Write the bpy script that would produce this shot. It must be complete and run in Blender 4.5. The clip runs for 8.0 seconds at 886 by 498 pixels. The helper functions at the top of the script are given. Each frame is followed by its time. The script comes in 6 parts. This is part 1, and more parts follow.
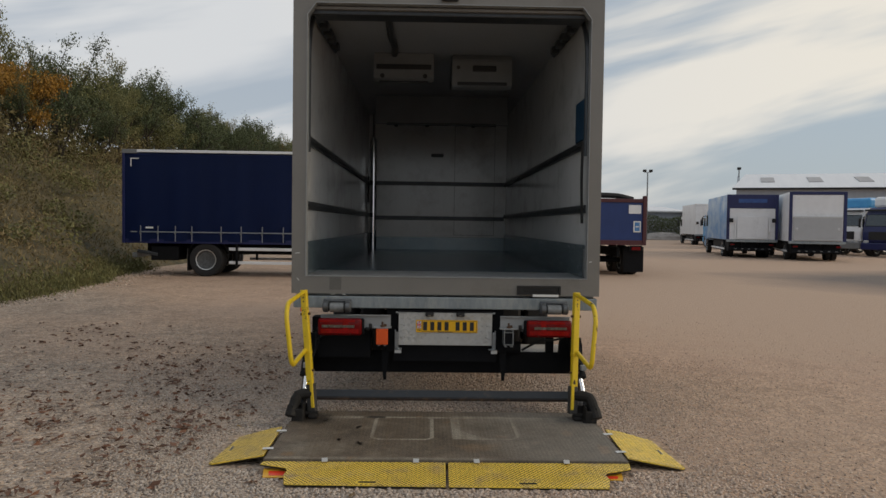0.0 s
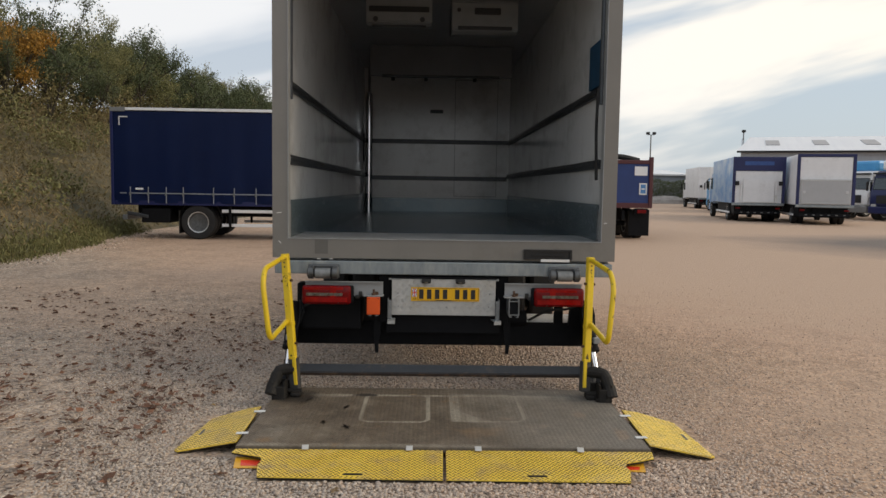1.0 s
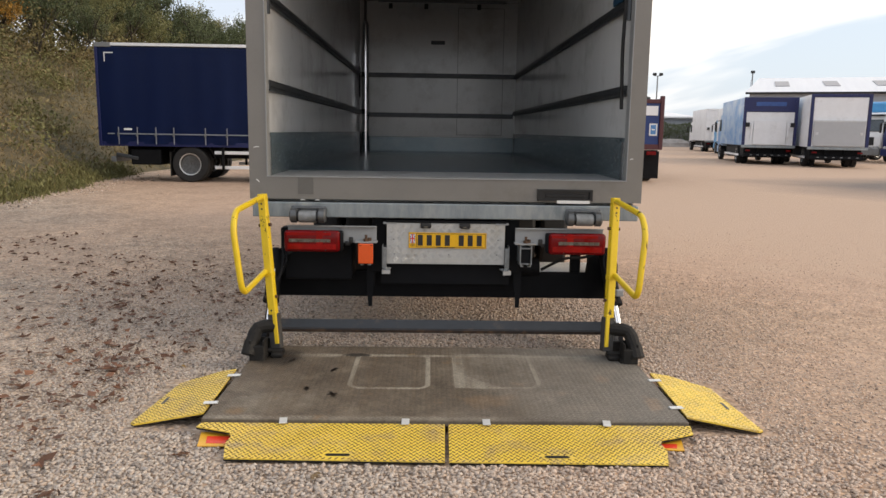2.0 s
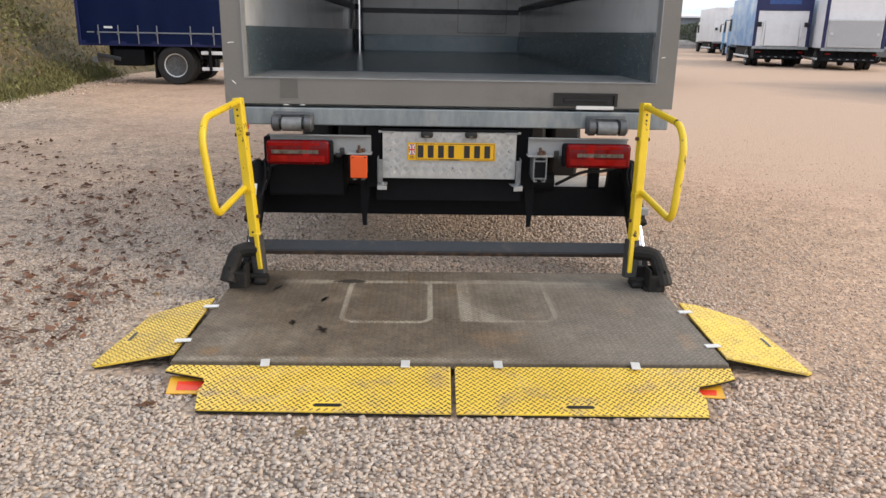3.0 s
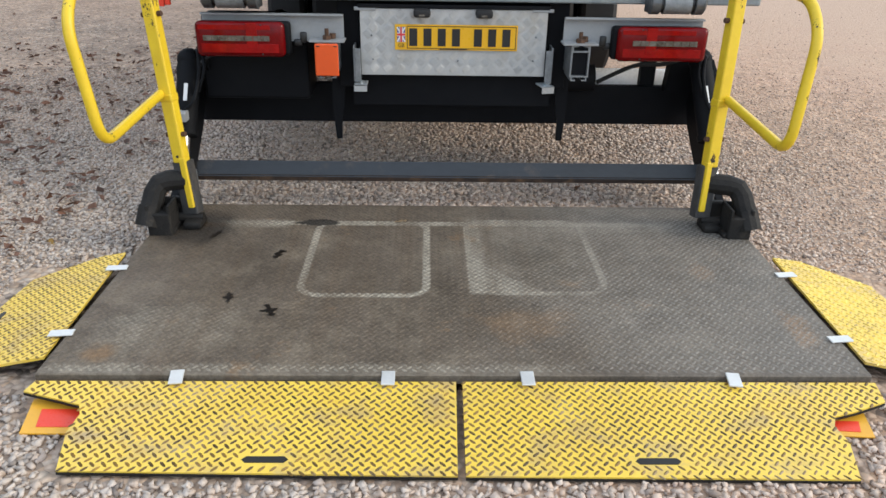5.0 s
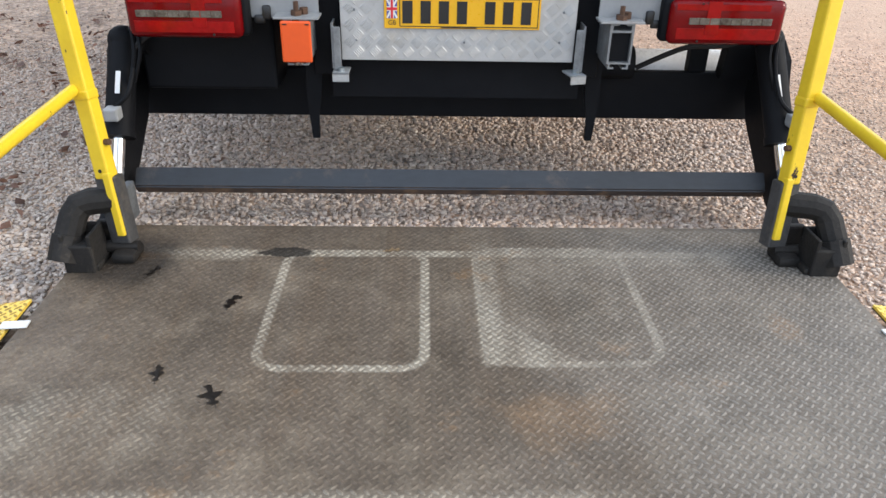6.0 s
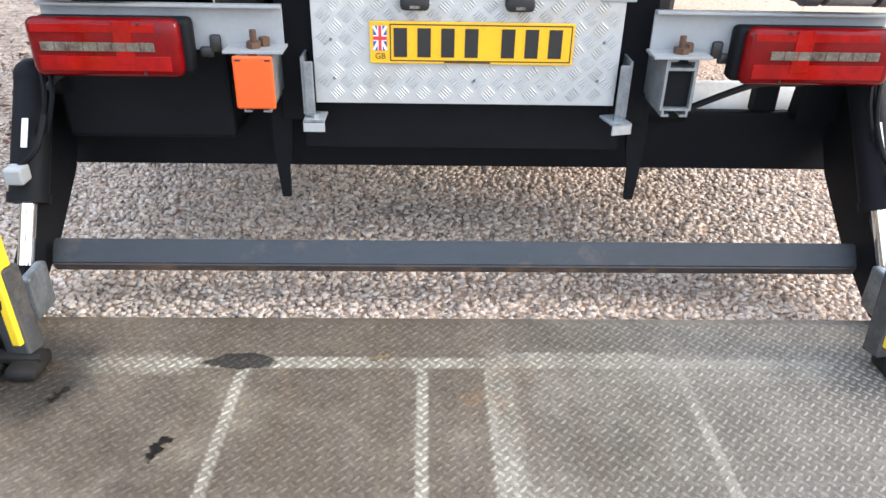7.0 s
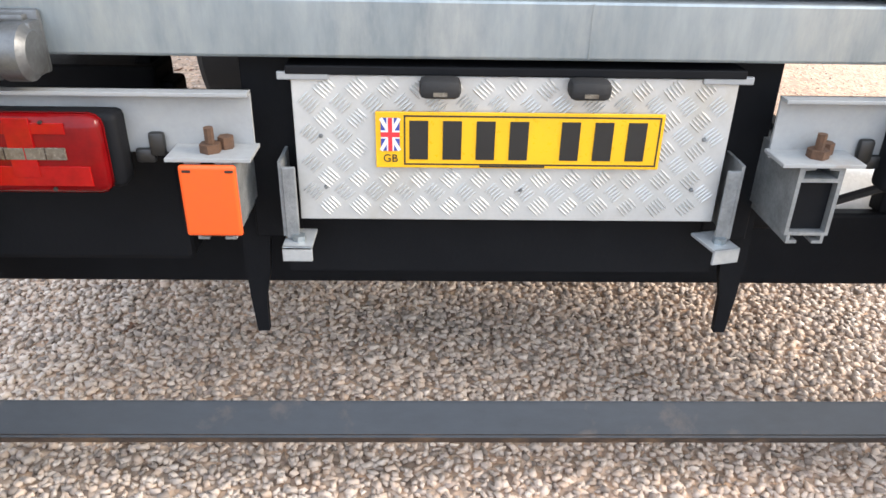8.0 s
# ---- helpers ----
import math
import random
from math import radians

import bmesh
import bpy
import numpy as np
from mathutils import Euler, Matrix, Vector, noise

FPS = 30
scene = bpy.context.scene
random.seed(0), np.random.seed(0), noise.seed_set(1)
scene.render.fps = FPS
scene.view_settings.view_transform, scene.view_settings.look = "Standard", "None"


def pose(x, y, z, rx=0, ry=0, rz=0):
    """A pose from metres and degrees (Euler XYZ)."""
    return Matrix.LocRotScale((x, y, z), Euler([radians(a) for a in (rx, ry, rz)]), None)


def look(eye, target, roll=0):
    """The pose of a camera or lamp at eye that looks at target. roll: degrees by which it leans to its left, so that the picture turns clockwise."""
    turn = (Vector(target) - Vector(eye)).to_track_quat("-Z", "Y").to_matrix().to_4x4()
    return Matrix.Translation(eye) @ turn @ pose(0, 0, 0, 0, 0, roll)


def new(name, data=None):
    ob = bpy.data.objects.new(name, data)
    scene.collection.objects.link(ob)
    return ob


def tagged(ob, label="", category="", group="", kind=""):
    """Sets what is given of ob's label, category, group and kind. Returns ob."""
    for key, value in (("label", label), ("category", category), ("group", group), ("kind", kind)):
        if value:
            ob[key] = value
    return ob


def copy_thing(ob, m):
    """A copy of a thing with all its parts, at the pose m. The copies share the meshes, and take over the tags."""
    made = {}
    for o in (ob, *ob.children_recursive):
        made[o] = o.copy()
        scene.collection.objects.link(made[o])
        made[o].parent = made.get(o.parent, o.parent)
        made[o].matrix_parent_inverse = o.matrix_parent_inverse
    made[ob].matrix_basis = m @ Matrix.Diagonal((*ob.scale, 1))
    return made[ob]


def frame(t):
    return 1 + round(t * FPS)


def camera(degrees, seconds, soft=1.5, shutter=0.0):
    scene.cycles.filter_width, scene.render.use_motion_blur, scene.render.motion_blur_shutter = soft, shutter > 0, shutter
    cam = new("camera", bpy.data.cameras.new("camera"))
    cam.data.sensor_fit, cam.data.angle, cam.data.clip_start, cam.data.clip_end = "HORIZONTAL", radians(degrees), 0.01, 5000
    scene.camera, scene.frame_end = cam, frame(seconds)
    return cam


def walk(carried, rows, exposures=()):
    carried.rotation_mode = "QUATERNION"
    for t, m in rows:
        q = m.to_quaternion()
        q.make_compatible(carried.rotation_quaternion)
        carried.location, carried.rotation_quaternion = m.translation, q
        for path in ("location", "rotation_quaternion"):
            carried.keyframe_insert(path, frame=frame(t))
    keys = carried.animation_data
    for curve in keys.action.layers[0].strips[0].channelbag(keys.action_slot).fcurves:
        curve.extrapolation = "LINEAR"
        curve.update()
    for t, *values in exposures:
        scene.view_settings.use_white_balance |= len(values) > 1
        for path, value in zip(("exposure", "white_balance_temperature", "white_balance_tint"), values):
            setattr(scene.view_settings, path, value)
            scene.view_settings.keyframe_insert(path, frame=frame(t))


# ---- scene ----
cam = camera(61.8, 8.0, soft=1.5)
PATH = [
    (0, (-0.158, -6.259, 1.596), (-0.117, -4.260, 1.529), 0.8),
    (0.5, (-0.167, -5.962, 1.578), (-0.126, -3.965, 1.475), 0.9),
    (1, (-0.127, -5.622, 1.544), (-0.086, -3.630, 1.379), 0.9),
    (2.3, (-0.113, -4.747, 1.436), (-0.075, -2.785, 1.048), 0.9),
    (2.5, (-0.115, -4.639, 1.427), (-0.069, -2.691, 0.980), 0.9),
    (3, (-0.136, -4.387, 1.414), (-0.089, -2.469, 0.851), 1),
    (3.5, (-0.131, -4.082, 1.403), (-0.086, -2.177, 0.795), 0.9),
    (4, (-0.090, -3.816, 1.361), (-0.044, -1.928, 0.704), 1),
    (4.5, (-0.108, -3.500, 1.309), (-0.061, -1.670, 0.504), 1),
    (4.7, (-0.112, -3.401, 1.309), (-0.066, -1.586, 0.471), 1),
    (6, (-0.117, -2.549, 1.225), (-0.062, -0.796, 0.264), 1.2),
    (6.5, (-0.122, -2.221, 1.184), (-0.070, -0.471, 0.216), 1.1),
    (7, (-0.108, -1.918, 1.188), (-0.057, -0.170, 0.218), 1.2),
    (7.5, (-0.155, -1.577, 1.163), (-0.089, 0.194, 0.236), 1.2),
    (8, (-0.159, -1.294, 1.177), (-0.111, 0.479, 0.253), 1.1),
]
walk(cam, [(t, look(eye, target, roll)) for t, eye, target, roll in PATH],
     exposures=[(0, -0.88, 6760, 10), (0.5, -0.76, 6740, 10), (1.0, -0.46, 6850, 11), (2.5, 0.17, 6880, 14), (3.0, 0.30, 6610, 13), (3.5, 0.40, 6430, 11), (4.0, 0.34, 6270, 9), (4.5, 0.31, 6020, 8), (6, 0.68, 5950, 11), (6.5, 1.17, 5730, 11), (7, 1.37, 5800, 10), (7.5, 1.42, 5920, 10), (8, 1.40, 6220, 12)])

# ---- world and sun: bright broken overcast, low sun behind cloud to the right ----
SUN_AZ, SUN_EL = 100.0, 27.0
world = bpy.data.worlds.new("world")
scene.world = world
world.use_nodes = True
wn, wl = world.node_tree.nodes, world.node_tree.links
wn.clear()


def node(tree, kind, **values):
    n = tree.nodes.new(kind)
    for k, v in values.items():
        n.inputs[k.replace("_", " ")].default_value = v
    return n


wt = world.node_tree
sky = wt.nodes.new("ShaderNodeTexSky")
sky.sky_type, sky.sun_disc = "NISHITA", False
sky.sun_elevation, sky.sun_rotation = radians(SUN_EL), radians(SUN_AZ)
sky.air_density, sky.dust_density, sky.ozone_density = 1.0, 2.0, 1.0
coord = wt.nodes.new("ShaderNodeTexCoord")
tiltn = node(wt, "ShaderNodeMapping", Rotation=(0.0, 0.21, 0.0))
wl.new(coord.outputs["Generated"], tiltn.inputs["Vector"])
mapn = node(wt, "ShaderNodeMapping", Scale=(0.9, 0.9, 5.4))
wl.new(tiltn.outputs[0], mapn.inputs["Vector"])
cl1 = node(wt, "ShaderNodeTexNoise", Scale=1.9, Detail=5.0, Roughness=0.48, Distortion=0.3)
wl.new(mapn.outputs[0], cl1.inputs["Vector"])
cover = wt.nodes.new("ShaderNodeMapRange")
cover.interpolation_type = "SMOOTHSTEP"
cover.inputs["From Min"].default_value, cover.inputs["From Max"].default_value = 0.42, 0.59
wl.new(cl1.outputs["Fac"], cover.inputs["Value"])
# the cloud is brighter and warmer on the side of the sun
dirn = wt.nodes.new("ShaderNodeVectorMath")
dirn.operation = "DOT_PRODUCT"
dirn.inputs[1].default_value = (math.sin(radians(SUN_AZ - 22)), math.cos(radians(SUN_AZ - 22)), 0.1)
wl.new(coord.outputs["Generated"], dirn.inputs[0])


def sky_ramp(low, high):
    r = wt.nodes.new("ShaderNodeValToRGB")
    r.color_ramp.elements[0].position, r.color_ramp.elements[1].position = 0.0, 0.8
    r.color_ramp.elements[0].color, r.color_ramp.elements[1].color = (*low, 1), (*high, 1)
    wl.new(dirn.outputs["Value"], r.inputs["Fac"])
    return r.outputs["Color"]


def sky_mix(f, p, q):
    n = wt.nodes.new("ShaderNodeMix")
    n.data_type = "RGBA"
    for s, v in (("Factor", f), ("A", p), ("B", q)):
        if isinstance(v, float):
            n.inputs[s].default_value = v
        else:
            wl.new(v, n.inputs[s])
    return n.outputs["Result"]


gap = sky_mix(0.30, sky_ramp((5.9, 6.7, 7.8), (5.5, 6.6, 7.7)), sky.outputs["Color"])
cream = sky_ramp((8.0, 8.4, 8.9), (10.1, 9.7, 8.8))
bgn = node(wt, "ShaderNodeBackground", Strength=0.15)
wl.new(sky_mix(cover.outputs["Result"], gap, cream), bgn.inputs["Color"])
wout = wt.nodes.new("ShaderNodeOutputWorld")
wl.new(bgn.outputs[0], wout.inputs["Surface"])

sun = new("sun", bpy.data.lights.new("sun", "SUN"))
sun.data.energy, sun.data.angle, sun.data.color = 1.35, radians(20), (1.0, 0.85, 0.66)
az, el = radians(SUN_AZ), radians(SUN_EL)
sun.matrix_world = look((math.sin(az) * math.cos(el) * 80, math.cos(az) * math.cos(el) * 80, math.sin(el) * 80), (0, 0, 0))


# ---- materials ----
def material(name, a, b=None, rough=0.6, metal=0.0, scale=6.0, fine=60.0, bump=0.2, depth=0.004, contrast=(0.35, 0.65), rvar=0.12,
             stretch=(1, 1, 1), dirt=None, dirt_scale=3.0, dirt_range=(0.55, 0.75), spec=0.5, per_island=0.0, per_object=0.0, smear=(1, 1, 1)):
    """Two-scale procedural surface: broad patches a/b, fine grain in the relief and the gloss, dirt with a shape of its own."""
    m = bpy.data.materials.new(name)
    m.use_nodes = True
    t = m.node_tree
    t.nodes.clear()
    L = t.links
    out = t.nodes.new("ShaderNodeOutputMaterial")
    p = node(t, "ShaderNodeBsdfPrincipled", Roughness=rough, Metallic=metal)
    p.inputs["Specular IOR Level"].default_value = spec
    L.new(p.outputs[0], out.inputs["Surface"])
    tc = t.nodes.new("ShaderNodeTexCoord")
    mp = node(t, "ShaderNodeMapping", Scale=stretch)
    L.new(tc.outputs["Object"], mp.inputs["Vector"])
    b = b or tuple(c * 0.75 for c in a)
    n1 = node(t, "ShaderNodeTexNoise", Scale=scale, Detail=5.0, Roughness=0.6)
    n2 = node(t, "ShaderNodeTexNoise", Scale=fine, Detail=4.0, Roughness=0.65)
    for n in (n1, n2):
        L.new(mp.outputs[0], n.inputs["Vector"])
    r1 = t.nodes.new("ShaderNodeMapRange")
    r1.inputs["From Min"].default_value, r1.inputs["From Max"].default_value = contrast
    both = t.nodes.new("ShaderNodeMath")
    both.operation = "MULTIPLY_ADD"
    both.inputs[1].default_value = 0.3
    L.new(n2.outputs["Fac"], both.inputs[0])
    sc = t.nodes.new("ShaderNodeMath")
    sc.operation = "MULTIPLY"
    sc.inputs[1].default_value = 0.7
    L.new(n1.outputs["Fac"], sc.inputs[0])
    L.new(sc.outputs[0], both.inputs[2])
    L.new(both.outputs[0], r1.inputs["Value"])
    mix = t.nodes.new("ShaderNodeMix")
    mix.data_type = "RGBA"
    mix.inputs["A"].default_value, mix.inputs["B"].default_value = (*a, 1), (*b, 1)
    L.new(r1.outputs[0], mix.inputs["Factor"])
    colour = mix.outputs["Result"]
    if per_island or per_object:
        if per_island:
            src = t.nodes.new("ShaderNodeNewGeometry").outputs["Random Per Island"]
        else:
            src = t.nodes.new("ShaderNodeObjectInfo").outputs["Random"]
        k = per_island or per_object
        mr = t.nodes.new("ShaderNodeMapRange")
        mr.inputs["To Min"].default_value, mr.inputs["To Max"].default_value = 1 - k, 1 + k
        L.new(src, mr.inputs["Value"])
        hs = t.nodes.new("ShaderNodeHueSaturation")
        L.new(mr.outputs[0], hs.inputs["Value"])
        L.new(colour, hs.inputs["Color"])
        colour = hs.outputs["Color"]
    if dirt:
        nd = node(t, "ShaderNodeTexNoise", Scale=dirt_scale, Detail=8.0, Roughness=0.68)
        sm = node(t, "ShaderNodeMapping", Scale=smear)
        L.new(tc.outputs["Object"], sm.inputs["Vector"])
        L.new(sm.outputs[0], nd.inputs["Vector"])
        rd = t.nodes.new("ShaderNodeMapRange")
        rd.inputs["From Min"].default_value, rd.inputs["From Max"].default_value = dirt_range
        L.new(nd.outputs["Fac"], rd.inputs["Value"])
        md = t.nodes.new("ShaderNodeMix")
        md.data_type = "RGBA"
        md.inputs["B"].default_value = (*dirt, 1)
        L.new(rd.outputs[0], md.inputs["Factor"])
        L.new(colour, md.inputs["A"])
        colour = md.outputs["Result"]
    L.new(colour, p.inputs["Base Color"])
    rr = t.nodes.new("ShaderNodeMapRange")
    rr.inputs["To Min"].default_value, rr.inputs["To Max"].default_value = max(0.02, rough - rvar), min(1, rough + rvar)
    L.new(n2.outputs["Fac"], rr.inputs["Value"])
    L.new(rr.outputs[0], p.inputs["Roughness"])
    if bump:
        bp = node(t, "ShaderNodeBump", Strength=bump, Distance=depth)
        L.new(n2.outputs["Fac"], bp.inputs["Height"])
        L.new(bp.outputs[0], p.inputs["Normal"])
    return m


M_FRAME = material("frame_grey_paint", (0.205, 0.194, 0.176), (0.172, 0.163, 0.148), rough=0.40, scale=2.0, fine=90, bump=0.05, dirt=(0.13, 0.115, 0.095), dirt_scale=2.5, dirt_range=(0.56, 0.82))
M_GALV = material("galvanised_steel", (0.315, 0.355, 0.372), (0.175, 0.210, 0.230), rough=0.38, metal=0.6, scale=6, fine=45, bump=0.06, stretch=(1, 1, 0.25), dirt=(0.36, 0.385, 0.385), dirt_scale=6, dirt_range=(0.48, 0.66), smear=(1, 1, 0.3))
M_STEEL = material("worn_steel", (0.26, 0.28, 0.29), (0.12, 0.125, 0.13), rough=0.45, metal=0.5, scale=14, fine=80, bump=0.15, dirt=(0.07, 0.055, 0.045), dirt_scale=12)
M_CAST = material("cast_grey_metal", (0.27, 0.282, 0.285), (0.15, 0.158, 0.162), rough=0.55, metal=0.3, scale=20, fine=140, bump=0.3)
M_BLACK = material("black_chassis_paint_and_shade", (0.0055, 0.006, 0.0075), (0.009, 0.0095, 0.011), rough=0.62, scale=6, fine=80, bump=0.15, dirt=(0.014, 0.013, 0.012), dirt_scale=5, dirt_range=(0.65, 0.85), spec=0.12)
M_BAR = material("blue_black_bar_paint", (0.024, 0.029, 0.036), (0.015, 0.018, 0.022), rough=0.5, scale=4, fine=60, bump=0.08, stretch=(0.4, 1, 1), dirt=(0.12, 0.085, 0.062), dirt_scale=5, dirt_range=(0.55, 0.80))
M_BARRUST = material("rust_stained_bar_edge", (0.075, 0.048, 0.034), (0.020, 0.019, 0.020), rough=0.6, scale=5, fine=50, bump=0.15, stretch=(0.35, 1, 1), dirt=(0.20, 0.12, 0.065), dirt_scale=6, dirt_range=(0.5, 0.7))
M_BUFFER = material("dark_buffer_metal", (0.155, 0.162, 0.168), (0.08, 0.085, 0.088), rough=0.38, metal=0.5, scale=16, fine=120, bump=0.2)
M_RUBBER = material("black_rubber", (0.011, 0.011, 0.012), (0.018, 0.0175, 0.017), rough=0.75, scale=10, fine=120, bump=0.25)
M_GREASE = material("greasy_black_iron", (0.010, 0.0095, 0.009), (0.026, 0.023, 0.020), rough=0.6, scale=16, fine=90, bump=0.5, dirt=(0.075, 0.062, 0.047), dirt_scale=14, dirt_range=(0.6, 0.8), spec=0.25)
M_IRON = material("dusty_dark_iron", (0.075, 0.073, 0.072), (0.035, 0.034, 0.033), rough=0.6, metal=0.2, scale=14, fine=90, bump=0.4, dirt=(0.13, 0.11, 0.085), dirt_scale=12, dirt_range=(0.55, 0.75))
M_ELBOW = material("dusty_black_iron", (0.024, 0.022, 0.020), (0.011, 0.0105, 0.010), rough=0.7, scale=12, fine=90, bump=0.4, spec=0.25, dirt=(0.075, 0.064, 0.050), dirt_scale=9, dirt_range=(0.58, 0.82))
M_YELLOW = material("yellow_rail_paint", (0.80, 0.57, 0.02), (0.70, 0.48, 0.015), rough=0.42, scale=7, fine=70, bump=0.06, dirt=(0.04, 0.022, 0.013), dirt_scale=19, dirt_range=(0.612, 0.630), smear=(1, 1, 0.55))
M_YRAMP = material("worn_yellow_tread_paint", (0.87, 0.615, 0.08), (0.80, 0.545, 0.07), rough=0.36, scale=5, fine=45, bump=0.1, dirt=(0.46, 0.33, 0.17), dirt_scale=5.5, dirt_range=(0.50, 0.70), smear=(0.9, 1.3, 1))
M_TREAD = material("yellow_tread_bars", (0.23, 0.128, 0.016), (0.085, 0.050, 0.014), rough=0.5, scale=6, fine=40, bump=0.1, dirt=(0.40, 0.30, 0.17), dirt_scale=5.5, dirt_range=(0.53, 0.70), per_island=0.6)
# lit and less lit copies of the tread bars, for right and left side ramps
M_TREADP = material("sunlit_yellow_tread_bars", (0.80, 0.56, 0.082), (0.58, 0.39, 0.06), rough=0.4, scale=6, fine=40, bump=0.1, dirt=(0.24, 0.17, 0.09), dirt_scale=5, dirt_range=(0.55, 0.72), per_island=0.3)
M_TREADM = material("less_lit_tread_bars", (0.40, 0.26, 0.045), (0.20, 0.125, 0.03), rough=0.45, scale=6, fine=40, bump=0.1, dirt=(0.24, 0.17, 0.09), dirt_scale=5, dirt_range=(0.55, 0.72), per_island=0.45)
M_ORANGE = material("orange_plastic", (0.78, 0.105, 0.016), (0.70, 0.095, 0.018), rough=0.35, scale=8, fine=60, bump=0.04, spec=0.4)
M_REDTAPE = material("red_reflective", (0.80, 0.055, 0.02), (0.72, 0.05, 0.02), rough=0.3, scale=20, fine=200, bump=0.05)
M_AMBER = material("amber_reflective", (0.80, 0.42, 0.03), (0.7, 0.35, 0.03), rough=0.35, scale=14, fine=100, bump=0.05)
M_ALU = material("aluminium", (0.62, 0.63, 0.63), (0.52, 0.53, 0.53), rough=0.36, metal=0.6, scale=10, fine=100, bump=0.05)
M_ALUCHK = material("bright_checker_aluminium", (0.52, 0.52, 0.505), (0.445, 0.445, 0.43), rough=0.42, metal=0.25, scale=8, fine=100, bump=0.05, dirt=(0.37, 0.33, 0.26), dirt_scale=3.2, dirt_range=(0.55, 0.78))
M_BRACKET = material("pale_grey_bracket_paint", (0.31, 0.32, 0.322), (0.25, 0.258, 0.262), rough=0.42, scale=6, fine=80, bump=0.05, dirt=(0.25, 0.22, 0.19), dirt_scale=8, dirt_range=(0.58, 0.8))
M_RUST = material("rusty_bolt", (0.11, 0.055, 0.028), (0.055, 0.03, 0.018), rough=0.8, scale=40, fine=200, bump=0.5)
M_PLATE = material("number_plate_yellow", (0.80, 0.44, 0.009), (0.77, 0.415, 0.009), rough=0.3, scale=9, fine=90, bump=0.02)
# black for print and small dark parts, and for shade in gaps and slots
M_INKSHADE = material("black_print_and_shade", (0.012, 0.012, 0.012), (0.018, 0.018, 0.018), rough=0.4, bump=0)
M_WHITEP = material("white_print", (0.78, 0.78, 0.76), (0.70, 0.70, 0.68), rough=0.4, bump=0)
M_BLUEP = material("blue_print", (0.03, 0.05, 0.28), (0.04, 0.06, 0.30), rough=0.4, bump=0)
M_REDP = material("red_print", (0.65, 0.03, 0.04), (0.6, 0.03, 0.04), rough=0.4, bump=0)
M_LENS = material("red_lamp_lens", (0.175, 0.003, 0.004), (0.105, 0.002, 0.003), rough=0.16, scale=9, fine=60, bump=0.03, spec=0.22)
M_LENS2 = material("bright_red_lens", (0.33, 0.005, 0.005), (0.18, 0.003, 0.003), rough=0.16, scale=10, fine=60, bump=0.03, spec=0.25)
M_LED = material("clear_led_window", (0.051, 0.036, 0.027), (0.18, 0.162, 0.132), rough=0.25, scale=28, fine=160, bump=0.1)
M_CLIP = material("bright_clip_steel", (0.74, 0.74, 0.72), (0.64, 0.64, 0.62), rough=0.34, metal=0.25, scale=18, fine=120, bump=0.06)
M_CLIPZ = material("bright_zinc_plate", (0.56, 0.58, 0.585), (0.42, 0.44, 0.45), rough=0.34, metal=0.45, scale=16, fine=90, bump=0.06)
M_CHROME = material("chromed_rod", (0.85, 0.86, 0.87), (0.8, 0.8, 0.82), rough=0.12, metal=1.0, scale=30, fine=200, bump=0.02, rvar=0.05)
M_WALLIN = material("white_panel_wall", (0.76, 0.77, 0.765), (0.69, 0.70, 0.695), rough=0.15, rvar=0.05, spec=0.6, scale=1.5, fine=50, bump=0.012, stretch=(1, 1, 0.3), dirt=(0.46, 0.45, 0.43), dirt_scale=2.2, dirt_range=(0.50, 0.80))
M_TANK = material("white_tank_paint", (0.86, 0.87, 0.87), (0.80, 0.81, 0.82), rough=0.28, scale=5, fine=60, bump=0.03)
# roof and bulkhead greys are darkened to carry the load space's upper shade
M_ROOFIN = material("shade_grey_roof_lining", (0.36, 0.365, 0.37), (0.31, 0.315, 0.32), rough=0.4, scale=1.2, fine=40, bump=0.05)
M_SHADOWP = material("shade_grey_panel", (0.19, 0.198, 0.206), (0.15, 0.156, 0.164), rough=0.45, scale=2, fine=60, bump=0.05)
M_TAPE = material("dull_tape", (0.13, 0.125, 0.112), (0.115, 0.11, 0.10), rough=0.55, scale=10, fine=80, bump=0.1)
M_KICK = material("blue_grey_kick_panel", (0.155, 0.205, 0.225), (0.11, 0.148, 0.167), rough=0.24, metal=0.35, scale=3, fine=70, bump=0.05, stretch=(1, 0.3, 1), dirt=(0.20, 0.23, 0.24), dirt_scale=1.8, dirt_range=(0.48, 0.78))
M_FLOORIN = material("dark_load_floor", (0.050, 0.092, 0.122), (0.033, 0.064, 0.090), rough=0.20, scale=4, fine=130, bump=0.3, dirt=(0.10, 0.12, 0.13), dirt_scale=3, dirt_range=(0.55, 0.8))
M_RAILIN = material("dark_lashing_rail", (0.07, 0.075, 0.08), (0.045, 0.05, 0.055), rough=0.4, metal=0.5, scale=8, fine=80, bump=0.08)
M_UNIT = material("grey_evaporator_case", (0.20, 0.205, 0.205), (0.165, 0.17, 0.17), rough=0.45, scale=6, fine=90, bump=0.05)
M_BLUEIN = material("blue_strip", (0.012, 0.062, 0.125), (0.012, 0.05, 0.10), rough=0.45, scale=8, fine=60, bump=0.1)


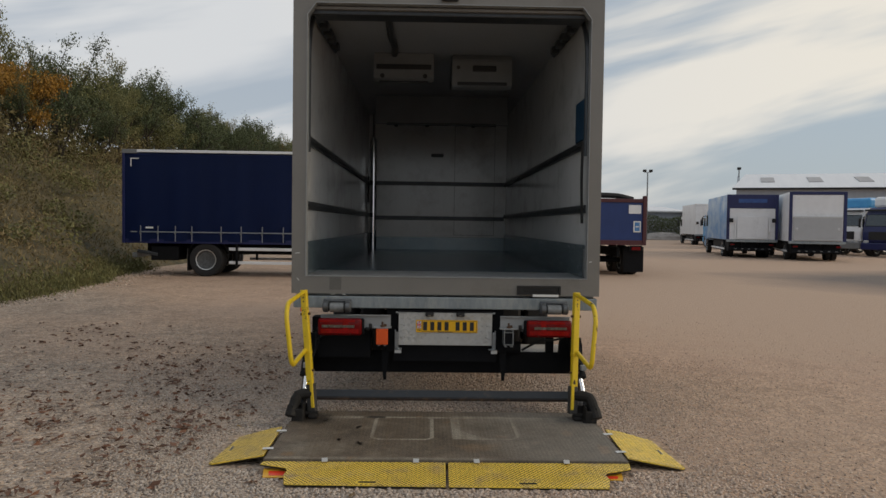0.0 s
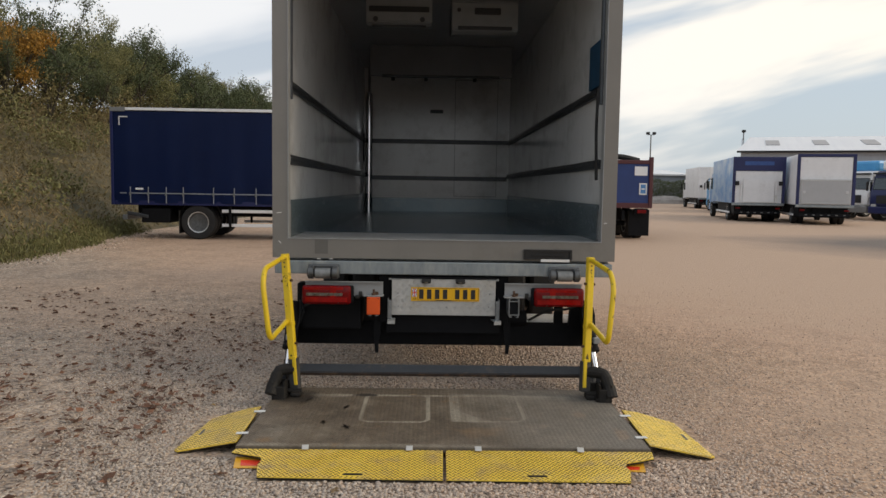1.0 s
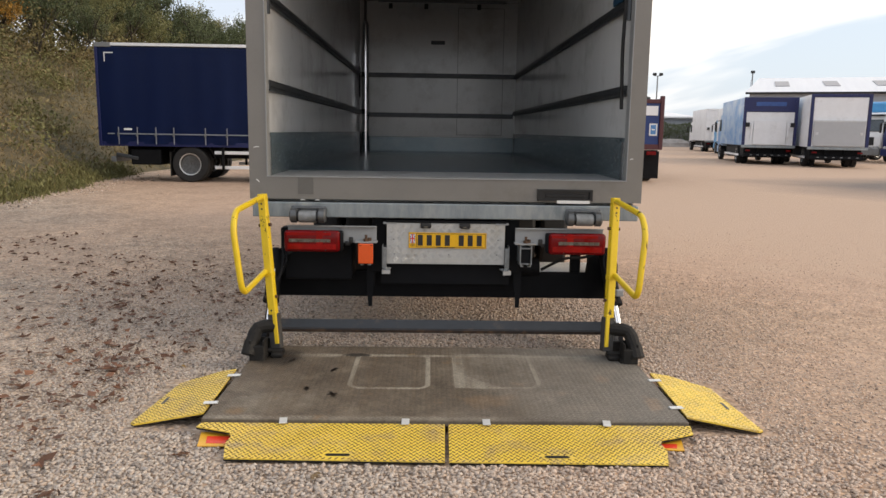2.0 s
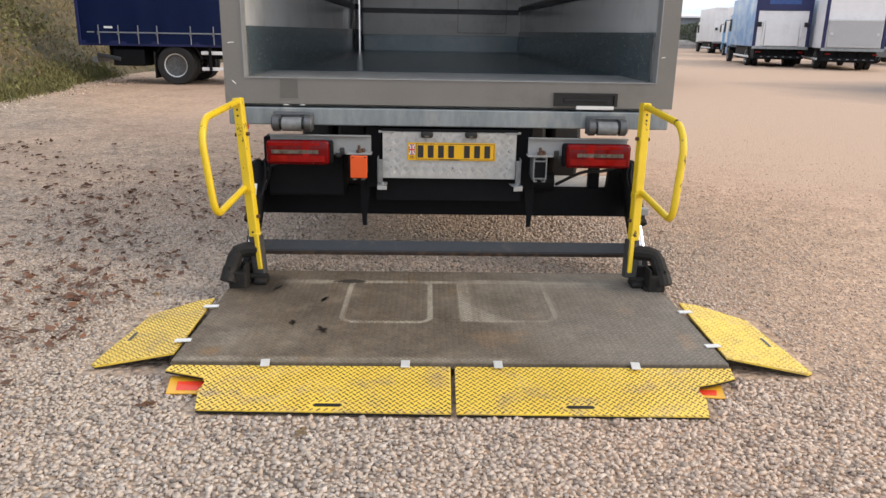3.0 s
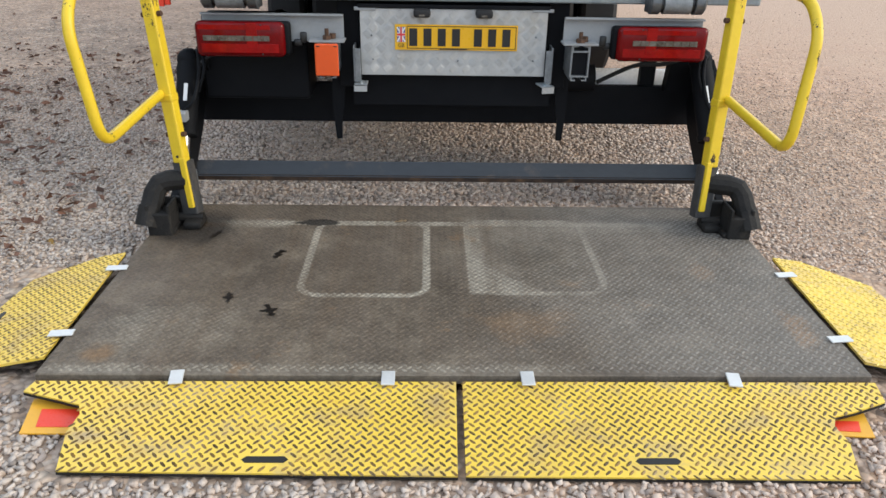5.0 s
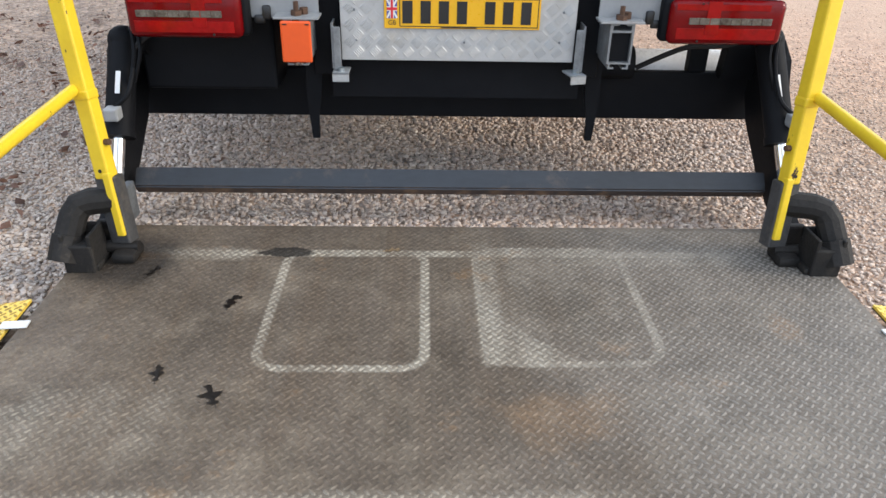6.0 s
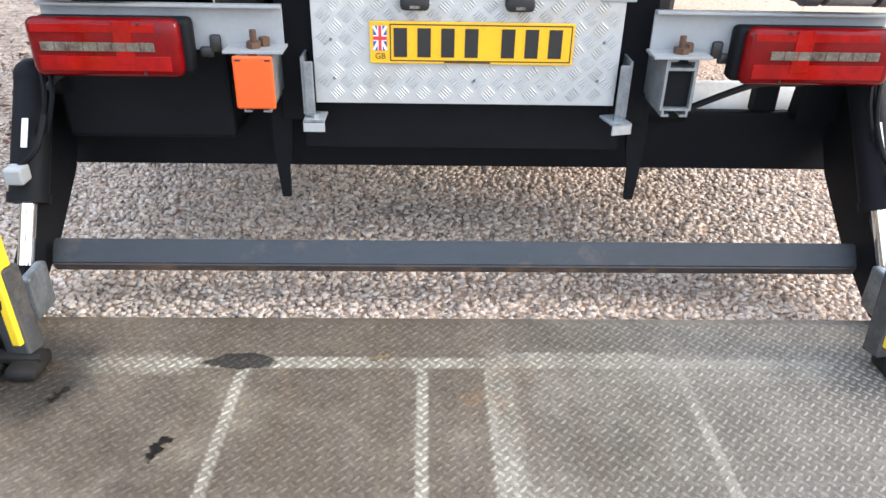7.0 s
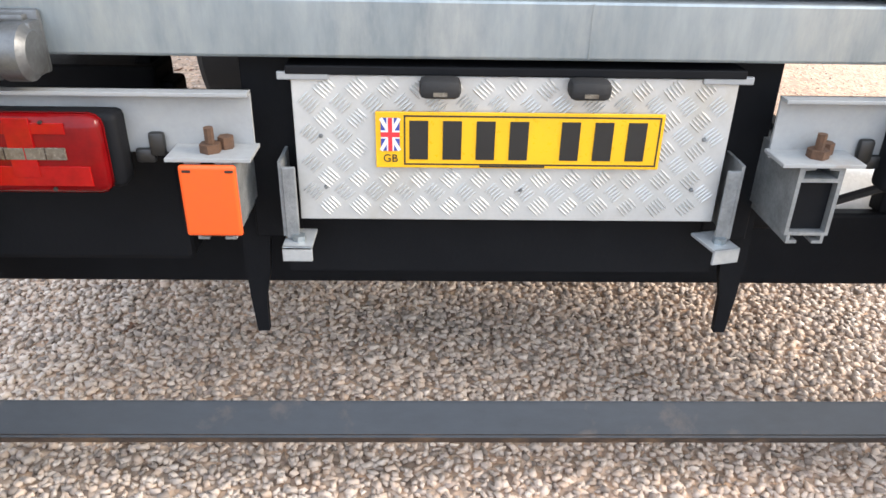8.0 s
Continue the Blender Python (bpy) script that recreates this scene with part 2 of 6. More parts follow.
def platform_material(name, rails, rub, lift=1.0, dust=0.5):
    """Dark tread plate, rubbed pale along the tracks where a stacker was parked, with an oil blot."""
    m = material(name, (0.131 * lift, 0.104 * lift, 0.077 * lift), (0.076 * lift, 0.059 * lift, 0.042 * lift), rough=0.6, spec=0.28, scale=3.4, fine=30, bump=0.12, dirt=(0.212, 0.172, 0.124), dirt_scale=4.6, dirt_range=(0.47, 0.76))
    t = m.node_tree
    L = t.links
    p = next(n for n in t.nodes if n.type == "BSDF_PRINCIPLED")
    base = p.inputs["Base Color"].links[0].from_socket
    tc = t.nodes.new("ShaderNodeTexCoord")
    wob = node(t, "ShaderNodeTexNoise", Scale=9.0, Detail=3.0)
    L.new(tc.outputs["Object"], wob.inputs["Vector"])
    sep = t.nodes.new("ShaderNodeSeparateXYZ")
    L.new(tc.outputs["Object"], sep.inputs[0])

    def op(kind, a, b=0.0):
        n = t.nodes.new("ShaderNodeMath")
        n.operation = kind
        for i, v in enumerate((a, b)):
            if isinstance(v, (int, float)):
                n.inputs[i].default_value = v
            else:
                L.new(v, n.inputs[i])
        return n.outputs[0]

    def band(d, half, soft):
        n = t.nodes.new("ShaderNodeMapRange")
        n.interpolation_type = "SMOOTHSTEP"
        n.inputs["From Min"].default_value, n.inputs["From Max"].default_value = half + soft, half
        L.new(d, n.inputs["Value"])
        return n.outputs[0]

    x, y = sep.outputs[0], sep.outputs[1]
    total = None
    for cx, cy, hx, hy, rad in rails:
        dx = op("SUBTRACT", op("ABSOLUTE", op("SUBTRACT", x, cx)), hx - rad)
        dy = op("SUBTRACT", op("ABSOLUTE", op("SUBTRACT", y, cy)), hy - rad)
        ox, oy = op("MAXIMUM", dx, 0.0), op("MAXIMUM", dy, 0.0)
        far = op("SQRT", op("ADD", op("MULTIPLY", ox, ox), op("MULTIPLY", oy, oy)))
        d = op("ABSOLUTE", op("SUBTRACT", op("ADD", far, op("MINIMUM", op("MAXIMUM", dx, dy), 0.0)), rad))
        f = band(d, 0.008, 0.010)
        total = f if total is None else op("MAXIMUM", total, f)
    line = op("MULTIPLY", band(op("ABSOLUTE", op("ADD", y, 0.48)), 0.013, 0.014), band(op("ABSOLUTE", op("ADD", x, 0.03)), 0.90, 0.06))
    total = op("MAXIMUM", total, line)
    # one rubbed corner patch and a broad scuff down the leg beside it
    ragp = op("MULTIPLY", op("SUBTRACT", wob.outputs["Fac"], 0.5), 0.22)
    wedge = op("ADD", op("ADD", op("SUBTRACT", x, 0.045), op("MULTIPLY", op("ADD", y, 0.76), 0.66)), ragp)
    patch = op("MULTIPLY", band(wedge, 0.0, 0.05), op("MULTIPLY", band(op("ABSOLUTE", op("SUBTRACT", x, 0.20)), 0.15, 0.02), band(op("ABSOLUTE", op("ADD", y, 0.87)), 0.17, 0.03)))
    leg = op("MULTIPLY", band(op("ADD", op("ABSOLUTE", op("SUBTRACT", x, 0.078)), op("MULTIPLY", ragp, 0.25)), 0.022, 0.03), band(op("ABSOLUTE", op("ADD", y, 0.68)), 0.22, 0.08))
    haze = op("MULTIPLY", band(op("ADD", op("ABSOLUTE", op("ADD", y, 0.50)), op("MULTIPLY", ragp, 0.4)), 0.03, 0.05), band(op("ABSOLUTE", op("SUBTRACT", x, 0.62)), 0.30, 0.15))
    haze2 = op("MULTIPLY", band(op("ADD", op("ABSOLUTE", op("ADD", y, 0.485)), op("MULTIPLY", ragp, 0.3)), 0.02, 0.03), band(op("ABSOLUTE", op("ADD", x, 0.86)), 0.14, 0.10))
    inner = op("MULTIPLY", band(op("ADD", op("ABSOLUTE", op("SUBTRACT", x, 0.28)), op("MULTIPLY", ragp, 0.8)), 0.17, 0.07), band(op("ADD", op("ABSOLUTE", op("ADD", y, 0.74)), ragp), 0.22, 0.09))
    lip = op("MULTIPLY", band(op("ADD", op("ABSOLUTE", op("ADD", y, 1.50)), op("MULTIPLY", ragp, 0.3)), 0.012, 0.03), band(op("ABSOLUTE", op("ADD", x, 0.45)), 0.65, 0.2))
    scuff = op("MULTIPLY", band(op("ADD", op("ABSOLUTE", op("ADD", x, 0.92)), op("MULTIPLY", ragp, 1.6)), 0.10, 0.14), band(op("ADD", op("ABSOLUTE", op("ADD", y, 1.28)), op("MULTIPLY", ragp, 1.2)), 0.06, 0.12))
    for extra, k in ((inner, 0.14), (patch, 0.95), (leg, 0.5), (haze, 0.45), (haze2, 0.6), (lip, 0.5), (scuff, 0.35)):
        total = op("MAXIMUM", total, op("MULTIPLY", extra, k))
    slow = node(t, "ShaderNodeTexNoise", Scale=3.4, Detail=2.0)
    L.new(tc.outputs["Object"], slow.inputs["Vector"])
    fade = t.nodes.new("ShaderNodeMapRange")
    fade.inputs["From Min"].default_value, fade.inputs["From Max"].default_value = 0.32, 0.52
    fade.inputs["To Min"].default_value, fade.inputs["To Max"].default_value = 0.55, 1.0
    L.new(slow.outputs["Fac"], fade.inputs["Value"])
    worn = op("MULTIPLY", op("MULTIPLY", total, fade.outputs[0]), op("MINIMUM", op("ADD", wob.outputs["Fac"], 0.25), 1.0))
    mix = t.nodes.new("ShaderNodeMix")
    mix.data_type = "RGBA"
    mix.inputs["B"].default_value = (0.39, 0.348, 0.272, 1)
    L.new(op("MULTIPLY", worn, rub), mix.inputs["Factor"])
    L.new(base, mix.inputs["A"])
    # brown trodden streaks running off the truck
    stm = node(t, "ShaderNodeMapping", Scale=(5.5, 0.55, 1.0))
    L.new(tc.outputs["Object"], stm.inputs["Vector"])
    stn = node(t, "ShaderNodeTexNoise", Scale=2.0, Detail=6.0, Roughness=0.65)
    L.new(stm.outputs[0], stn.inputs["Vector"])
    stf = t.nodes.new("ShaderNodeMapRange")
    stf.inputs["From Min"].default_value, stf.inputs["From Max"].default_value = 0.46, 0.66
    stf.inputs["To Max"].default_value = 0.55
    L.new(stn.outputs["Fac"], stf.inputs["Value"])
    mixs = t.nodes.new("ShaderNodeMix")
    mixs.data_type = "RGBA"
    mixs.inputs["B"].default_value = (0.105 * lift, 0.076 * lift, 0.050 * lift, 1)
    L.new(stf.outputs[0], mixs.inputs["Factor"])
    L.new(mix.outputs["Result"], mixs.inputs["A"])
    # rust blooms
    rustn = node(t, "ShaderNodeTexNoise", Scale=5.5, Detail=6.0, Roughness=0.7)
    L.new(tc.outputs["Object"], rustn.inputs["Vector"])
    rb = t.nodes.new("ShaderNodeMapRange")
    rb.inputs["From Min"].default_value, rb.inputs["From Max"].default_value = 0.62, 0.74
    rb.inputs["To Max"].default_value = 0.65
    L.new(rustn.outputs["Fac"], rb.inputs["Value"])
    mixr = t.nodes.new("ShaderNodeMix")
    mixr.data_type = "RGBA"
    mixr.inputs["B"].default_value = (0.22, 0.125, 0.055, 1)
    bloom = rb.outputs[0]
    for cx, cy, rx, ry, k in ((0.88, -0.90, 0.05, 0.08, 0.55), (1.06, -1.27, 0.05, 0.11, 0.9), (0.22, -1.24, 0.17, 0.10, 0.35), (-1.06, -1.42, 0.07, 0.05, 0.6), (-0.98, -0.50, 0.07, 0.03, 0.6)):
        ux, uy = op("DIVIDE", op("SUBTRACT", x, cx), rx), op("DIVIDE", op("SUBTRACT", y, cy), ry)
        blob = op("ADD", op("SQRT", op("ADD", op("MULTIPLY", ux, ux), op("MULTIPLY", uy, uy))), op("MULTIPLY", op("SUBTRACT", 0.5, rustn.outputs["Fac"]), 3.2))
        bloom = op("MAXIMUM", bloom, op("MULTIPLY", band(blob, 0.35, 0.9), k))
    L.new(bloom, mixr.inputs["Factor"])
    L.new(mixs.outputs["Result"], mixr.inputs["A"])
    # oil blot with a ragged edge
    bx, by = op("ADD", x, 0.548), op("MULTIPLY", op("ADD", y, 0.474), 2.6)
    fray = node(t, "ShaderNodeTexNoise", Scale=34.0, Detail=3.0)
    L.new(tc.outputs["Object"], fray.inputs["Vector"])
    rag = op("ADD", op("MULTIPLY", wob.outputs["Fac"], 0.085), op("MULTIPLY", op("SUBTRACT", fray.outputs["Fac"], 0.5), 0.06))
    blot = band(op("SUBTRACT", op("SQRT", op("ADD", op("MULTIPLY", bx, bx), op("MULTIPLY", by, by))), rag), 0.035, 0.012)
    mix2 = t.nodes.new("ShaderNodeMix")
    mix2.data_type = "RGBA"
    mix2.inputs["B"].default_value = (0.022, 0.019, 0.016, 1)
    # grease trodden round the two rear pivots
    gx, gy = op("SUBTRACT", op("ABSOLUTE", x), 1.03), op("ADD", y, 0.52)
    grime = band(op("SUBTRACT", op("SQRT", op("ADD", op("MULTIPLY", gx, gx), op("MULTIPLY", gy, gy))), op("MULTIPLY", wob.outputs["Fac"], 0.12)), 0.03, 0.13)
    L.new(op("MAXIMUM", op("MULTIPLY", blot, 0.9), op("MULTIPLY", grime, 0.8)), mix2.inputs["Factor"])
    L.new(mixr.outputs["Result"], mix2.inputs["A"])
    # dry dust plus painted sky glare and glints, stronger towards +x
    dn = node(t, "ShaderNodeTexNoise", Scale=2.2, Detail=7.0, Roughness=0.65)
    L.new(tc.outputs["Object"], dn.inputs["Vector"])
    glint_film = t.nodes.new("ShaderNodeMapRange")
    glint_film.interpolation_type = "SMOOTHSTEP"
    glint_film.inputs["From Min"].default_value, glint_film.inputs["From Max"].default_value = 0.35, 1.25
    glint_film.inputs["To Max"].default_value = dust
    L.new(op("ADD", dn.outputs["Fac"], op("MULTIPLY", x, 0.85)), glint_film.inputs["Value"])
    mix3 = t.nodes.new("ShaderNodeMix")
    mix3.data_type = "RGBA"
    mix3.inputs["B"].default_value = (0.250, 0.228, 0.197, 1)
    L.new(glint_film.outputs[0], mix3.inputs["Factor"])
    L.new(mix2.outputs["Result"], mix3.inputs["A"])
    # grit: pale and dark specks trodden into the plate, thicker in patches
    grit = node(t, "ShaderNodeTexNoise", Scale=105.0, Detail=2.0, Roughness=0.6)
    clot = node(t, "ShaderNodeTexNoise", Scale=11.0, Detail=5.0, Roughness=0.7)
    for n in (grit, clot):
        L.new(tc.outputs["Object"], n.inputs["Vector"])
    speck = t.nodes.new("ShaderNodeMapRange")
    speck.inputs["From Min"].default_value, speck.inputs["From Max"].default_value = 0.34, 0.66
    speck.inputs["To Min"].default_value, speck.inputs["To Max"].default_value = 0.80, 1.20
    L.new(grit.outputs["Fac"], speck.inputs["Value"])
    lump = t.nodes.new("ShaderNodeMapRange")
    lump.inputs["From Min"].default_value, lump.inputs["From Max"].default_value = 0.36, 0.64
    lump.inputs["To Min"].default_value, lump.inputs["To Max"].default_value = 0.90, 1.08
    L.new(clot.outputs["Fac"], lump.inputs["Value"])
    tone = t.nodes.new("ShaderNodeHueSaturation")
    L.new(op("MULTIPLY", speck.outputs[0], lump.outputs[0]), tone.inputs["Value"])
    L.new(mix3.outputs["Result"], tone.inputs["Color"])
    L.new(tone.outputs["Color"], p.inputs["Base Color"])
    return m


TRACKS = [(-0.325, -0.77, 0.215, 0.30, 0.07), (0.280, -0.75, 0.230, 0.30, 0.085)]
M_DECK = platform_material("dark_tread_plate", TRACKS, 0.66, 1.06, 0.34)
# the bars take more of the pale film, which paints their glints
M_DECKBAR = platform_material("dark_tread_bars", TRACKS, 1.6, 1.25, 0.80)


# ---- building helpers ----
def mesh_of(name, bm, mat, smooth=False):
    me = bpy.data.meshes.new(name)
    bmesh.ops.recalc_face_normals(bm, faces=bm.faces[:])
    bm.to_mesh(me)
    bm.free()
    me.materials.append(mat)
    if smooth:
        me.polygons.foreach_set("use_smooth", [True] * len(me.polygons))
        me.set_sharp_from_angle(angle=radians(35))
    return me


def part(name, bm, mat, parent=None, label="", smooth=False):
    ob = new(name, mesh_of(name, bm, mat, smooth))
    if parent is not None:
        ob.parent = parent
    if label:
        ob["label"] = label
    return ob


def thing(name, label, category, group="", kind="", at=(0, 0, 0), yaw=0.0):
    e = new(name)
    e.empty_display_size = 0.2
    e.matrix_world = pose(*at, 0, 0, yaw)
    return tagged(e, label, category, group, kind)


def add_box(bm, lo, hi, bevel=0.0, m=None, segs=2):
    r = bmesh.ops.create_cube(bm, size=1.0)
    vs = r["verts"]
    for v in vs:
        v.co = Vector([lo[i] + (v.co[i] + 0.5) * (hi[i] - lo[i]) for i in range(3)])
    if bevel:
        es = list({e for v in vs for e in v.link_edges})
        got = bmesh.ops.bevel(bm, geom=es, offset=bevel, segments=segs, affect="EDGES", profile=0.5)
        vs = list({v for f in got["faces"] for v in f.verts} | {v for v in vs if v.is_valid})
    if m is not None:
        bmesh.ops.transform(bm, matrix=m, verts=vs)
    return vs


def box(lo, hi, bevel=0.0, m=None, segs=2):
    bm = bmesh.new()
    add_box(bm, lo, hi, bevel, m, segs)
    return bm


def add_cyl(bm, a, b, r, r2=None, segs=16, caps=True):
    a, b = Vector(a), Vector(b)
    d = b - a
    m = Matrix.Translation((a + b) / 2) @ d.to_track_quat("Z", "Y").to_matrix().to_4x4()
    bmesh.ops.create_cone(bm, cap_ends=caps, segments=segs, radius1=r, radius2=r if r2 is None else r2, depth=d.length, matrix=m)


def cyl(a, b, r, r2=None, segs=16):
    bm = bmesh.new()
    add_cyl(bm, a, b, r, r2, segs)
    return bm


def rounded(points, radius, n=5):
    """A polyline with its inner corners rounded off."""
    pts = [Vector(p) for p in points]
    out = [pts[0]]
    for a, b, c in zip(pts, pts[1:], pts[2:]):
        u, w = (a - b), (c - b)
        k = min(radius, u.length * 0.45, w.length * 0.45)
        p, q = b + u.normalized() * k, b + w.normalized() * k
        for i in range(n + 1):
            s = i / n
            out.append(p * (1 - s) ** 2 + b * 2 * s * (1 - s) + q * s ** 2)
    out.append(pts[-1])
    return out


def add_tube(bm, pts, r, segs=10):
    rings = []
    up = None
    for i, p in enumerate(pts):
        d = (pts[min(i + 1, len(pts) - 1)] - pts[max(i - 1, 0)]).normalized()
        if up is None:
            up = d.orthogonal().normalized()
        up = (up - d * up.dot(d)).normalized()
        side = d.cross(up)
        rings.append([bm.verts.new(p + (up * math.cos(2 * math.pi * k / segs) + side * math.sin(2 * math.pi * k / segs)) * r) for k in range(segs)])
    for A, B in zip(rings, rings[1:]):
        for k in range(segs):
            bm.faces.new((A[k], A[(k + 1) % segs], B[(k + 1) % segs], B[k]))
    bm.faces.new(rings[0][::-1])
    bm.faces.new(rings[-1])


def tube(points, r, radius=0.0, segs=10):
    bm = bmesh.new()
    pts = rounded(points, radius) if radius else [Vector(p) for p in points]
    add_tube(bm, pts, r, segs)
    return bm


def sheet(outline, holes=(), thick=0.006, place=None):
    """A flat plate with holes, cut from an outline in x, y; place maps (x, y, z) to the world."""
    bm = bmesh.new()
    edges = []
    for loop in (outline, *holes):
        vs = [bm.verts.new((p[0], p[1], 0)) for p in loop]
        edges += [bm.edges.new((vs[i], vs[(i + 1) % len(vs)])) for i in range(len(vs))]
    bmesh.ops.triangle_fill(bm, use_beauty=True, use_dissolve=False, edges=edges)
    got = bmesh.ops.extrude_face_region(bm, geom=bm.faces[:])
    for v in got["geom"]:
        if isinstance(v, bmesh.types.BMVert):
            v.co.z -= thick
    if place:
        for v in bm.verts:
            v.co = place(v.co)
    return bm


def inside(poly, x, y):
    hit = False
    for (x0, y0), (x1, y1) in zip(poly, poly[1:] + poly[:1]):
        if (y0 > y) != (y1 > y) and x < (x1 - x0) * (y - y0) / (y1 - y0) + x0:
            hit = not hit
    return hit


def tread(poly, pitch, length, width, height, place, bars=1, gap=0.0, skip=()):
    """Raised tread bars in the usual crossed pattern over an outline, all in one mesh."""
    xs, ys = [p[0] for p in poly], [p[1] for p in poly]
    verts, faces = [], []
    rj = random.Random(int(len(poly) * 100 + pitch * 1e5))
    step = pitch / math.sqrt(2)
    nx, ny = int((max(xs) - min(xs)) / (2 * step)) + 2, int((max(ys) - min(ys)) / step) + 2
    for j in range(ny):
        for i in range(nx):
            cx, cy = min(xs) + (i + (0.25 if j % 2 else 0.75)) * 2 * step, min(ys) + (j + 0.5) * step
            turn = radians((45 if j % 2 else -45) + rj.uniform(-3, 3))
            grow = rj.uniform(0.88, 1.06)
            c, s = math.cos(turn), math.sin(turn)
            if not inside(poly, cx, cy) or any(inside(q, cx, cy) for q in skip):
                continue
            for b in range(bars):
                off = (b - (bars - 1) / 2) * gap
                n = len(verts)
                for u, v, h in ((-1, 0, 0), (-0.5, 0.5, 0), (0.5, 0.5, 0), (1, 0, 0), (0.5, -0.5, 0), (-0.5, -0.5, 0), (-0.55, 0, 1), (0.55, 0, 1)):
                    lx, ly = u * grow * length / 2, v * width + off
                    verts.append(place(Vector((cx + lx * c - ly * s, cy + lx * s + ly * c, h * height))))
                faces += [(n + 2, n + 1, n + 6, n + 7), (n + 5, n + 4, n + 7, n + 6), (n + 1, n, n + 6), (n, n + 5, n + 6), (n + 3, n + 2, n + 7), (n + 4, n + 3, n + 7)]
    bm = bmesh.new()
    bv = [bm.verts.new(v) for v in verts]
    for f in faces:
        bm.faces.new([bv[k] for k in f])
    return bm


def text_mesh(body, size, mat, name, parent, m, depth=0.0006):
    cu = bpy.data.curves.new(name, "FONT")
    cu.body, cu.size, cu.extrude, cu.align_x, cu.align_y = body, size, depth, "CENTER", "CENTER"
    tmp = bpy.data.objects.new("tmp", cu)
    scene.collection.objects.link(tmp)
    me = bpy.data.meshes.new_from_object(tmp.evaluated_get(bpy.context.evaluated_depsgraph_get()))
    bpy.data.objects.remove(tmp)
    me.transform(m)
    me.materials.clear()
    me.materials.append(mat)
    ob = new(name, me)
    ob.parent = parent
    return ob


# ---- ground: one sheet of gravel to the horizon ----
def ground_material(name, stones):
    m = bpy.data.materials.new(name)
    m.use_nodes = True
    t = m.node_tree
    t.nodes.clear()
    L = t.links
    out = t.nodes.new("ShaderNodeOutputMaterial")
    p = node(t, "ShaderNodeBsdfPrincipled", Roughness=0.85)
    p.inputs["Specular IOR Level"].default_value = 0.25
    L.new(p.outputs[0], out.inputs["Surface"])
    tc = t.nodes.new("ShaderNodeTexCoord")
    vec = tc.outputs["Object"]

    def ramp(src, stops):
        r = t.nodes.new("ShaderNodeValToRGB")
        while len(r.color_ramp.elements) < len(stops):
            r.color_ramp.elements.new(0.5)
        for e, (pos, col) in zip(r.color_ramp.elements, stops):
            e.position, e.color = pos, (*col, 1)
        L.new(src, r.inputs["Fac"])
        return r.outputs["Color"]

    def blend(kind, f, a, b):
        n = t.nodes.new("ShaderNodeMix")
        n.data_type, n.blend_type = "RGBA", kind
        for s, v in (("Factor", f), ("A", a), ("B", b)):
            if isinstance(v, (int, float)):
                n.inputs[s].default_value = v
            elif isinstance(v, tuple):
                n.inputs[s].default_value = (*v, 1)
            else:
                L.new(v, n.inputs[s])
        return n.outputs["Result"]

    palette = [(0.0, (0.20, 0.172, 0.155)), (0.18, (0.40, 0.355, 0.32)), (0.40, (0.54, 0.465, 0.405)), (0.6, (0.48, 0.375, 0.295)), (0.8, (0.60, 0.54, 0.485)), (1.0, (0.36, 0.305, 0.28))]
    if stones:
        col = ramp(t.nodes.new("ShaderNodeNewGeometry").outputs["Random Per Island"], palette)
        height = None
    else:
        vo = node(t, "ShaderNodeTexVoronoi", Scale=42.0)
        vo2 = node(t, "ShaderNodeTexVoronoi", Scale=19.0)
        for v in (vo, vo2):
            L.new(vec, v.inputs["Vector"])
        sp = t.nodes.new("ShaderNodeSeparateColor")
        L.new(vo.outputs["Color"], sp.inputs[0])
        col = ramp(sp.outputs[0], palette)
        col = blend("MULTIPLY", 0.55, col, ramp(vo.outputs["Distance"], [(0.25, (1, 1, 1)), (0.75, (0.45, 0.43, 0.42))]))
        height = vo.outputs["Distance"]
        sp2 = t.nodes.new("ShaderNodeSeparateColor")
        L.new(vo2.outputs["Color"], sp2.inputs[0])
        col = blend("MULTIPLY", 0.75, col, ramp(sp2.outputs[1], [(0.0, (0.62, 0.60, 0.58)), (0.25, (0.95, 0.95, 0.95)), (0.8, (1.06, 1.05, 1.04)), (1.0, (1.30, 1.27, 1.24))]))
        clods = node(t, "ShaderNodeTexNoise", Scale=6.5, Detail=8.0, Roughness=0.75)
        L.new(vec, clods.inputs["Vector"])
        col = blend("MULTIPLY", 0.8, col, ramp(clods.outputs["Fac"], [(0.34, (0.50, 0.48, 0.47)), (0.49, (1.0, 1.0, 1.0)), (0.66, (1.20, 1.18, 1.16))]))
    # broad tone: pinkish sand to the far side, greyer and darker under the bank
    big = node(t, "ShaderNodeTexNoise", Scale=0.16, Detail=6.0, Roughness=0.6)
    L.new(vec, big.inputs["Vector"])
    sx = t.nodes.new("ShaderNodeSeparateXYZ")
    L.new(vec, sx.inputs[0])
    side = t.nodes.new("ShaderNodeMath")
    side.operation = "MULTIPLY_ADD"
    side.inputs[1].default_value, side.inputs[2].default_value = 0.060, 0.0
    L.new(sx.outputs[0], side.inputs[0])
    addn = t.nodes.new("ShaderNodeMath")
    L.new(side.outputs[0], addn.inputs[0])
    L.new(big.outputs["Fac"], addn.inputs[1])
    fary = t.nodes.new("ShaderNodeMapRange")
    fary.inputs["From Min"].default_value, fary.inputs["From Max"].default_value = -2.0, 9.0
    fary.inputs["To Min"].default_value, fary.inputs["To Max"].default_value = 0.0, 0.62
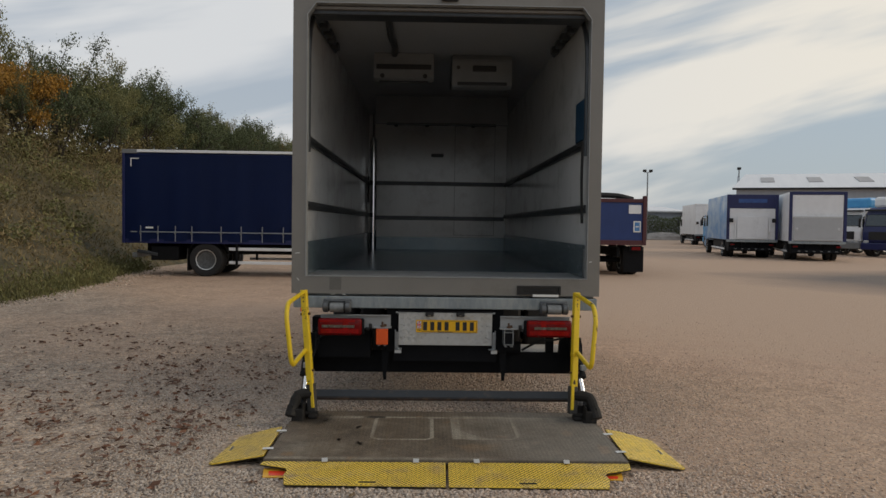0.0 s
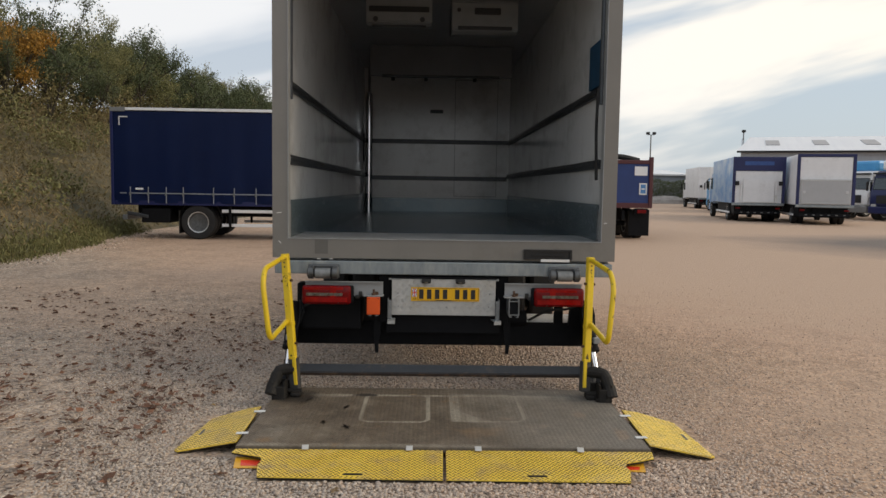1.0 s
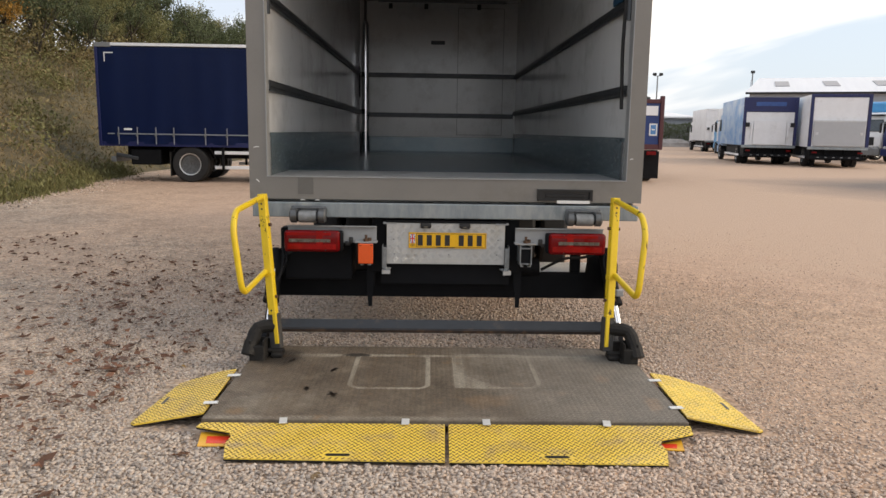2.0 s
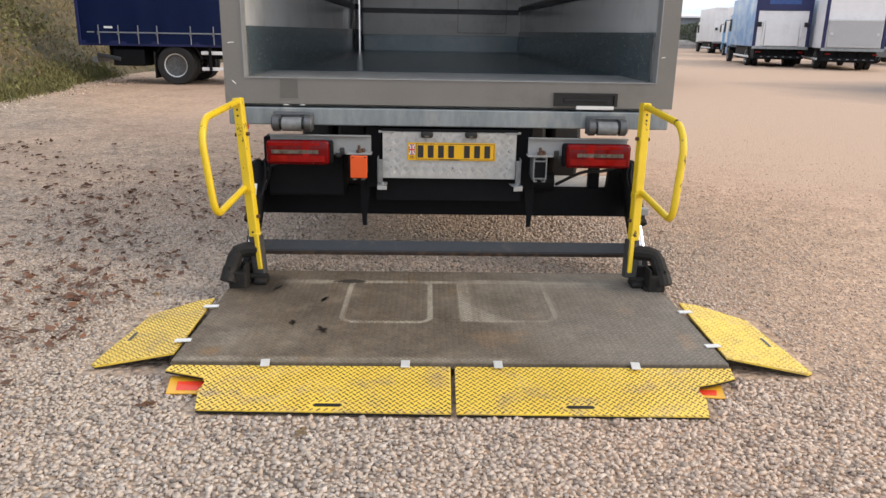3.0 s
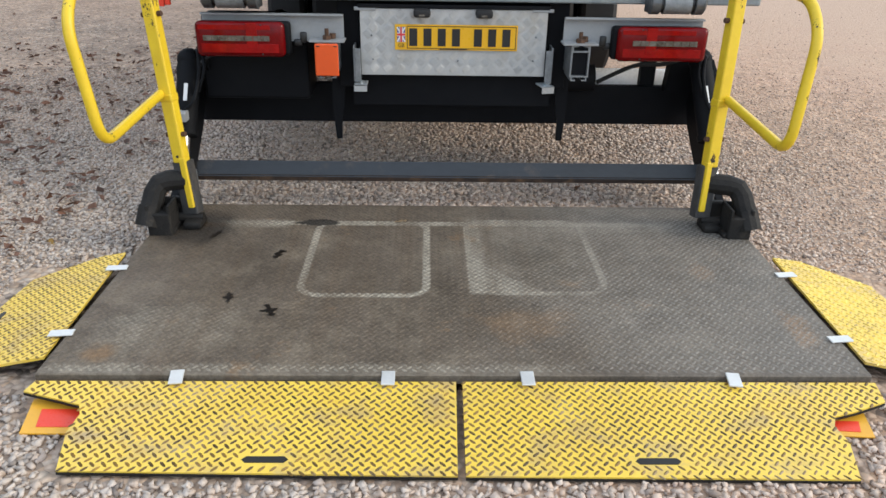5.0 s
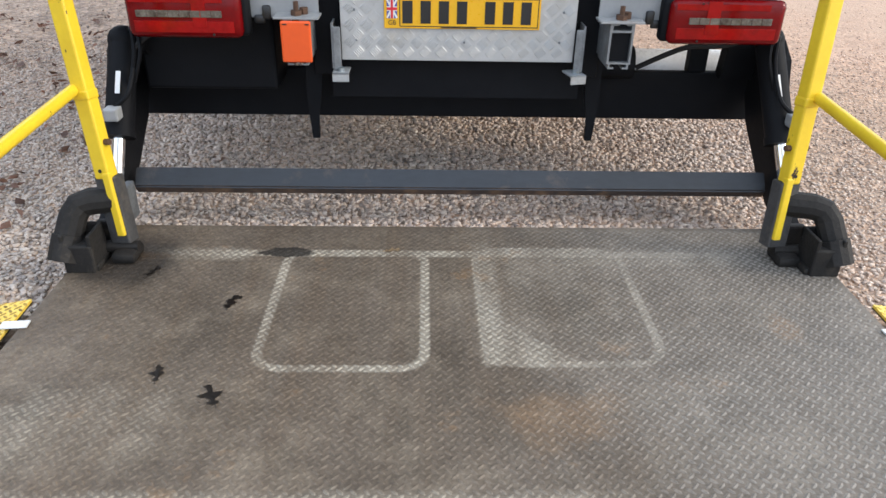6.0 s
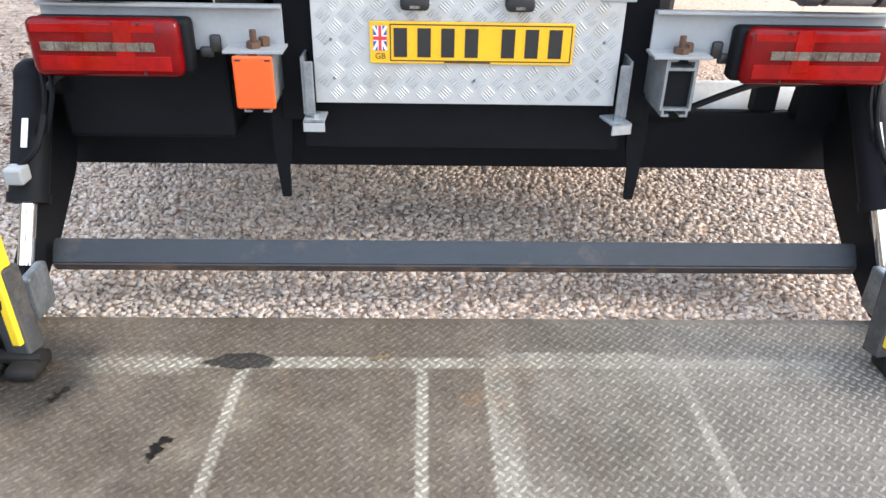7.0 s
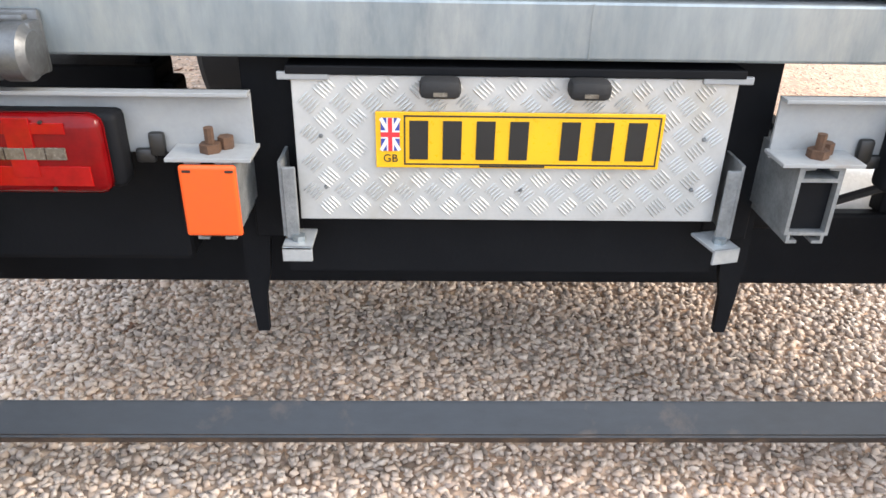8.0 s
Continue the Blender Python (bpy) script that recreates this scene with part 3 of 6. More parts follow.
    L.new(sx.outputs[1], fary.inputs["Value"])
    addy = t.nodes.new("ShaderNodeMath")
    L.new(addn.outputs[0], addy.inputs[0])
    L.new(fary.outputs[0], addy.inputs[1])
    warm = ramp(addy.outputs[0], [(0.30, (1.02, 0.97, 0.90)), (0.54, (1.03, 0.97, 0.89)), (0.72, (1.17, 1.00, 0.85)), (0.95, (1.22, 0.99, 0.86))])
    col = blend("MULTIPLY", 1.0, col, warm)
    if not stones:
        mid = node(t, "ShaderNodeTexNoise", Scale=1.3, Detail=8.0, Roughness=0.7)
        L.new(vec, mid.inputs["Vector"])
        col = blend("MULTIPLY", 0.8, col, ramp(mid.outputs["Fac"], [(0.32, (0.62, 0.60, 0.59)), (0.55, (1.0, 1.0, 1.0)), (0.75, (1.12, 1.10, 1.08))]))
        # trodden sand between the stones further off
        dust = node(t, "ShaderNodeTexNoise", Scale=0.5, Detail=9.0, Roughness=0.72)
        L.new(vec, dust.inputs["Vector"])
        dr = t.nodes.new("ShaderNodeMapRange")
        dr.inputs["From Min"].default_value, dr.inputs["From Max"].default_value = 1.0, 1.6
        dsum = t.nodes.new("ShaderNodeMath")
        L.new(dust.outputs["Fac"], dsum.inputs[0])
        L.new(addy.outputs[0], dsum.inputs[1])
        L.new(dsum.outputs[0], dr.inputs["Value"])
        col = blend("MIX", dr.outputs[0], col, (0.47, 0.345, 0.262))
    hs = node(t, "ShaderNodeHueSaturation", Saturation=0.83 if stones else 1.08, Value=1.06 if stones else 1.10)
    if not stones:
        off = t.nodes.new("ShaderNodeVectorMath")
        off.operation = "DISTANCE"
        off.inputs[1].default_value = (16.5, 16.0, 0.0)
        L.new(vec, off.inputs[0])
        dp = t.nodes.new("ShaderNodeMath")
        dp.operation = "MULTIPLY_ADD"
        dp.inputs[1].default_value = -6.0
        L.new(big.outputs["Fac"], dp.inputs[0])
        L.new(off.outputs["Value"], dp.inputs[2])
        damp = t.nodes.new("ShaderNodeMapRange")
        damp.inputs["From Min"].default_value, damp.inputs["From Max"].default_value = 0.5, 4.5
        damp.inputs["To Min"].default_value, damp.inputs["To Max"].default_value = 0.85, 0.0
        L.new(dp.outputs[0], damp.inputs["Value"])
        col = blend("MIX", damp.outputs[0], col, (0.13, 0.12, 0.115))
        hs.inputs["Value"].default_value = 1.07
    L.new(col, hs.inputs["Color"])
    L.new(hs.outputs[0], p.inputs["Base Color"])
    n3 = node(t, "ShaderNodeTexNoise", Scale=160.0 if stones else 60.0, Detail=4.0, Roughness=0.7)
    L.new(vec, n3.inputs["Vector"])
    bp = node(t, "ShaderNodeBump", Strength=0.35, Distance=0.004)
    L.new(n3.outputs["Fac"], bp.inputs["Height"])
    last = bp.outputs[0]
    if height is not None:
        bp2 = node(t, "ShaderNodeBump", Strength=0.9, Distance=0.012)
        bp2.invert = True
        L.new(height, bp2.inputs["Height"])
        L.new(last, bp2.inputs["Normal"])
        last = bp2.outputs[0]
    L.new(last, p.inputs["Normal"])
    return m


M_GROUND = ground_material("gravel_yard", False)
M_STONE = ground_material("gravel_stones", True)

bm = bmesh.new()
bmesh.ops.create_grid(bm, x_segments=40, y_segments=40, size=1.0)
for v in bm.verts:
    v.co.x, v.co.y = math.copysign(abs(v.co.x) ** 3, v.co.x) * 900, math.copysign(abs(v.co.y) ** 3, v.co.y) * 900 + 40
ground = part("ground", bm, M_GROUND)
tagged(ground, "open yard of loose pinkish grey gravel with leaf litter", "ground", kind="structure")

# outlines of the plates lying on the ground, in plan
DECK = [(-1.20, -1.52), (1.165, -1.52), (1.165, -0.285), (-1.185, -0.285)]
FLAP_A = [(-1.19, -1.535), (-1.205, -1.575), (-1.10, -1.605), (-1.035, -1.625), (-1.02, -1.66), (-1.03, -1.72), (-1.005, -1.845), (-0.032, -1.862), (-0.026, -1.535)]
FLAP_B = [(-0.008, -1.535), (-0.012, -1.862), (0.955, -1.875), (0.985, -1.755), (0.972, -1.70), (0.99, -1.665), (1.06, -1.645), (1.155, -1.61), (1.165, -1.535)]
SIDE_L = [(-1.215, -1.43), (-1.230, -0.745), (-1.315, -0.755), (-1.51, -0.885), (-1.57, -1.44), (-1.545, -1.465)]
SIDE_R = [(1.18, -1.45), (1.52, -1.505), (1.548, -1.485), (1.505, -0.90), (1.30, -0.765), (1.195, -0.765)]


def stones(name, count_cell, x0, x1, y0, y1, size, seed, keep, label):
    rng = np.random.default_rng(seed)
    nx, ny = int((x1 - x0) / count_cell), int((y1 - y0) / count_cell)
    gx, gy = np.meshgrid(np.arange(nx), np.arange(ny), indexing="ij")
    px = x0 + (gx.ravel() + rng.uniform(-0.1, 1.1, nx * ny)) * count_cell
    py = y0 + (gy.ravel() + rng.uniform(-0.1, 1.1, nx * ny)) * count_cell
    ok = keep(px, py)
    px, py = px[ok], py[ok]
    n = len(px)
    tmp = bmesh.new()
    bmesh.ops.create_cube(tmp, size=1.25)
    bmesh.ops.triangulate(tmp, faces=tmp.faces[:])
    tmp.verts.ensure_lookup_table()
    base = np.array([v.co for v in tmp.verts])
    tri = np.array([[v.index for v in f.verts] for f in tmp.faces])
    tmp.free()
    k = len(base)
    r = size[0] + (size[1] - size[0]) * rng.beta(1.6, 3.0, n)
    # finer chippings to both sides of the swept strip behind the truck
    r *= 1 - np.where(px > 0, 0.40, 0.22) * np.clip((np.abs(px) - 1.1) / 0.6, 0, 1) * np.clip((py + 1.9) / 0.6, 0, 1)
    scale = np.stack([r * rng.uniform(0.8, 1.35, n), r * rng.uniform(0.6, 1.0, n), r * rng.uniform(0.45, 0.8, n)], 1)
    a, b = rng.uniform(0, 2 * np.pi, n), rng.normal(0, 0.35, n)
    v = base[None] * (1 + rng.uniform(-0.35, 0.22, (n, k)))[..., None] + rng.uniform(-0.16, 0.16, (n, k, 3))
    for _ in range(3):
        cut = rng.normal(size=(n, 3))
        cut /= np.linalg.norm(cut, axis=1)[:, None]
        over = np.maximum(0.0, np.einsum("nkc,nc->nk", v, cut) - rng.uniform(0.45, 0.75, n)[:, None])
        v = v - over[..., None] * cut[:, None]
    v = v * scale[:, None] * 1.12
    y_, z_ = v[..., 1] * np.cos(b)[:, None] - v[..., 2] * np.sin(b)[:, None], v[..., 1] * np.sin(b)[:, None] + v[..., 2] * np.cos(b)[:, None]
    x_ = v[..., 0]
    X = x_ * np.cos(a)[:, None] - y_ * np.sin(a)[:, None] + px[:, None]
    Y = x_ * np.sin(a)[:, None] + y_ * np.cos(a)[:, None] + py[:, None]
    Z = z_ + (scale[:, 2] * rng.uniform(0.15, 0.75, n))[:, None]
    co = np.stack([X, Y, Z], -1).reshape(-1, 3)
    fs = (tri[None] + (np.arange(n) * k)[:, None, None]).reshape(-1, 3)
    me = bpy.data.meshes.new(name)
    me.vertices.add(len(co))
    me.vertices.foreach_set("co", co.ravel())
    me.loops.add(fs.size)
    me.loops.foreach_set("vertex_index", fs.ravel())
    me.polygons.add(len(fs))
    me.polygons.foreach_set("loop_start", np.arange(len(fs)) * 3)
    me.update(calc_edges=True)
    me.materials.append(M_STONE)
    return tagged(new(name, me), label, "gravel", kind="stuff")


def off_plates(px, py):
    bad = (px > -1.24) & (px < 1.2) & (py > -1.54) & (py < -0.27)
    bad |= (px > -1.06) & (px < 1.01) & (py > -1.87) & (py < -1.5)
    bad |= (px > -1.22) & (px < 1.17) & (py > -1.64) & (py < -1.5)
    bad |= (np.abs(px) > 1.15) & (np.abs(px) < 1.60) & (py > -1.52) & (py < -0.75)
    return ~bad


def near_view(px, py):
    edge = np.minimum(1.75 + 0.33 * (py + 3.3), 3.6)
    sandy = np.abs(np.sin(px * 9173.0 + py * 7717.0)) < 0.6 * np.clip((px - 1.3) / 0.6, 0, 1)
    sandy |= np.abs(np.sin(px * 6151.0 + py * 9029.0)) < np.clip((py - 0.9) / 1.9, 0, 0.97)
    return off_plates(px, py) & ~sandy & (np.abs(px) < edge * (0.72 + 0.28 * np.abs(np.sin(px * 5171.0 + py * 3313.0))))


stones("gravel_near", 0.0164, -3.6, 3.6, -3.1, 2.6, (0.0080, 0.0180), 3, near_view, "loose angular grey and buff gravel chips on the yard")
rng_keep = np.random.default_rng(17)


def thinning(px, py):
    far = np.hypot(px * 0.8, py + 1.0)
    return off_plates(px, py) & ~(near_view(px, py) & (py < 2.6) & (py > -3.1)) & (rng_keep.uniform(0, 1, px.shape) < np.clip(1.2 - far / 7.5, 0.02, 1) ** 1.7)


stones("gravel_beyond", 0.040, -9.0, 9.0, -4.6, 9.0, (0.005, 0.019), 5, thinning, "scattered larger gravel stones over the yard")

# ---- the box truck, seen from behind through its open rear ----
truck = thing("box_truck", "grey refrigerated box truck with an open, empty load space", "truck")
WX, IX, ZB, ZF, ZT, LEN = 1.305, 1.225, 0.997, 1.134, 3.52, 7.1

# rear frame: a ring with chamfered upper corners round the opening
bm = bmesh.new()
outer = [(-WX, ZB), (WX, ZB), (WX, 3.66), (-WX, 3.66)]
opening = [(-1.19, 1.142), (1.20, 1.142), (1.20, 3.335), (1.125, 3.435), (-1.115, 3.435), (-1.19, 3.335)]
bm = sheet(outer, [opening], 0.09, lambda c: Vector((c.x, c.z + 0.09, c.y)))
part("rear_frame", bm, M_FRAME, truck, "satin grey painted steel rear frame with scuffs")
# thin rubber edge round the opening
seal = [(-1.190, 1.142), (1.200, 1.142), (1.200, 3.335), (1.125, 3.435), (-1.115, 3.435), (-1.190, 3.335)]
inner_seal = [(-1.184, 1.147), (1.194, 1.147), (1.194, 3.332), (1.121, 3.429), (-1.111, 3.429), (-1.184, 3.332)]
part("door_seal", sheet(seal, [inner_seal], 0.09, lambda c: Vector((c.x, c.z + 0.084, c.y))), M_BRACKET, truck, "pale metal edge trim round the opening")
for sx in (-1, 1):
    x0, x1 = sorted((sx * IX, sx * 1.30))
    part("side_wall", box((x0, 0.095, ZB), (x1, LEN, 3.64)), M_WALLIN, truck, "white insulated panel wall")
    x0, x1 = sorted((sx * (IX - 0.004), sx * (IX - 0.016)))
    part("kick_panel", box((x0, 0.16, ZF), (x1, LEN - 0.02, 1.43), 0.003), M_KICK, truck, "blue-grey metal kick panel")
    for z in (1.745, 2.315):
        bm = bmesh.new()
        x0, x1 = sorted((sx * IX, sx * (IX - 0.030)))
        add_box(bm, (x0, 0.17, z - 0.036), (x1, LEN - 0.03, z + 0.036), 0.006)
        x0, x1 = sorted((sx * (IX - 0.028), sx * (IX - 0.040)))
        add_box(bm, (x0, 0.17, z - 0.012), (x1, LEN - 0.03, z + 0.012), 0.003)
        part("lashing_rail", bm, M_RAILIN, truck, "dark horizontal load lashing rail")
    x0, x1 = sorted((sx * 1.19, sx * 1.235))
    part("door_post_guard", box((x0, 0.10, ZF), (x1, 0.155, 1.40), 0.006), M_STEEL, truck)
    # roller-door track curving into the roof
    tr = [(sx * 1.195, 0.13, 2.2), (sx * 1.195, 0.13, 3.15), (sx * 1.195, 0.36, 3.43), (sx * 1.195, 1.9, 3.46)]
    part("door_track", tube(tr, 0.022, 0.25, 8), M_RAILIN, truck, "dark roller door track", smooth=True)
    for i in range(5):
        part("track_bracket", box((sx * 1.15 - 0.04, 0.42 + i * 0.27, 3.40), (sx * 1.15 + 0.04, 0.54 + i * 0.27, 3.47), 0.01), M_RAILIN, truck)
part("roof_panel", box((-1.30, 0.095, ZT), (1.30, LEN, 3.64)), M_ROOFIN, truck, "insulated roof panel, its grey darkened for the shade inside")
part("front_wall", box((-IX, LEN - 0.09, ZF), (IX, LEN, ZT)), M_WALLIN, truck, "white front bulkhead wall")
for z, mt in ((1.70, M_RAILIN), (2.315, M_RAILIN)):
    part("lashing_rail", box((-IX + 0.03, LEN - 0.125, z - 0.035), (IX - 0.03, LEN - 0.09, z + 0.035), 0.006), mt, truck)
part("front_kick_panel", box((-IX + 0.02, LEN - 0.105, ZF), (IX - 0.02, LEN - 0.09, 1.36), 0.003), M_KICK, truck)
part("wall_handle", box((-0.12, LEN - 0.12, 2.79), (0.10, LEN - 0.09, 2.85), 0.012), M_RAILIN, truck, "dark handle plate")
for sx in (-0.75, -0.2, 0.62):
    part("wall_hook", box((sx - 0.03, LEN - 0.13, 3.32), (sx + 0.03, LEN - 0.09, 3.40), 0.01), M_RAILIN, truck)
part("door_outline", sheet([(0.30, 1.40), (1.02, 1.40), (1.02, 3.35), (0.30, 3.35)], [[(0.307, 1.407), (1.013, 1.407), (1.013, 3.343), (0.307, 3.343)]], 0.008,
                           lambda c: Vector((c.x, LEN - 0.09 - 0.008 - c.z * 0.5, c.y))), M_UNIT, truck)
part("load_floor", box((-IX, 0.20, ZB + 0.01), (IX, LEN, ZF)), M_FLOORIN, truck, "dark blue-grey non-slip load floor")
part("threshold", box((-1.21, 0.084, ZB + 0.02), (1.21, 0.92, ZF + 0.005), 0.002), M_ALU, truck, "worn aluminium threshold plate")
# corner conduit of polished steel
bm = bmesh.new()
add_cyl(bm, (-1.135, LEN - 0.17, ZF), (-1.135, LEN - 0.17, 3.06), 0.062, segs=14)
add_cyl(bm, (-1.135, LEN - 0.17, 3.06), (-1.135, LEN - 0.17, 3.12), 0.062, 0.03, segs=14)
part("corner_conduit", bm, M_CHROME, truck, "polished steel corner pipe", smooth=True)
part("conduit_head", cyl((-1.135, LEN - 0.17, 3.12), (-1.135, LEN - 0.17, ZT), 0.022, segs=10), M_UNIT, truck, smooth=True)
part("pull_cord", tube([(-1.185, 6.5, 2.4), (-1.19, 6.52, 2.1), (-1.185, 6.5, 1.95)], 0.012, 0.1, 6), M_RUBBER, truck)

# two evaporators under the roof
for cx in (-0.455, 0.43):
    left = cx < 0
    bm = bmesh.new()
    drop = 0.0 if left else 0.07
    pts = [(2.15, ZT - drop), (2.20, ZT), (3.05, ZT), (3.05, 3.36 - drop), (2.85, 3.30 - drop), (2.23, 3.205 - drop), (2.15, 3.235 - drop)]
    ring = [[bm.verts.new((cx + s * 0.34, y, z)) for y, z in pts] for s in (-1, 1)]
    n = len(pts)
    for i in range(n):
        bm.faces.new((ring[0][i], ring[0][(i + 1) % n], ring[1][(i + 1) % n], ring[1][i]))
    bm.faces.new(ring[0])
    bm.faces.new(ring[1][::-1])
    bmesh.ops.bevel(bm, geom=bm.edges[:], offset=0.012, segments=2, affect="EDGES")
    ev = part("evaporator", bm, M_UNIT, truck, "grey ceiling-mounted cooling unit")
    if left:
        part("vent_slot", box((cx - 0.31, 2.135, 3.332), (cx + 0.31, 2.16, 3.388), 0.004), M_INKSHADE, ev)
        for s in (-0.24, 0.24):
            part("screw_cap", cyl((cx + s, 2.135, 3.258), (cx + s, 2.16, 3.258), 0.026, segs=12), M_INKSHADE, ev)
    else:
        part("control_window", box((cx - 0.11, 2.135, 3.322), (cx + 0.16, 2.16, 3.388), 0.01), M_INKSHADE, ev)
        part("screw_cap", cyl((cx - 0.27, 2.135, 3.365), (cx - 0.27, 2.16, 3.365), 0.02, segs=12), M_INKSHADE, ev)
    part("drip_edge", box((cx - 0.28, 2.142 if not left else 2.20, 3.168 if not left else 3.195), (cx + 0.28, 2.22, 3.205 if not left else 3.215), 0.006), M_INKSHADE, ev)
# bulkhead colour holds the shade of the deep upper load space
part("roof_bulkhead", box((-0.97, 4.90, 3.09), (1.02, 4.98, ZT), 0.01), M_SHADOWP, truck, "panel hanging below the roof, its grey darkened for shade")
part("bulkhead_lip", box((-0.80, 4.86, 3.07), (0.84, 4.90, 3.105), 0.006), M_RAILIN, truck)
part("ceiling_duct", tube([(-0.55, 0.62, 3.50), (-0.56, 1.3, 3.485), (-0.54, 1.7, 3.48), (-0.56, 2.2, 3.50)], 0.034, 0.1, 8), M_RAILIN, truck, "dark hose along the roof")
part("header_rail", box((-1.16, 0.095, 3.36), (1.17, 0.30, 3.455), 0.01), M_RAILIN, truck, "dark roller drum housing")
part("header_lip", box((-1.14, 0.06, 3.395), (1.15, 0.12, 3.42), 0.004), M_FRAME, truck)
part("door_curtain", box((1.196, 0.15, 2.36), (1.222, 0.62, 2.72), 0.006), M_BLUEIN, truck, "blue fabric strip")
part("door_strap", tube([(1.17, 0.14, 2.33), (1.165, 0.15, 2.0), (1.175, 0.14, 1.62)], 0.012, 0.1, 6), M_RUBBER, truck, "black pull strap")
part("latch_light", box((-0.075, -0.035, 3.455), (0.075, 0.0, 3.525), 0.016), M_RUBBER, truck, "black centre marker lamp housing")

# lock recess, label and scuffs on the sill
part("lock_recess", sheet([(0.604, 1.008), (0.974, 1.008), (0.974, 1.084), (0.604, 1.084)], [[(0.622, 1.018), (0.956, 1.018), (0.956, 1.070), (0.622, 1.070)]], 0.022,
                          lambda c: Vector((c.x, c.z, c.y))), M_RUBBER, truck, "black recessed door lock surround")
part("lock_back", box((0.622, -0.004, 1.018), (0.956, -0.001, 1.070)), M_INKSHADE, truck)
part("lock_bar", box((0.66, -0.014, 1.032), (0.92, -0.004, 1.052), 0.004), M_RUBBER, truck)
part("sill_label", box((0.735, -0.024, 0.992), (0.955, -0.0225, 1.012)), M_WHITEP, truck, "white sill label")
part("tape_patch", box((-0.985, -0.0025, 1.03), (-0.885, -0.0005, 1.138)), M_TAPE, truck, "dull grey tape patch")
for x, z, dx, dz in ((-1.255, 1.335, 0.035, 0.004), (-1.25, 1.115, 0.02, -0.018), (1.225, 1.29, 0.022, 0.004), (-0.955, 0.99, 0.03, 0.0), (-0.86, 0.99, 0.028, 0.0)):
    part("scuff", tube([(x - dx / 2, -0.001, z - dz / 2), (x, -0.001, z + 0.003), (x + dx / 2, -0.001, z + dz / 2)], 0.0028, 0.01, 5), M_WHITEP, truck)

# galvanised cross beam with two hinge buffers
bm = box((-1.285, -0.02, 0.878), (1.285, 0.09, 0.978), 0.006)
beam = part("rear_beam", bm, M_GALV, truck, "galvanised steel rear cross beam")
part("beam_joint", box((0.118, -0.0215, 0.882), (0.121, -0.0195, 0.974)), M_GALV, beam)
for cx in (-0.912, 0.912):
    bm = bmesh.new()
    add_box(bm, (cx - 0.117, -0.034, 0.850), (cx + 0.117, -0.018, 0.955), 0.006)
    for s in (-1, 1):
        add_cyl(bm, (cx + s * 0.072, -0.066, 0.893), (cx + s * 0.108, -0.066, 0.893), 0.047, segs=20)
        add_cyl(bm, (cx + s * 0.108, -0.066, 0.893), (cx + s * 0.118, -0.066, 0.893), 0.047, 0.034, segs=20)
        add_box(bm, (cx + s * 0.092 - 0.024, -0.066, 0.852), (cx + s * 0.092 + 0.024, -0.02, 0.940), 0.004)
    add_box(bm, (cx - 0.100, -0.050, 0.934), (cx + 0.100, -0.02, 0.950), 0.006)
    hb = part("hinge_buffer", bm, M_BUFFER, truck, "cast grey buffer bracket", smooth=True)
    part("roller", cyl((cx - 0.056, -0.070, 0.888), (cx + 0.056, -0.070, 0.888), 0.040, segs=20), M_CAST, hb, "grey rubber roller", smooth=True)
    # black cylinder and plate paint the shade in the gaps round the roller
    part("roller_gap_shade", cyl((cx - 0.073, -0.068, 0.889), (cx + 0.073, -0.068, 0.889), 0.033, segs=16), M_INKSHADE, hb)
    part("buffer_recess_shade", box((cx - 0.07, -0.040, 0.852), (cx + 0.07, -0.035, 0.925)), M_INKSHADE, hb)

for x, z in ((-1.215, 0.862), (-1.19, 0.868)):
    part("red_tag", box((x - 0.011, -0.012, z - 0.02), (x + 0.011, 0.004, z + 0.016), 0.003), M_REDTAPE, truck, "small red plastic tag")
# checkered aluminium board, number plate and its lamps
bm = box((-0.397, -0.004, 0.568), (0.397, 0.004, 0.846), 0.002)
board = part("plate_board", bm, M_ALUCHK, truck, "bright five-bar checkered aluminium board")
TB = [(-0.382, 0.584), (0.382, 0.584), (0.382, 0.842), (-0.382, 0.842)]
NP = [(-0.262, 0.672), (0.282, 0.672), (0.282, 0.790), (-0.262, 0.790)]
part("tread_pattern", tread(TB, 0.0400, 0.0330, 0.0048, 0.0024, lambda c: Vector((c.x, -0.0045 - c.z, c.y)), bars=5, gap=0.0068, skip=(NP,)), M_ALUCHK, board)
for x, z in ((-0.35, 0.735), (-0.345, 0.635), (0.02, 0.632), (0.352, 0.735), (0.345, 0.635)):
    part("rivet", cyl((x, -0.003, z), (x, -0.009, z), 0.005, 0.003, 8), M_STEEL, board)
plate = part("number_plate", box((-0.250, -0.013, 0.678), (0.272, -0.009, 0.784), 0.0015), M_PLATE, truck, "yellow rear number plate with black characters")
edge2 = [(-0.196, 0.687), (0.263, 0.687), (0.263, 0.775), (-0.196, 0.775)]
part("plate_border", sheet([(-0.199, 0.684), (0.266, 0.684), (0.266, 0.778), (-0.199, 0.778)], [edge2], 0.0006, lambda c: Vector((c.x, -0.0136 - c.z, c.y))), M_INKSHADE, plate)
x = -0.172
for i in range(7):
    part("character_bar", box((x - 0.017, -0.0145, 0.695), (x + 0.017, -0.013, 0.768)), M_INKSHADE, plate)
    x += 0.0605 if i != 3 else 0.0935
part("maker_bar", box((-0.06, -0.0142, 0.6805), (0.06, -0.013, 0.6835)), M_INKSHADE, plate)
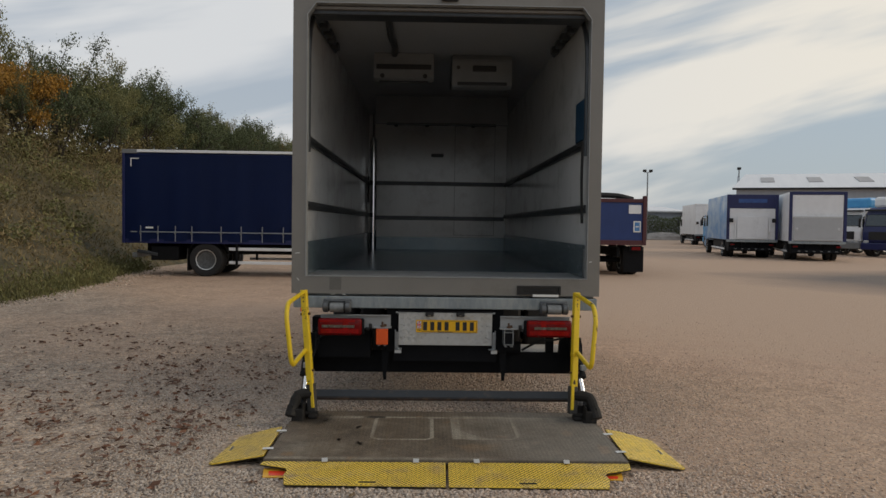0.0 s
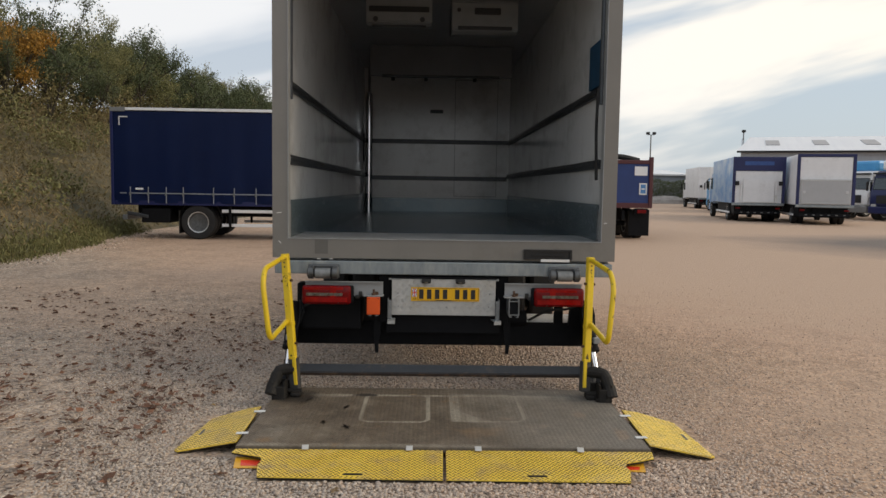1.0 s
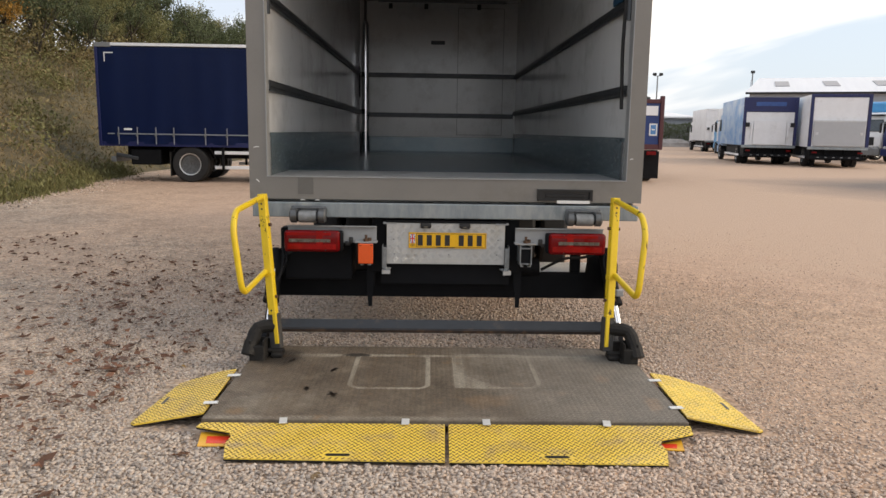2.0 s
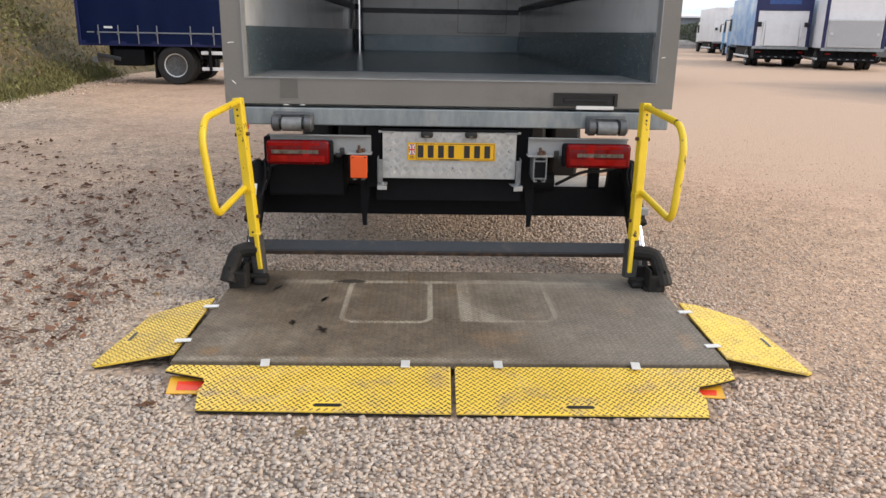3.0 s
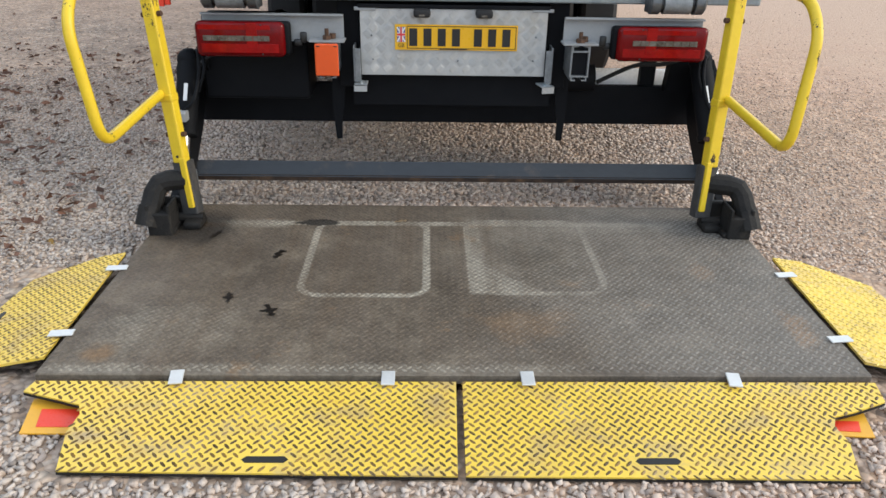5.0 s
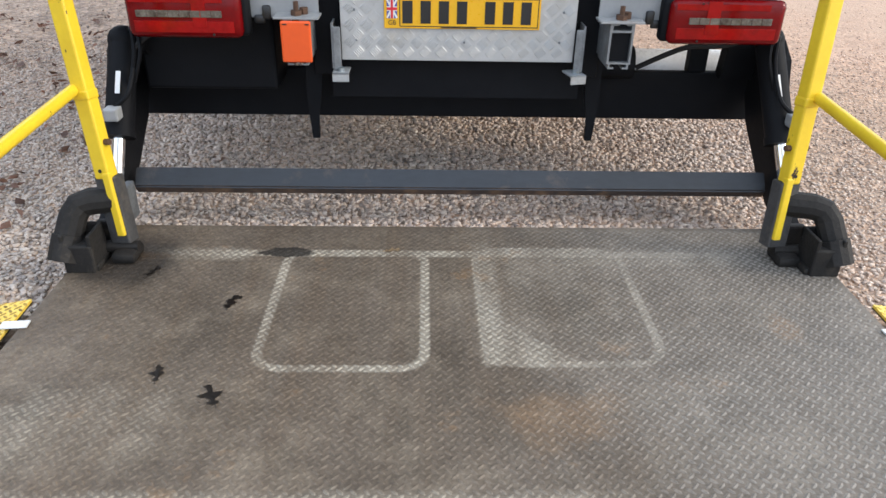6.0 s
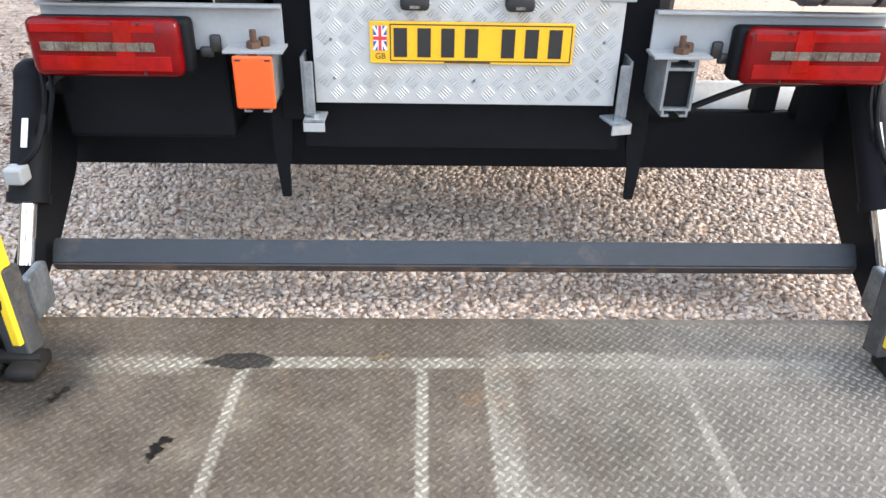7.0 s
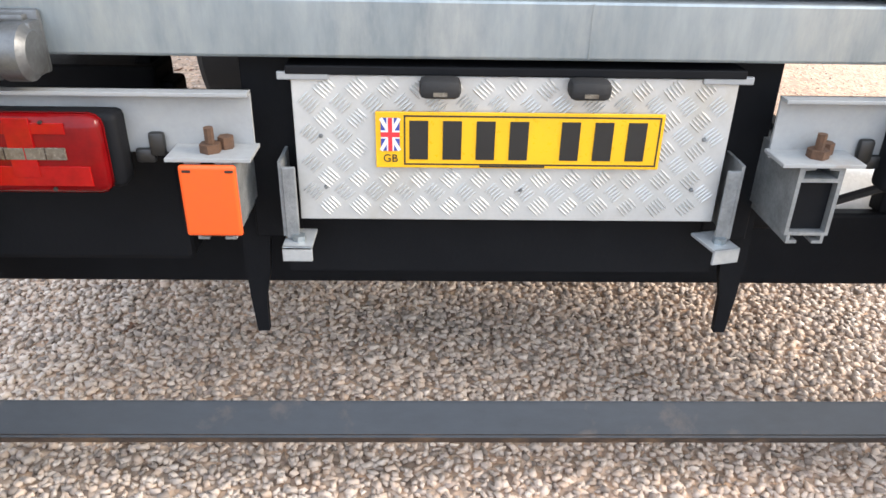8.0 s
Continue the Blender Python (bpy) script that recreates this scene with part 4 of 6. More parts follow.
# small national flag and letters at its end
fx, fz = -0.2235, 0.742
part("flag_field", box((fx - 0.017, -0.0142, fz - 0.031), (fx + 0.017, -0.013, fz + 0.031)), M_BLUEP, plate)
bm = bmesh.new()
for a in (-1, 1):
    add_box(bm, (-0.0345, -0.0146, -0.0032), (0.0345, -0.0140, 0.0032), m=Matrix.Translation((fx, 0, fz)) @ Matrix.Rotation(a * radians(61), 4, "Y"))
part("flag_saltire", bm, M_WHITEP, plate)
bm = bmesh.new()
add_box(bm, (fx - 0.017, -0.0150, fz - 0.0075), (fx + 0.017, -0.0144, fz + 0.0075))
add_box(bm, (fx - 0.0065, -0.0152, fz - 0.031), (fx + 0.0065, -0.0146, fz + 0.031))
part("flag_cross_white", bm, M_WHITEP, plate)
bm = bmesh.new()
add_box(bm, (fx - 0.017, -0.0156, fz - 0.0045), (fx + 0.017, -0.0150, fz + 0.0045))
add_box(bm, (fx - 0.0038, -0.0158, fz - 0.031), (fx + 0.0038, -0.0152, fz + 0.031))
part("flag_cross_red", bm, M_REDP, plate)
text_mesh("GB", 0.021, M_INKSHADE, "country_letters", plate, Matrix.Translation((fx, -0.0136, 0.696)) @ Matrix.Rotation(radians(90), 4, "X"))
for cx in (-0.135, 0.125):
    bm = bmesh.new()
    add_box(bm, (cx - 0.036, -0.052, 0.816), (cx + 0.036, -0.004, 0.850), 0.011)
    pl = part("plate_lamp", bm, M_RUBBER, truck, "small black number plate lamp", smooth=True)
    part("lamp_window", box((cx - 0.012, -0.0535, 0.823), (cx + 0.012, -0.0515, 0.830)), M_LED, pl)
part("board_lip", box((-0.405, -0.012, 0.848), (0.405, 0.06, 0.864), 0.003), M_BLACK, truck)
for cx in (-0.375, 0.375):
    part("board_top_tab", box((cx - 0.045, -0.010, 0.838), (cx + 0.045, 0.0, 0.852), 0.002), M_BRACKET, truck)
for s in (-1, 1):
    bm = bmesh.new()
    add_box(bm, (s * 0.409 - 0.013, -0.035, 0.54), (s * 0.409 + 0.013, -0.028, 0.685), 0.003)
    add_box(bm, (s * 0.424 - 0.003, -0.032, 0.545), (s * 0.424 + 0.003, 0.05, 0.695))
    hg = part("board_hanger", bm, M_CAST, truck, "galvanised hanger bracket")
    fx_ = -0.398 if s < 0 else 0.405
    bm = bmesh.new()
    turn = Matrix.Translation((fx_, -0.036, 0.520)) @ Matrix.Rotation(radians(0 if s < 0 else 14), 4, "Z")
    add_box(bm, (-0.028, -0.030, 0.012), (0.028, 0.052, 0.019), 0.002, m=turn)
    add_box(bm, (-0.028, -0.030, -0.012), (0.028, -0.024, 0.019), 0.002, m=turn)
    ft = part("hanger_foot", bm, M_CLIPZ, hg, "bright zinc folded foot")
    part("bolt", cyl(turn @ Vector((0, 0.0, 0.019)), turn @ Vector((0, 0.0, 0.030)), 0.013, segs=6), M_GALV, ft)

# lamp brackets, alloy rails and rear lamps
for s in (-1, 1):
    bm = bmesh.new()
    x0, x1 = sorted((s * 0.463, s * 1.05))
    add_box(bm, (x0, -0.035, 0.712), (x1, -0.028, 0.826), 0.001)
    add_box(bm, (x0, -0.058, 0.819), (x1, -0.028, 0.826), 0.001)
    x0, x1 = sorted((s * 0.455, s * 0.600))
    add_box(bm, (x0, -0.112, 0.722), (x1, -0.030, 0.729), 0.001)
    lb = part("lamp_bracket", bm, M_BRACKET, truck, "pale grey folded steel lamp bracket")
    # raised black blocks stand for the dark hole of the bracket's cable notch
    bm = bmesh.new()
    add_box(bm, (s * 0.632 - 0.014, -0.050, 0.708), (s * 0.632 + 0.014, -0.034, 0.752), 0.006)
    add_box(bm, (s * 0.655 - 0.018, -0.048, 0.695), (s * 0.655 + 0.018, -0.034, 0.722), 0.006)
    part("notch_shade", bm, M_INKSHADE, lb, "black blocks standing for the dark cable notch", smooth=True)
    cx = s * 0.530
    bm = bmesh.new()
    add_cyl(bm, (cx, -0.075, 0.729), (cx, -0.075, 0.772), 0.0085, segs=8)
    add_cyl(bm, (cx, -0.075, 0.729), (cx, -0.075, 0.744), 0.019, segs=6)
    add_cyl(bm, (cx + 0.022, -0.055, 0.729), (cx + 0.022, -0.055, 0.75), 0.014, segs=6)
    part("rusty_bolt", bm, M_RUST, lb, "rusty bolt and nut")
    # hollow alloy section running forward
    w, z0, z1 = 0.040, 0.590, 0.722
    sec = [(-w, z0), (-0.034, z0), (-0.034, z0 - 0.016), (-0.014, z0 - 0.016), (-0.014, z0 - 0.011), (-0.028, z0 - 0.010), (-0.028, z0), (0.028, z0), (0.028, z0 - 0.010),
           (0.014, z0 - 0.011), (0.014, z0 - 0.016), (0.034, z0 - 0.016), (0.034, z0), (w, z0), (w, z1), (0.012, z1), (0.012, z1 - 0.006), (0.030, z1 - 0.007), (0.030, z1 - 0.022),
           (-0.030, z1 - 0.022), (-0.030, z1 - 0.007), (-0.012, z1 - 0.006), (-0.012, z1), (-w, z1)]
    hole = [(-w + 0.007, z0 + 0.006), (w - 0.007, z0 + 0.006), (w - 0.007, z1 - 0.029), (-w + 0.007, z1 - 0.029)]
    bm = sheet([(cx + a_, b_) for a_, b_ in sec], [[(cx + a_, b_) for a_, b_ in hole]], 0.45, lambda c: Vector((c.x, -0.105 - c.z, c.y)))
    al = part("alloy_rail", bm, M_CAST, truck, "hollow aluminium section")
    # added black block gives the hollow section its dark inside
    part("rail_inner_shade", box((cx - w + 0.008, -0.090, z0 + 0.007), (cx + w - 0.008, -0.08, z1 - 0.03)), M_BLACK, al, "black block standing for the shade inside the section")
    if s < 0:
        part("end_cap", box((cx - 0.049, -0.117, 0.585), (cx + 0.049, -0.106, 0.718), 0.006, segs=3), M_ORANGE, truck, "bright orange plastic end cap")
        for dx in (-0.034, 0.038):
            part("cap_slot", box((cx + dx - 0.007, -0.1185, 0.706), (cx + dx + 0.007, -0.1165, 0.710)), M_INKSHADE, truck)
    # lamp cluster
    x0, x1 = sorted((s * 0.676, s * 1.062)) if s > 0 else (-1.070, -0.696)
    lm = part("tail_lamp", box((x0 - 0.014 if s > 0 else x0 + 0.012, -0.082, 0.660), (x1 - 0.012 if s > 0 else x1 + 0.014, -0.03, 0.796), 0.014, segs=3), M_BLACK, truck, "red rear lamp cluster", smooth=True)
    lens = part("lens", box((x0 + 0.004, -0.108, 0.657), (x1 - 0.004, -0.070, 0.800), 0.022, segs=3), M_LENS, lm, "glossy red lens", smooth=True)
    # brighter red strip paints the gloss streak along the lens top
    part("lens_gloss_streak", box((x0 + 0.02, -0.1105, 0.768), (x1 - 0.06, -0.1078, 0.788), 0.001), M_LENS2, lm)
    part("lens_pane", box((x0 + 0.028, -0.1105, 0.676), (x1 - 0.03, -0.1078, 0.712), 0.001), M_LENS2, lm)
    part("lens_bar", box(((x0 + x1) / 2 + s * -0.05 - 0.022, -0.1120, 0.692), ((x0 + x1) / 2 + s * -0.05 + 0.022, -0.1075, 0.796), 0.001), M_LENS2, lm)
    for i in range(8):
        xa = (x0 + x1) / 2 - 0.145 + i * 0.034 + (-0.004 if s < 0 else 0.018)
        part("led", box((xa, -0.1125, 0.724), (xa + 0.0325, -0.1078, 0.745), 0.001), M_LED, lm, "clear led window")
    for dz in (0.788, 0.670):
        part("lens_screw", cyl(((x0 + x1) / 2 - s * 0.09, -0.107, dz), ((x0 + x1) / 2 - s * 0.09, -0.1105, dz), 0.0038, segs=8), M_INKSHADE, lm)

# dark chassis behind: lift beam, plates with hooks, rails, axle and wheels
part("lift_beam", box((-1.235, 0.245, 0.284), (1.215, 0.285, 0.472), 0.008), M_BLACK, truck, "black painted lift beam")
for s in (-1, 1):
    x0, x1 = sorted((s * 0.405, s * 0.50))
    part("chassis_rail", box((x0, 0.055, 0.50), (x1, LEN + 0.6, 0.868), 0.004), M_BLACK, truck)
    bm = bmesh.new()
    prof = [(0.535, 0.60), (0.472, 0.60), (0.488, 0.40), (0.501, 0.34), (0.503, 0.250), (0.528, 0.250), (0.535, 0.335), (0.540, 0.44)]
    bm = sheet([(s * a - (0.012 if s > 0 else 0.0), b) for a, b in prof], (), 0.018, lambda c: Vector((c.x, c.z + 0.105, c.y)))
    part("hook_plate", bm, M_BLACK, truck, "black hooked plate under the beam")
part("battery_box", box((-1.10, 0.06, 0.44), (-0.635, 0.30, 0.70), 0.012), M_BLACK, truck, "black box behind the lamp")
bm = box((-1.20, 0.46, 0.45), (-0.80, 0.60, 0.742), 0.010)
add_box(bm, (-0.82, 0.48, 0.45), (-0.765, 0.58, 0.700), 0.012)
add_box(bm, (-0.86, 0.49, 0.70), (-0.815, 0.57, 0.757), 0.014)
part("lift_gusset", sheet([(1.005, 0.46), (1.130, 0.46), (1.130, 0.665), (1.060, 0.665), (1.020, 0.625)], (), 0.06, lambda c: Vector((c.x, c.z + 0.26, c.y))), M_BLACK, truck, "black gusset beside the lift arm")
part("valve_guard", bm, M_BLACK, truck, "black spray guard and valves above the axle")
part("upper_shield", box((-0.44, 0.06, 0.42), (0.44, 0.09, 0.87)), M_BLACK, truck)
part("cross_member", box((-0.50, 0.30, 0.72), (0.50, 0.42, 0.87), 0.006), M_BLACK, truck)
part("pump_housing", cyl((0.505, 0.22, 0.515), (0.665, 0.22, 0.515), 0.062, segs=18), M_BLACK, truck, "black hydraulic pump housing", smooth=True)
part("air_tank", cyl((0.62, 0.425, 0.405), (1.08, 0.425, 0.405), 0.110, segs=22), M_TANK, truck, "pale cylindrical tank", smooth=True)
part("lamp_stay", box((0.90, 0.26, 0.465), (0.97, 0.31, 0.68), 0.006), M_BLACK, truck)
part("lamp_cable", tube([(0.68, 0.20, 0.50), (0.76, 0.16, 0.555), (0.84, 0.13, 0.600), (0.96, 0.10, 0.605), (1.08, 0.08, 0.66)], 0.010, 0.05, 7), M_RUBBER, truck, "black lamp cable", smooth=True)
part("lamp_cable", tube([(-1.09, -0.02, 0.60), (-1.05, -0.02, 0.64), (-1.00, -0.02, 0.66)], 0.009, 0.04, 7), M_RUBBER, truck, smooth=True)
part("floor_underside", box((-1.28, 0.10, 0.90), (1.28, LEN, 0.985)), M_BRACKET, truck, "pale grey underside of the load floor")


def wheel(parent, x, y, r, w, name="wheel"):
    """A lorry wheel with its axle along x: tyre with a worn tread, dished rim and hub."""
    bm = bmesh.new()
    prof = [(0.58, -0.42), (0.80, -0.50), (0.95, -0.47), (1.0, -0.36), (1.0, 0.36), (0.95, 0.47), (0.80, 0.50), (0.58, 0.42)]
    segs = 36
    rings = []
    for i in range(segs):
        a = 2 * math.pi * i / segs
        rings.append([bm.verts.new((x + u * w, y + r * k * math.cos(a), r + r * k * math.sin(a))) for k, u in prof])
    for i in range(segs):
        A, B = rings[i], rings[(i + 1) % segs]
        for j in range(len(prof) - 1):
            bm.faces.new((A[j], A[j + 1], B[j + 1], B[j]))
    ty = part("tyre", bm, M_RUBBER, parent, "black tyre", smooth=True)
    bm = bmesh.new()
    for k0, u0, k1, u1 in ((0.60, -0.44, 0.55, -0.40), (0.55, -0.40, 0.50, -0.20), (0.50, -0.20, 0.30, -0.12), (0.30, -0.12, 0.26, -0.32), (0.26, -0.32, 0.02, -0.34),
                           (0.60, 0.44, 0.55, 0.40), (0.55, 0.40, 0.50, 0.20), (0.50, 0.20, 0.02, 0.15)):
        ra = [[bm.verts.new((x + u * w, y + r * k * math.cos(2 * math.pi * i / 28), r + r * k * math.sin(2 * math.pi * i / 28))) for i in range(28)] for k, u in ((k0, u0), (k1, u1))]
        for i in range(28):
            bm.faces.new((ra[0][i], ra[0][(i + 1) % 28], ra[1][(i + 1) % 28], ra[1][i]))
    part("rim_dish", bm, M_BUFFER, ty, "grey dished wheel centre", smooth=True)
    bm = bmesh.new()
    for k0, u0, k1, u1 in ((0.61, -0.455, 0.56, -0.43), (0.56, -0.43, 0.53, -0.30), (0.61, 0.455, 0.56, 0.43)):
        ra = [[bm.verts.new((x + u * w, y + r * k * math.cos(2 * math.pi * i / 28), r + r * k * math.sin(2 * math.pi * i / 28))) for i in range(28)] for k, u in ((k0, u0), (k1, u1))]
        for i in range(28):
            bm.faces.new((ra[0][i], ra[0][(i + 1) % 28], ra[1][(i + 1) % 28], ra[1][i]))
    part("rim", bm, M_ALU, ty, "silver steel rim", smooth=True)
    part("hub", cyl((x - 0.36 * w, y, r), (x - 0.10 * w, y, r), 0.13 * r / 0.48, 0.16 * r / 0.48, 12), M_STEEL, ty, smooth=True)
    for i in range(8):
        a = 2 * math.pi * (i + 0.5) / 8
        c = (y + 0.41 * r * math.cos(a), r + 0.41 * r * math.sin(a))
        part("hand_hole", cyl((x - 0.19 * w, *c), (x - 0.14 * w, *c), 0.052 * r / 0.48, segs=8), M_INKSHADE, ty)
    return ty


for s in (-1, 1):
    for k in (0, 0.31):
        wheel(truck, s * (1.10 - k), 2.62, 0.47, 0.27)
part("rear_axle", cyl((-1.0, 2.62, 0.47), (1.0, 2.62, 0.47), 0.09), M_BLACK, truck)

# ---- the tail lift, lowered to the ground ----
lift = thing("tail_lift", "lowered tail lift with a dark tread platform and yellow ramps", "tail lift")
ZP = 0.072


def on_deck(c):
    return Vector((c.x, c.y, ZP + c.z))


bm = bmesh.new()
top = [bm.verts.new((x, y, ZP)) for x, y in DECK]
low = [bm.verts.new((x, y, 0.040 if y < -1 else 0.006)) for x, y in DECK]
bm.faces.new(top)
bm.faces.new(low[::-1])
for i in range(4):
    bm.faces.new((top[i], low[i], low[(i + 1) % 4], top[(i + 1) % 4]))
bmesh.ops.bevel(bm, geom=bm.edges[:], offset=0.003, segments=1, affect="EDGES")
deck = part("platform", bm, M_DECK, lift, "dark scuffed steel tread platform")
inner = [(-1.185, -1.505), (1.15, -1.505), (1.15, -0.30), (-1.17, -0.30)]
part("platform_tread", tread(inner, 0.0195, 0.0235, 0.0088, 0.0017, lambda c: on_deck(c)), M_DECKBAR, deck)


def flap_plane(c):
    """The front ramps fall from the platform's lip to the gravel."""
    k = min(1.0, max(0.0, (-1.535 - c.y) / 0.33))
    return Vector((c.x, c.y, 0.060 - 0.040 * k + c.z))


def slot(cx, cy, w, h):
    return [(cx - w / 2, cy - h / 2), (cx + w / 2, cy - h / 2), (cx + w / 2 + h / 2, cy), (cx + w / 2, cy + h / 2), (cx - w / 2, cy + h / 2), (cx - w / 2 - h / 2, cy)]


for poly, sc in ((FLAP_A, (-0.508, -1.812)), (FLAP_B, (0.471, -1.818))):
    sl = slot(*sc, 0.095, 0.020)
    fl = part("front_ramp", sheet(poly, [sl], 0.005, flap_plane), M_YRAMP, lift, "worn yellow tread-plate loading ramp")
    part("ramp_tread", tread([(x * 0.999, y) for x, y in poly], 0.0202, 0.0246, 0.0078, 0.0026, flap_plane, skip=(slot(*sc, 0.12, 0.04),)), M_TREAD, fl)
    # black plate just above the ramp paints the slot's dark inside
    part("slot_shade", sheet(sl, (), 0.003, lambda c: flap_plane(c) + Vector((0, 0, 0.0012))), M_INKSHADE, fl, "black plate standing for the shade in the hand slot")
    part("ramp_edge", sheet(poly, (), 0.006, lambda c: flap_plane(c) + Vector((0, -0.003, -0.0055))), M_GREASE, fl)


def side_plane(sgn):
    def f(c):
        k = min(1.1, max(-0.1, (abs(c.x) - 1.20) / 0.37))
        return Vector((c.x, c.y, 0.070 - 0.054 * k + c.z))
    return f


for sgn, poly, sc in ((-1, SIDE_L, (-1.495, -1.165)), (1, SIDE_R, (1.475, -1.185))):
    sl = [(sc[0] + (b - sc[1]) * 1.0, sc[1] + (a - sc[0])) for a, b in slot(*sc, 0.09, 0.018)]
    pl = side_plane(sgn)
    fl = part("side_ramp", sheet(poly, [sl], 0.009, pl), M_YRAMP, lift, "worn yellow tread-plate side ramp")
    # the sunward right ramp's bars are painted paler, the left ramp's darker
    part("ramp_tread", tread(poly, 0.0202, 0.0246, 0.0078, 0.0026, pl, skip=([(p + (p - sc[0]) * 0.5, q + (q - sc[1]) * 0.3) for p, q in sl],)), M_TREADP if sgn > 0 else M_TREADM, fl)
    # the side ramp's slot gets its dark inside from a black plate too
    part("slot_shade", sheet(sl, (), 0.003, lambda c, pl=pl: pl(c) + Vector((0, 0, 0.0012))), M_INKSHADE, fl, "black plate standing for the shade in the hand slot")
    part("ramp_edge", sheet(poly, (), 0.004, lambda c, pl=pl: pl(c) + Vector((0, 0, -0.0095))), M_GREASE, fl)

# bright spring clips joining ramps and platform
for x, y, turn in ((-0.804, -1.527, 8), (-0.216, -1.53, 0), (0.175, -1.53, 0), (0.758, -1.535, -8)):
    part("clip", box((-0.019, -0.032, 0), (0.019, 0.026, 0.006), 0.002, m=pose(x, y, ZP - 0.004, 4, 0, turn)), M_CLIP, lift, "bright steel clip")
for x, y, turn in ((-1.205, -0.889, 90), (-1.212, -1.316, 90), (1.178, -0.913, -90), (1.162, -1.334, -90)):
    part("clip", box((-0.017, -0.036, 0), (0.017, 0.036, 0.005), 0.002, m=pose(x, y, ZP + 0.002, 0, 0, turn + 6)), M_CLIP, lift)

# warning boards under the ends of the front ramps
for pts, red in (([(-1.185, -1.57), (-1.165, -1.70), (-0.93, -1.70), (-0.93, -1.57)], [(-1.145, -1.612), (-1.132, -1.678), (-0.95, -1.678), (-0.95, -1.612)]),
                 ([(1.10, -1.60), (1.082, -1.712), (0.90, -1.70), (0.90, -1.60)], [(1.065, -1.655), (1.052, -1.694), (0.93, -1.686), (0.93, -1.65)])):
    wb = part("warning_board", sheet(pts, (), 0.004, lambda c: Vector((c.x, c.y, 0.026 + (c.y + 1.57) * 0.09 + c.z))), M_AMBER, lift, "amber marker board with a red panel")
    part("red_panel", sheet(red, (), 0.001, lambda c: Vector((c.x, c.y, 0.0275 + (c.y + 1.57) * 0.09 + c.z))), M_REDTAPE, wb)

# cross bar between the arms
bm = sheet([(-0.100, 0.208), (-0.144, 0.150), (-0.128, 0.118), (-0.080, 0.178)], (), 2.245, lambda c: Vector((1.115 + c.z, c.x, c.y)))
bmesh.ops.bevel(bm, geom=bm.edges[:], offset=0.005, segments=2, affect="EDGES")
bar = part("cross_bar", bm, M_BAR, lift, "blue-black painted steel cross bar with a rusty lower edge")
bar.data.materials.append(M_BARRUST)
for f in bar.data.polygons:
    if f.normal.y < -0.5 and f.normal.z < -0.1:
        f.material_index = 1


RAILS = {-1: ((-1.045, -0.50, 0.13), (-1.134, -0.40, 1.062), [(-1.158, -0.94, 1.015), (-1.152, -1.02, 0.924), (-1.112, -1.02, 0.571), (-1.112, -0.395, 0.594)]),
         1: ((1.000, -0.50, 0.13), (1.034, -0.39, 1.066), [(1.055, -0.905, 1.015), (1.055, -0.995, 0.929), (1.018, -1.04, 0.574), (1.040, -0.40, 0.594)])}
for s in (-1, 1):
    # yellow hand rail: square post and a bent tube loop reaching back along the platform
    base, head, bends = RAILS[s]
    base, head = Vector(base), Vector(head)
    d = head - base
    ax = d.normalized()
    xdir = Vector((1, 0.25 * s, 0))
    xdir = (xdir - ax * xdir.dot(ax)).normalized()
    ydir = ax.cross(xdir)
    frame_m = Matrix((xdir, ydir, ax)).transposed().to_4x4()
    frame_m.translation = base
    Lp = d.length
    bm = bmesh.new()
    add_box(bm, (-0.0245, -0.023, 0.20), (0.0245, 0.023, Lp), 0.006, m=frame_m)
    hr = part("handrail", bm, M_YELLOW, lift, "chipped yellow painted hand rail")
    bm = bmesh.new()
    x0, x1 = sorted((s * -0.0285, s * -0.004))
    add_box(bm, (x0, -0.028, 0.02), (x1, -0.004, 0.22), 0.004, m=frame_m)
    part("worn_foot", bm, M_YELLOW, hr)
    part("post_sleeve", box((-0.034, -0.016, -0.01), (0.034, 0.034, 0.205), 0.006, m=frame_m), M_IRON, hr, "dirty dark steel sleeve")
    part("sleeve_collar", box((-0.027, -0.0255, 0.435), (0.027, 0.0255, 0.465), 0.006, m=frame_m), M_YELLOW, hr)
    loop = [tuple(head - ax * 0.018), *bends]
    part("rail_loop", tube(loop, 0.0170, 0.085, 12), M_YELLOW, hr, "bent yellow tube", smooth=True)
    for z in (0.86, 0.43):
        q = base + d * ((z - 0.13) / 0.915)
        part("rail_bolt", cyl(q + xdir * -0.040, q + xdir * 0.040, 0.010, segs=8), M_RUST, hr)
    for z in (0.955, 0.985, 0.35):
        q = base + d * ((z - 0.13) / 0.915) + ydir * -0.0232
        part("post_hole", cyl(q, q + ydir * -0.0015, 0.006, segs=8), M_INKSHADE, hr)
    # greasy pivot at the platform's rear corner: base, pocketed block and a thick bent elbow with a capped end
    o = 0.0 if s < 0 else -0.028
    bm = bmesh.new()
    add_box(bm, (s * 1.035 - 0.036, -0.560, ZP), (s * 1.035 + 0.036, -0.460, ZP + 0.034), 0.012)
    add_box(bm, (s * (1.14 + o) - 0.050, -0.60, ZP - 0.004), (s * (1.14 + o) + 0.050, -0.47, ZP + 0.022), 0.008)
    pv = part("pivot_base", bm, M_GREASE, lift, "greasy black pivot base", smooth=True)
    bm = bmesh.new()
    cx, hw = s * (1.142 + o * 0.7), 0.046
    add_box(bm, (cx - hw, -0.610, ZP - 0.004), (cx + hw, -0.500, ZP + 0.090), 0.006)
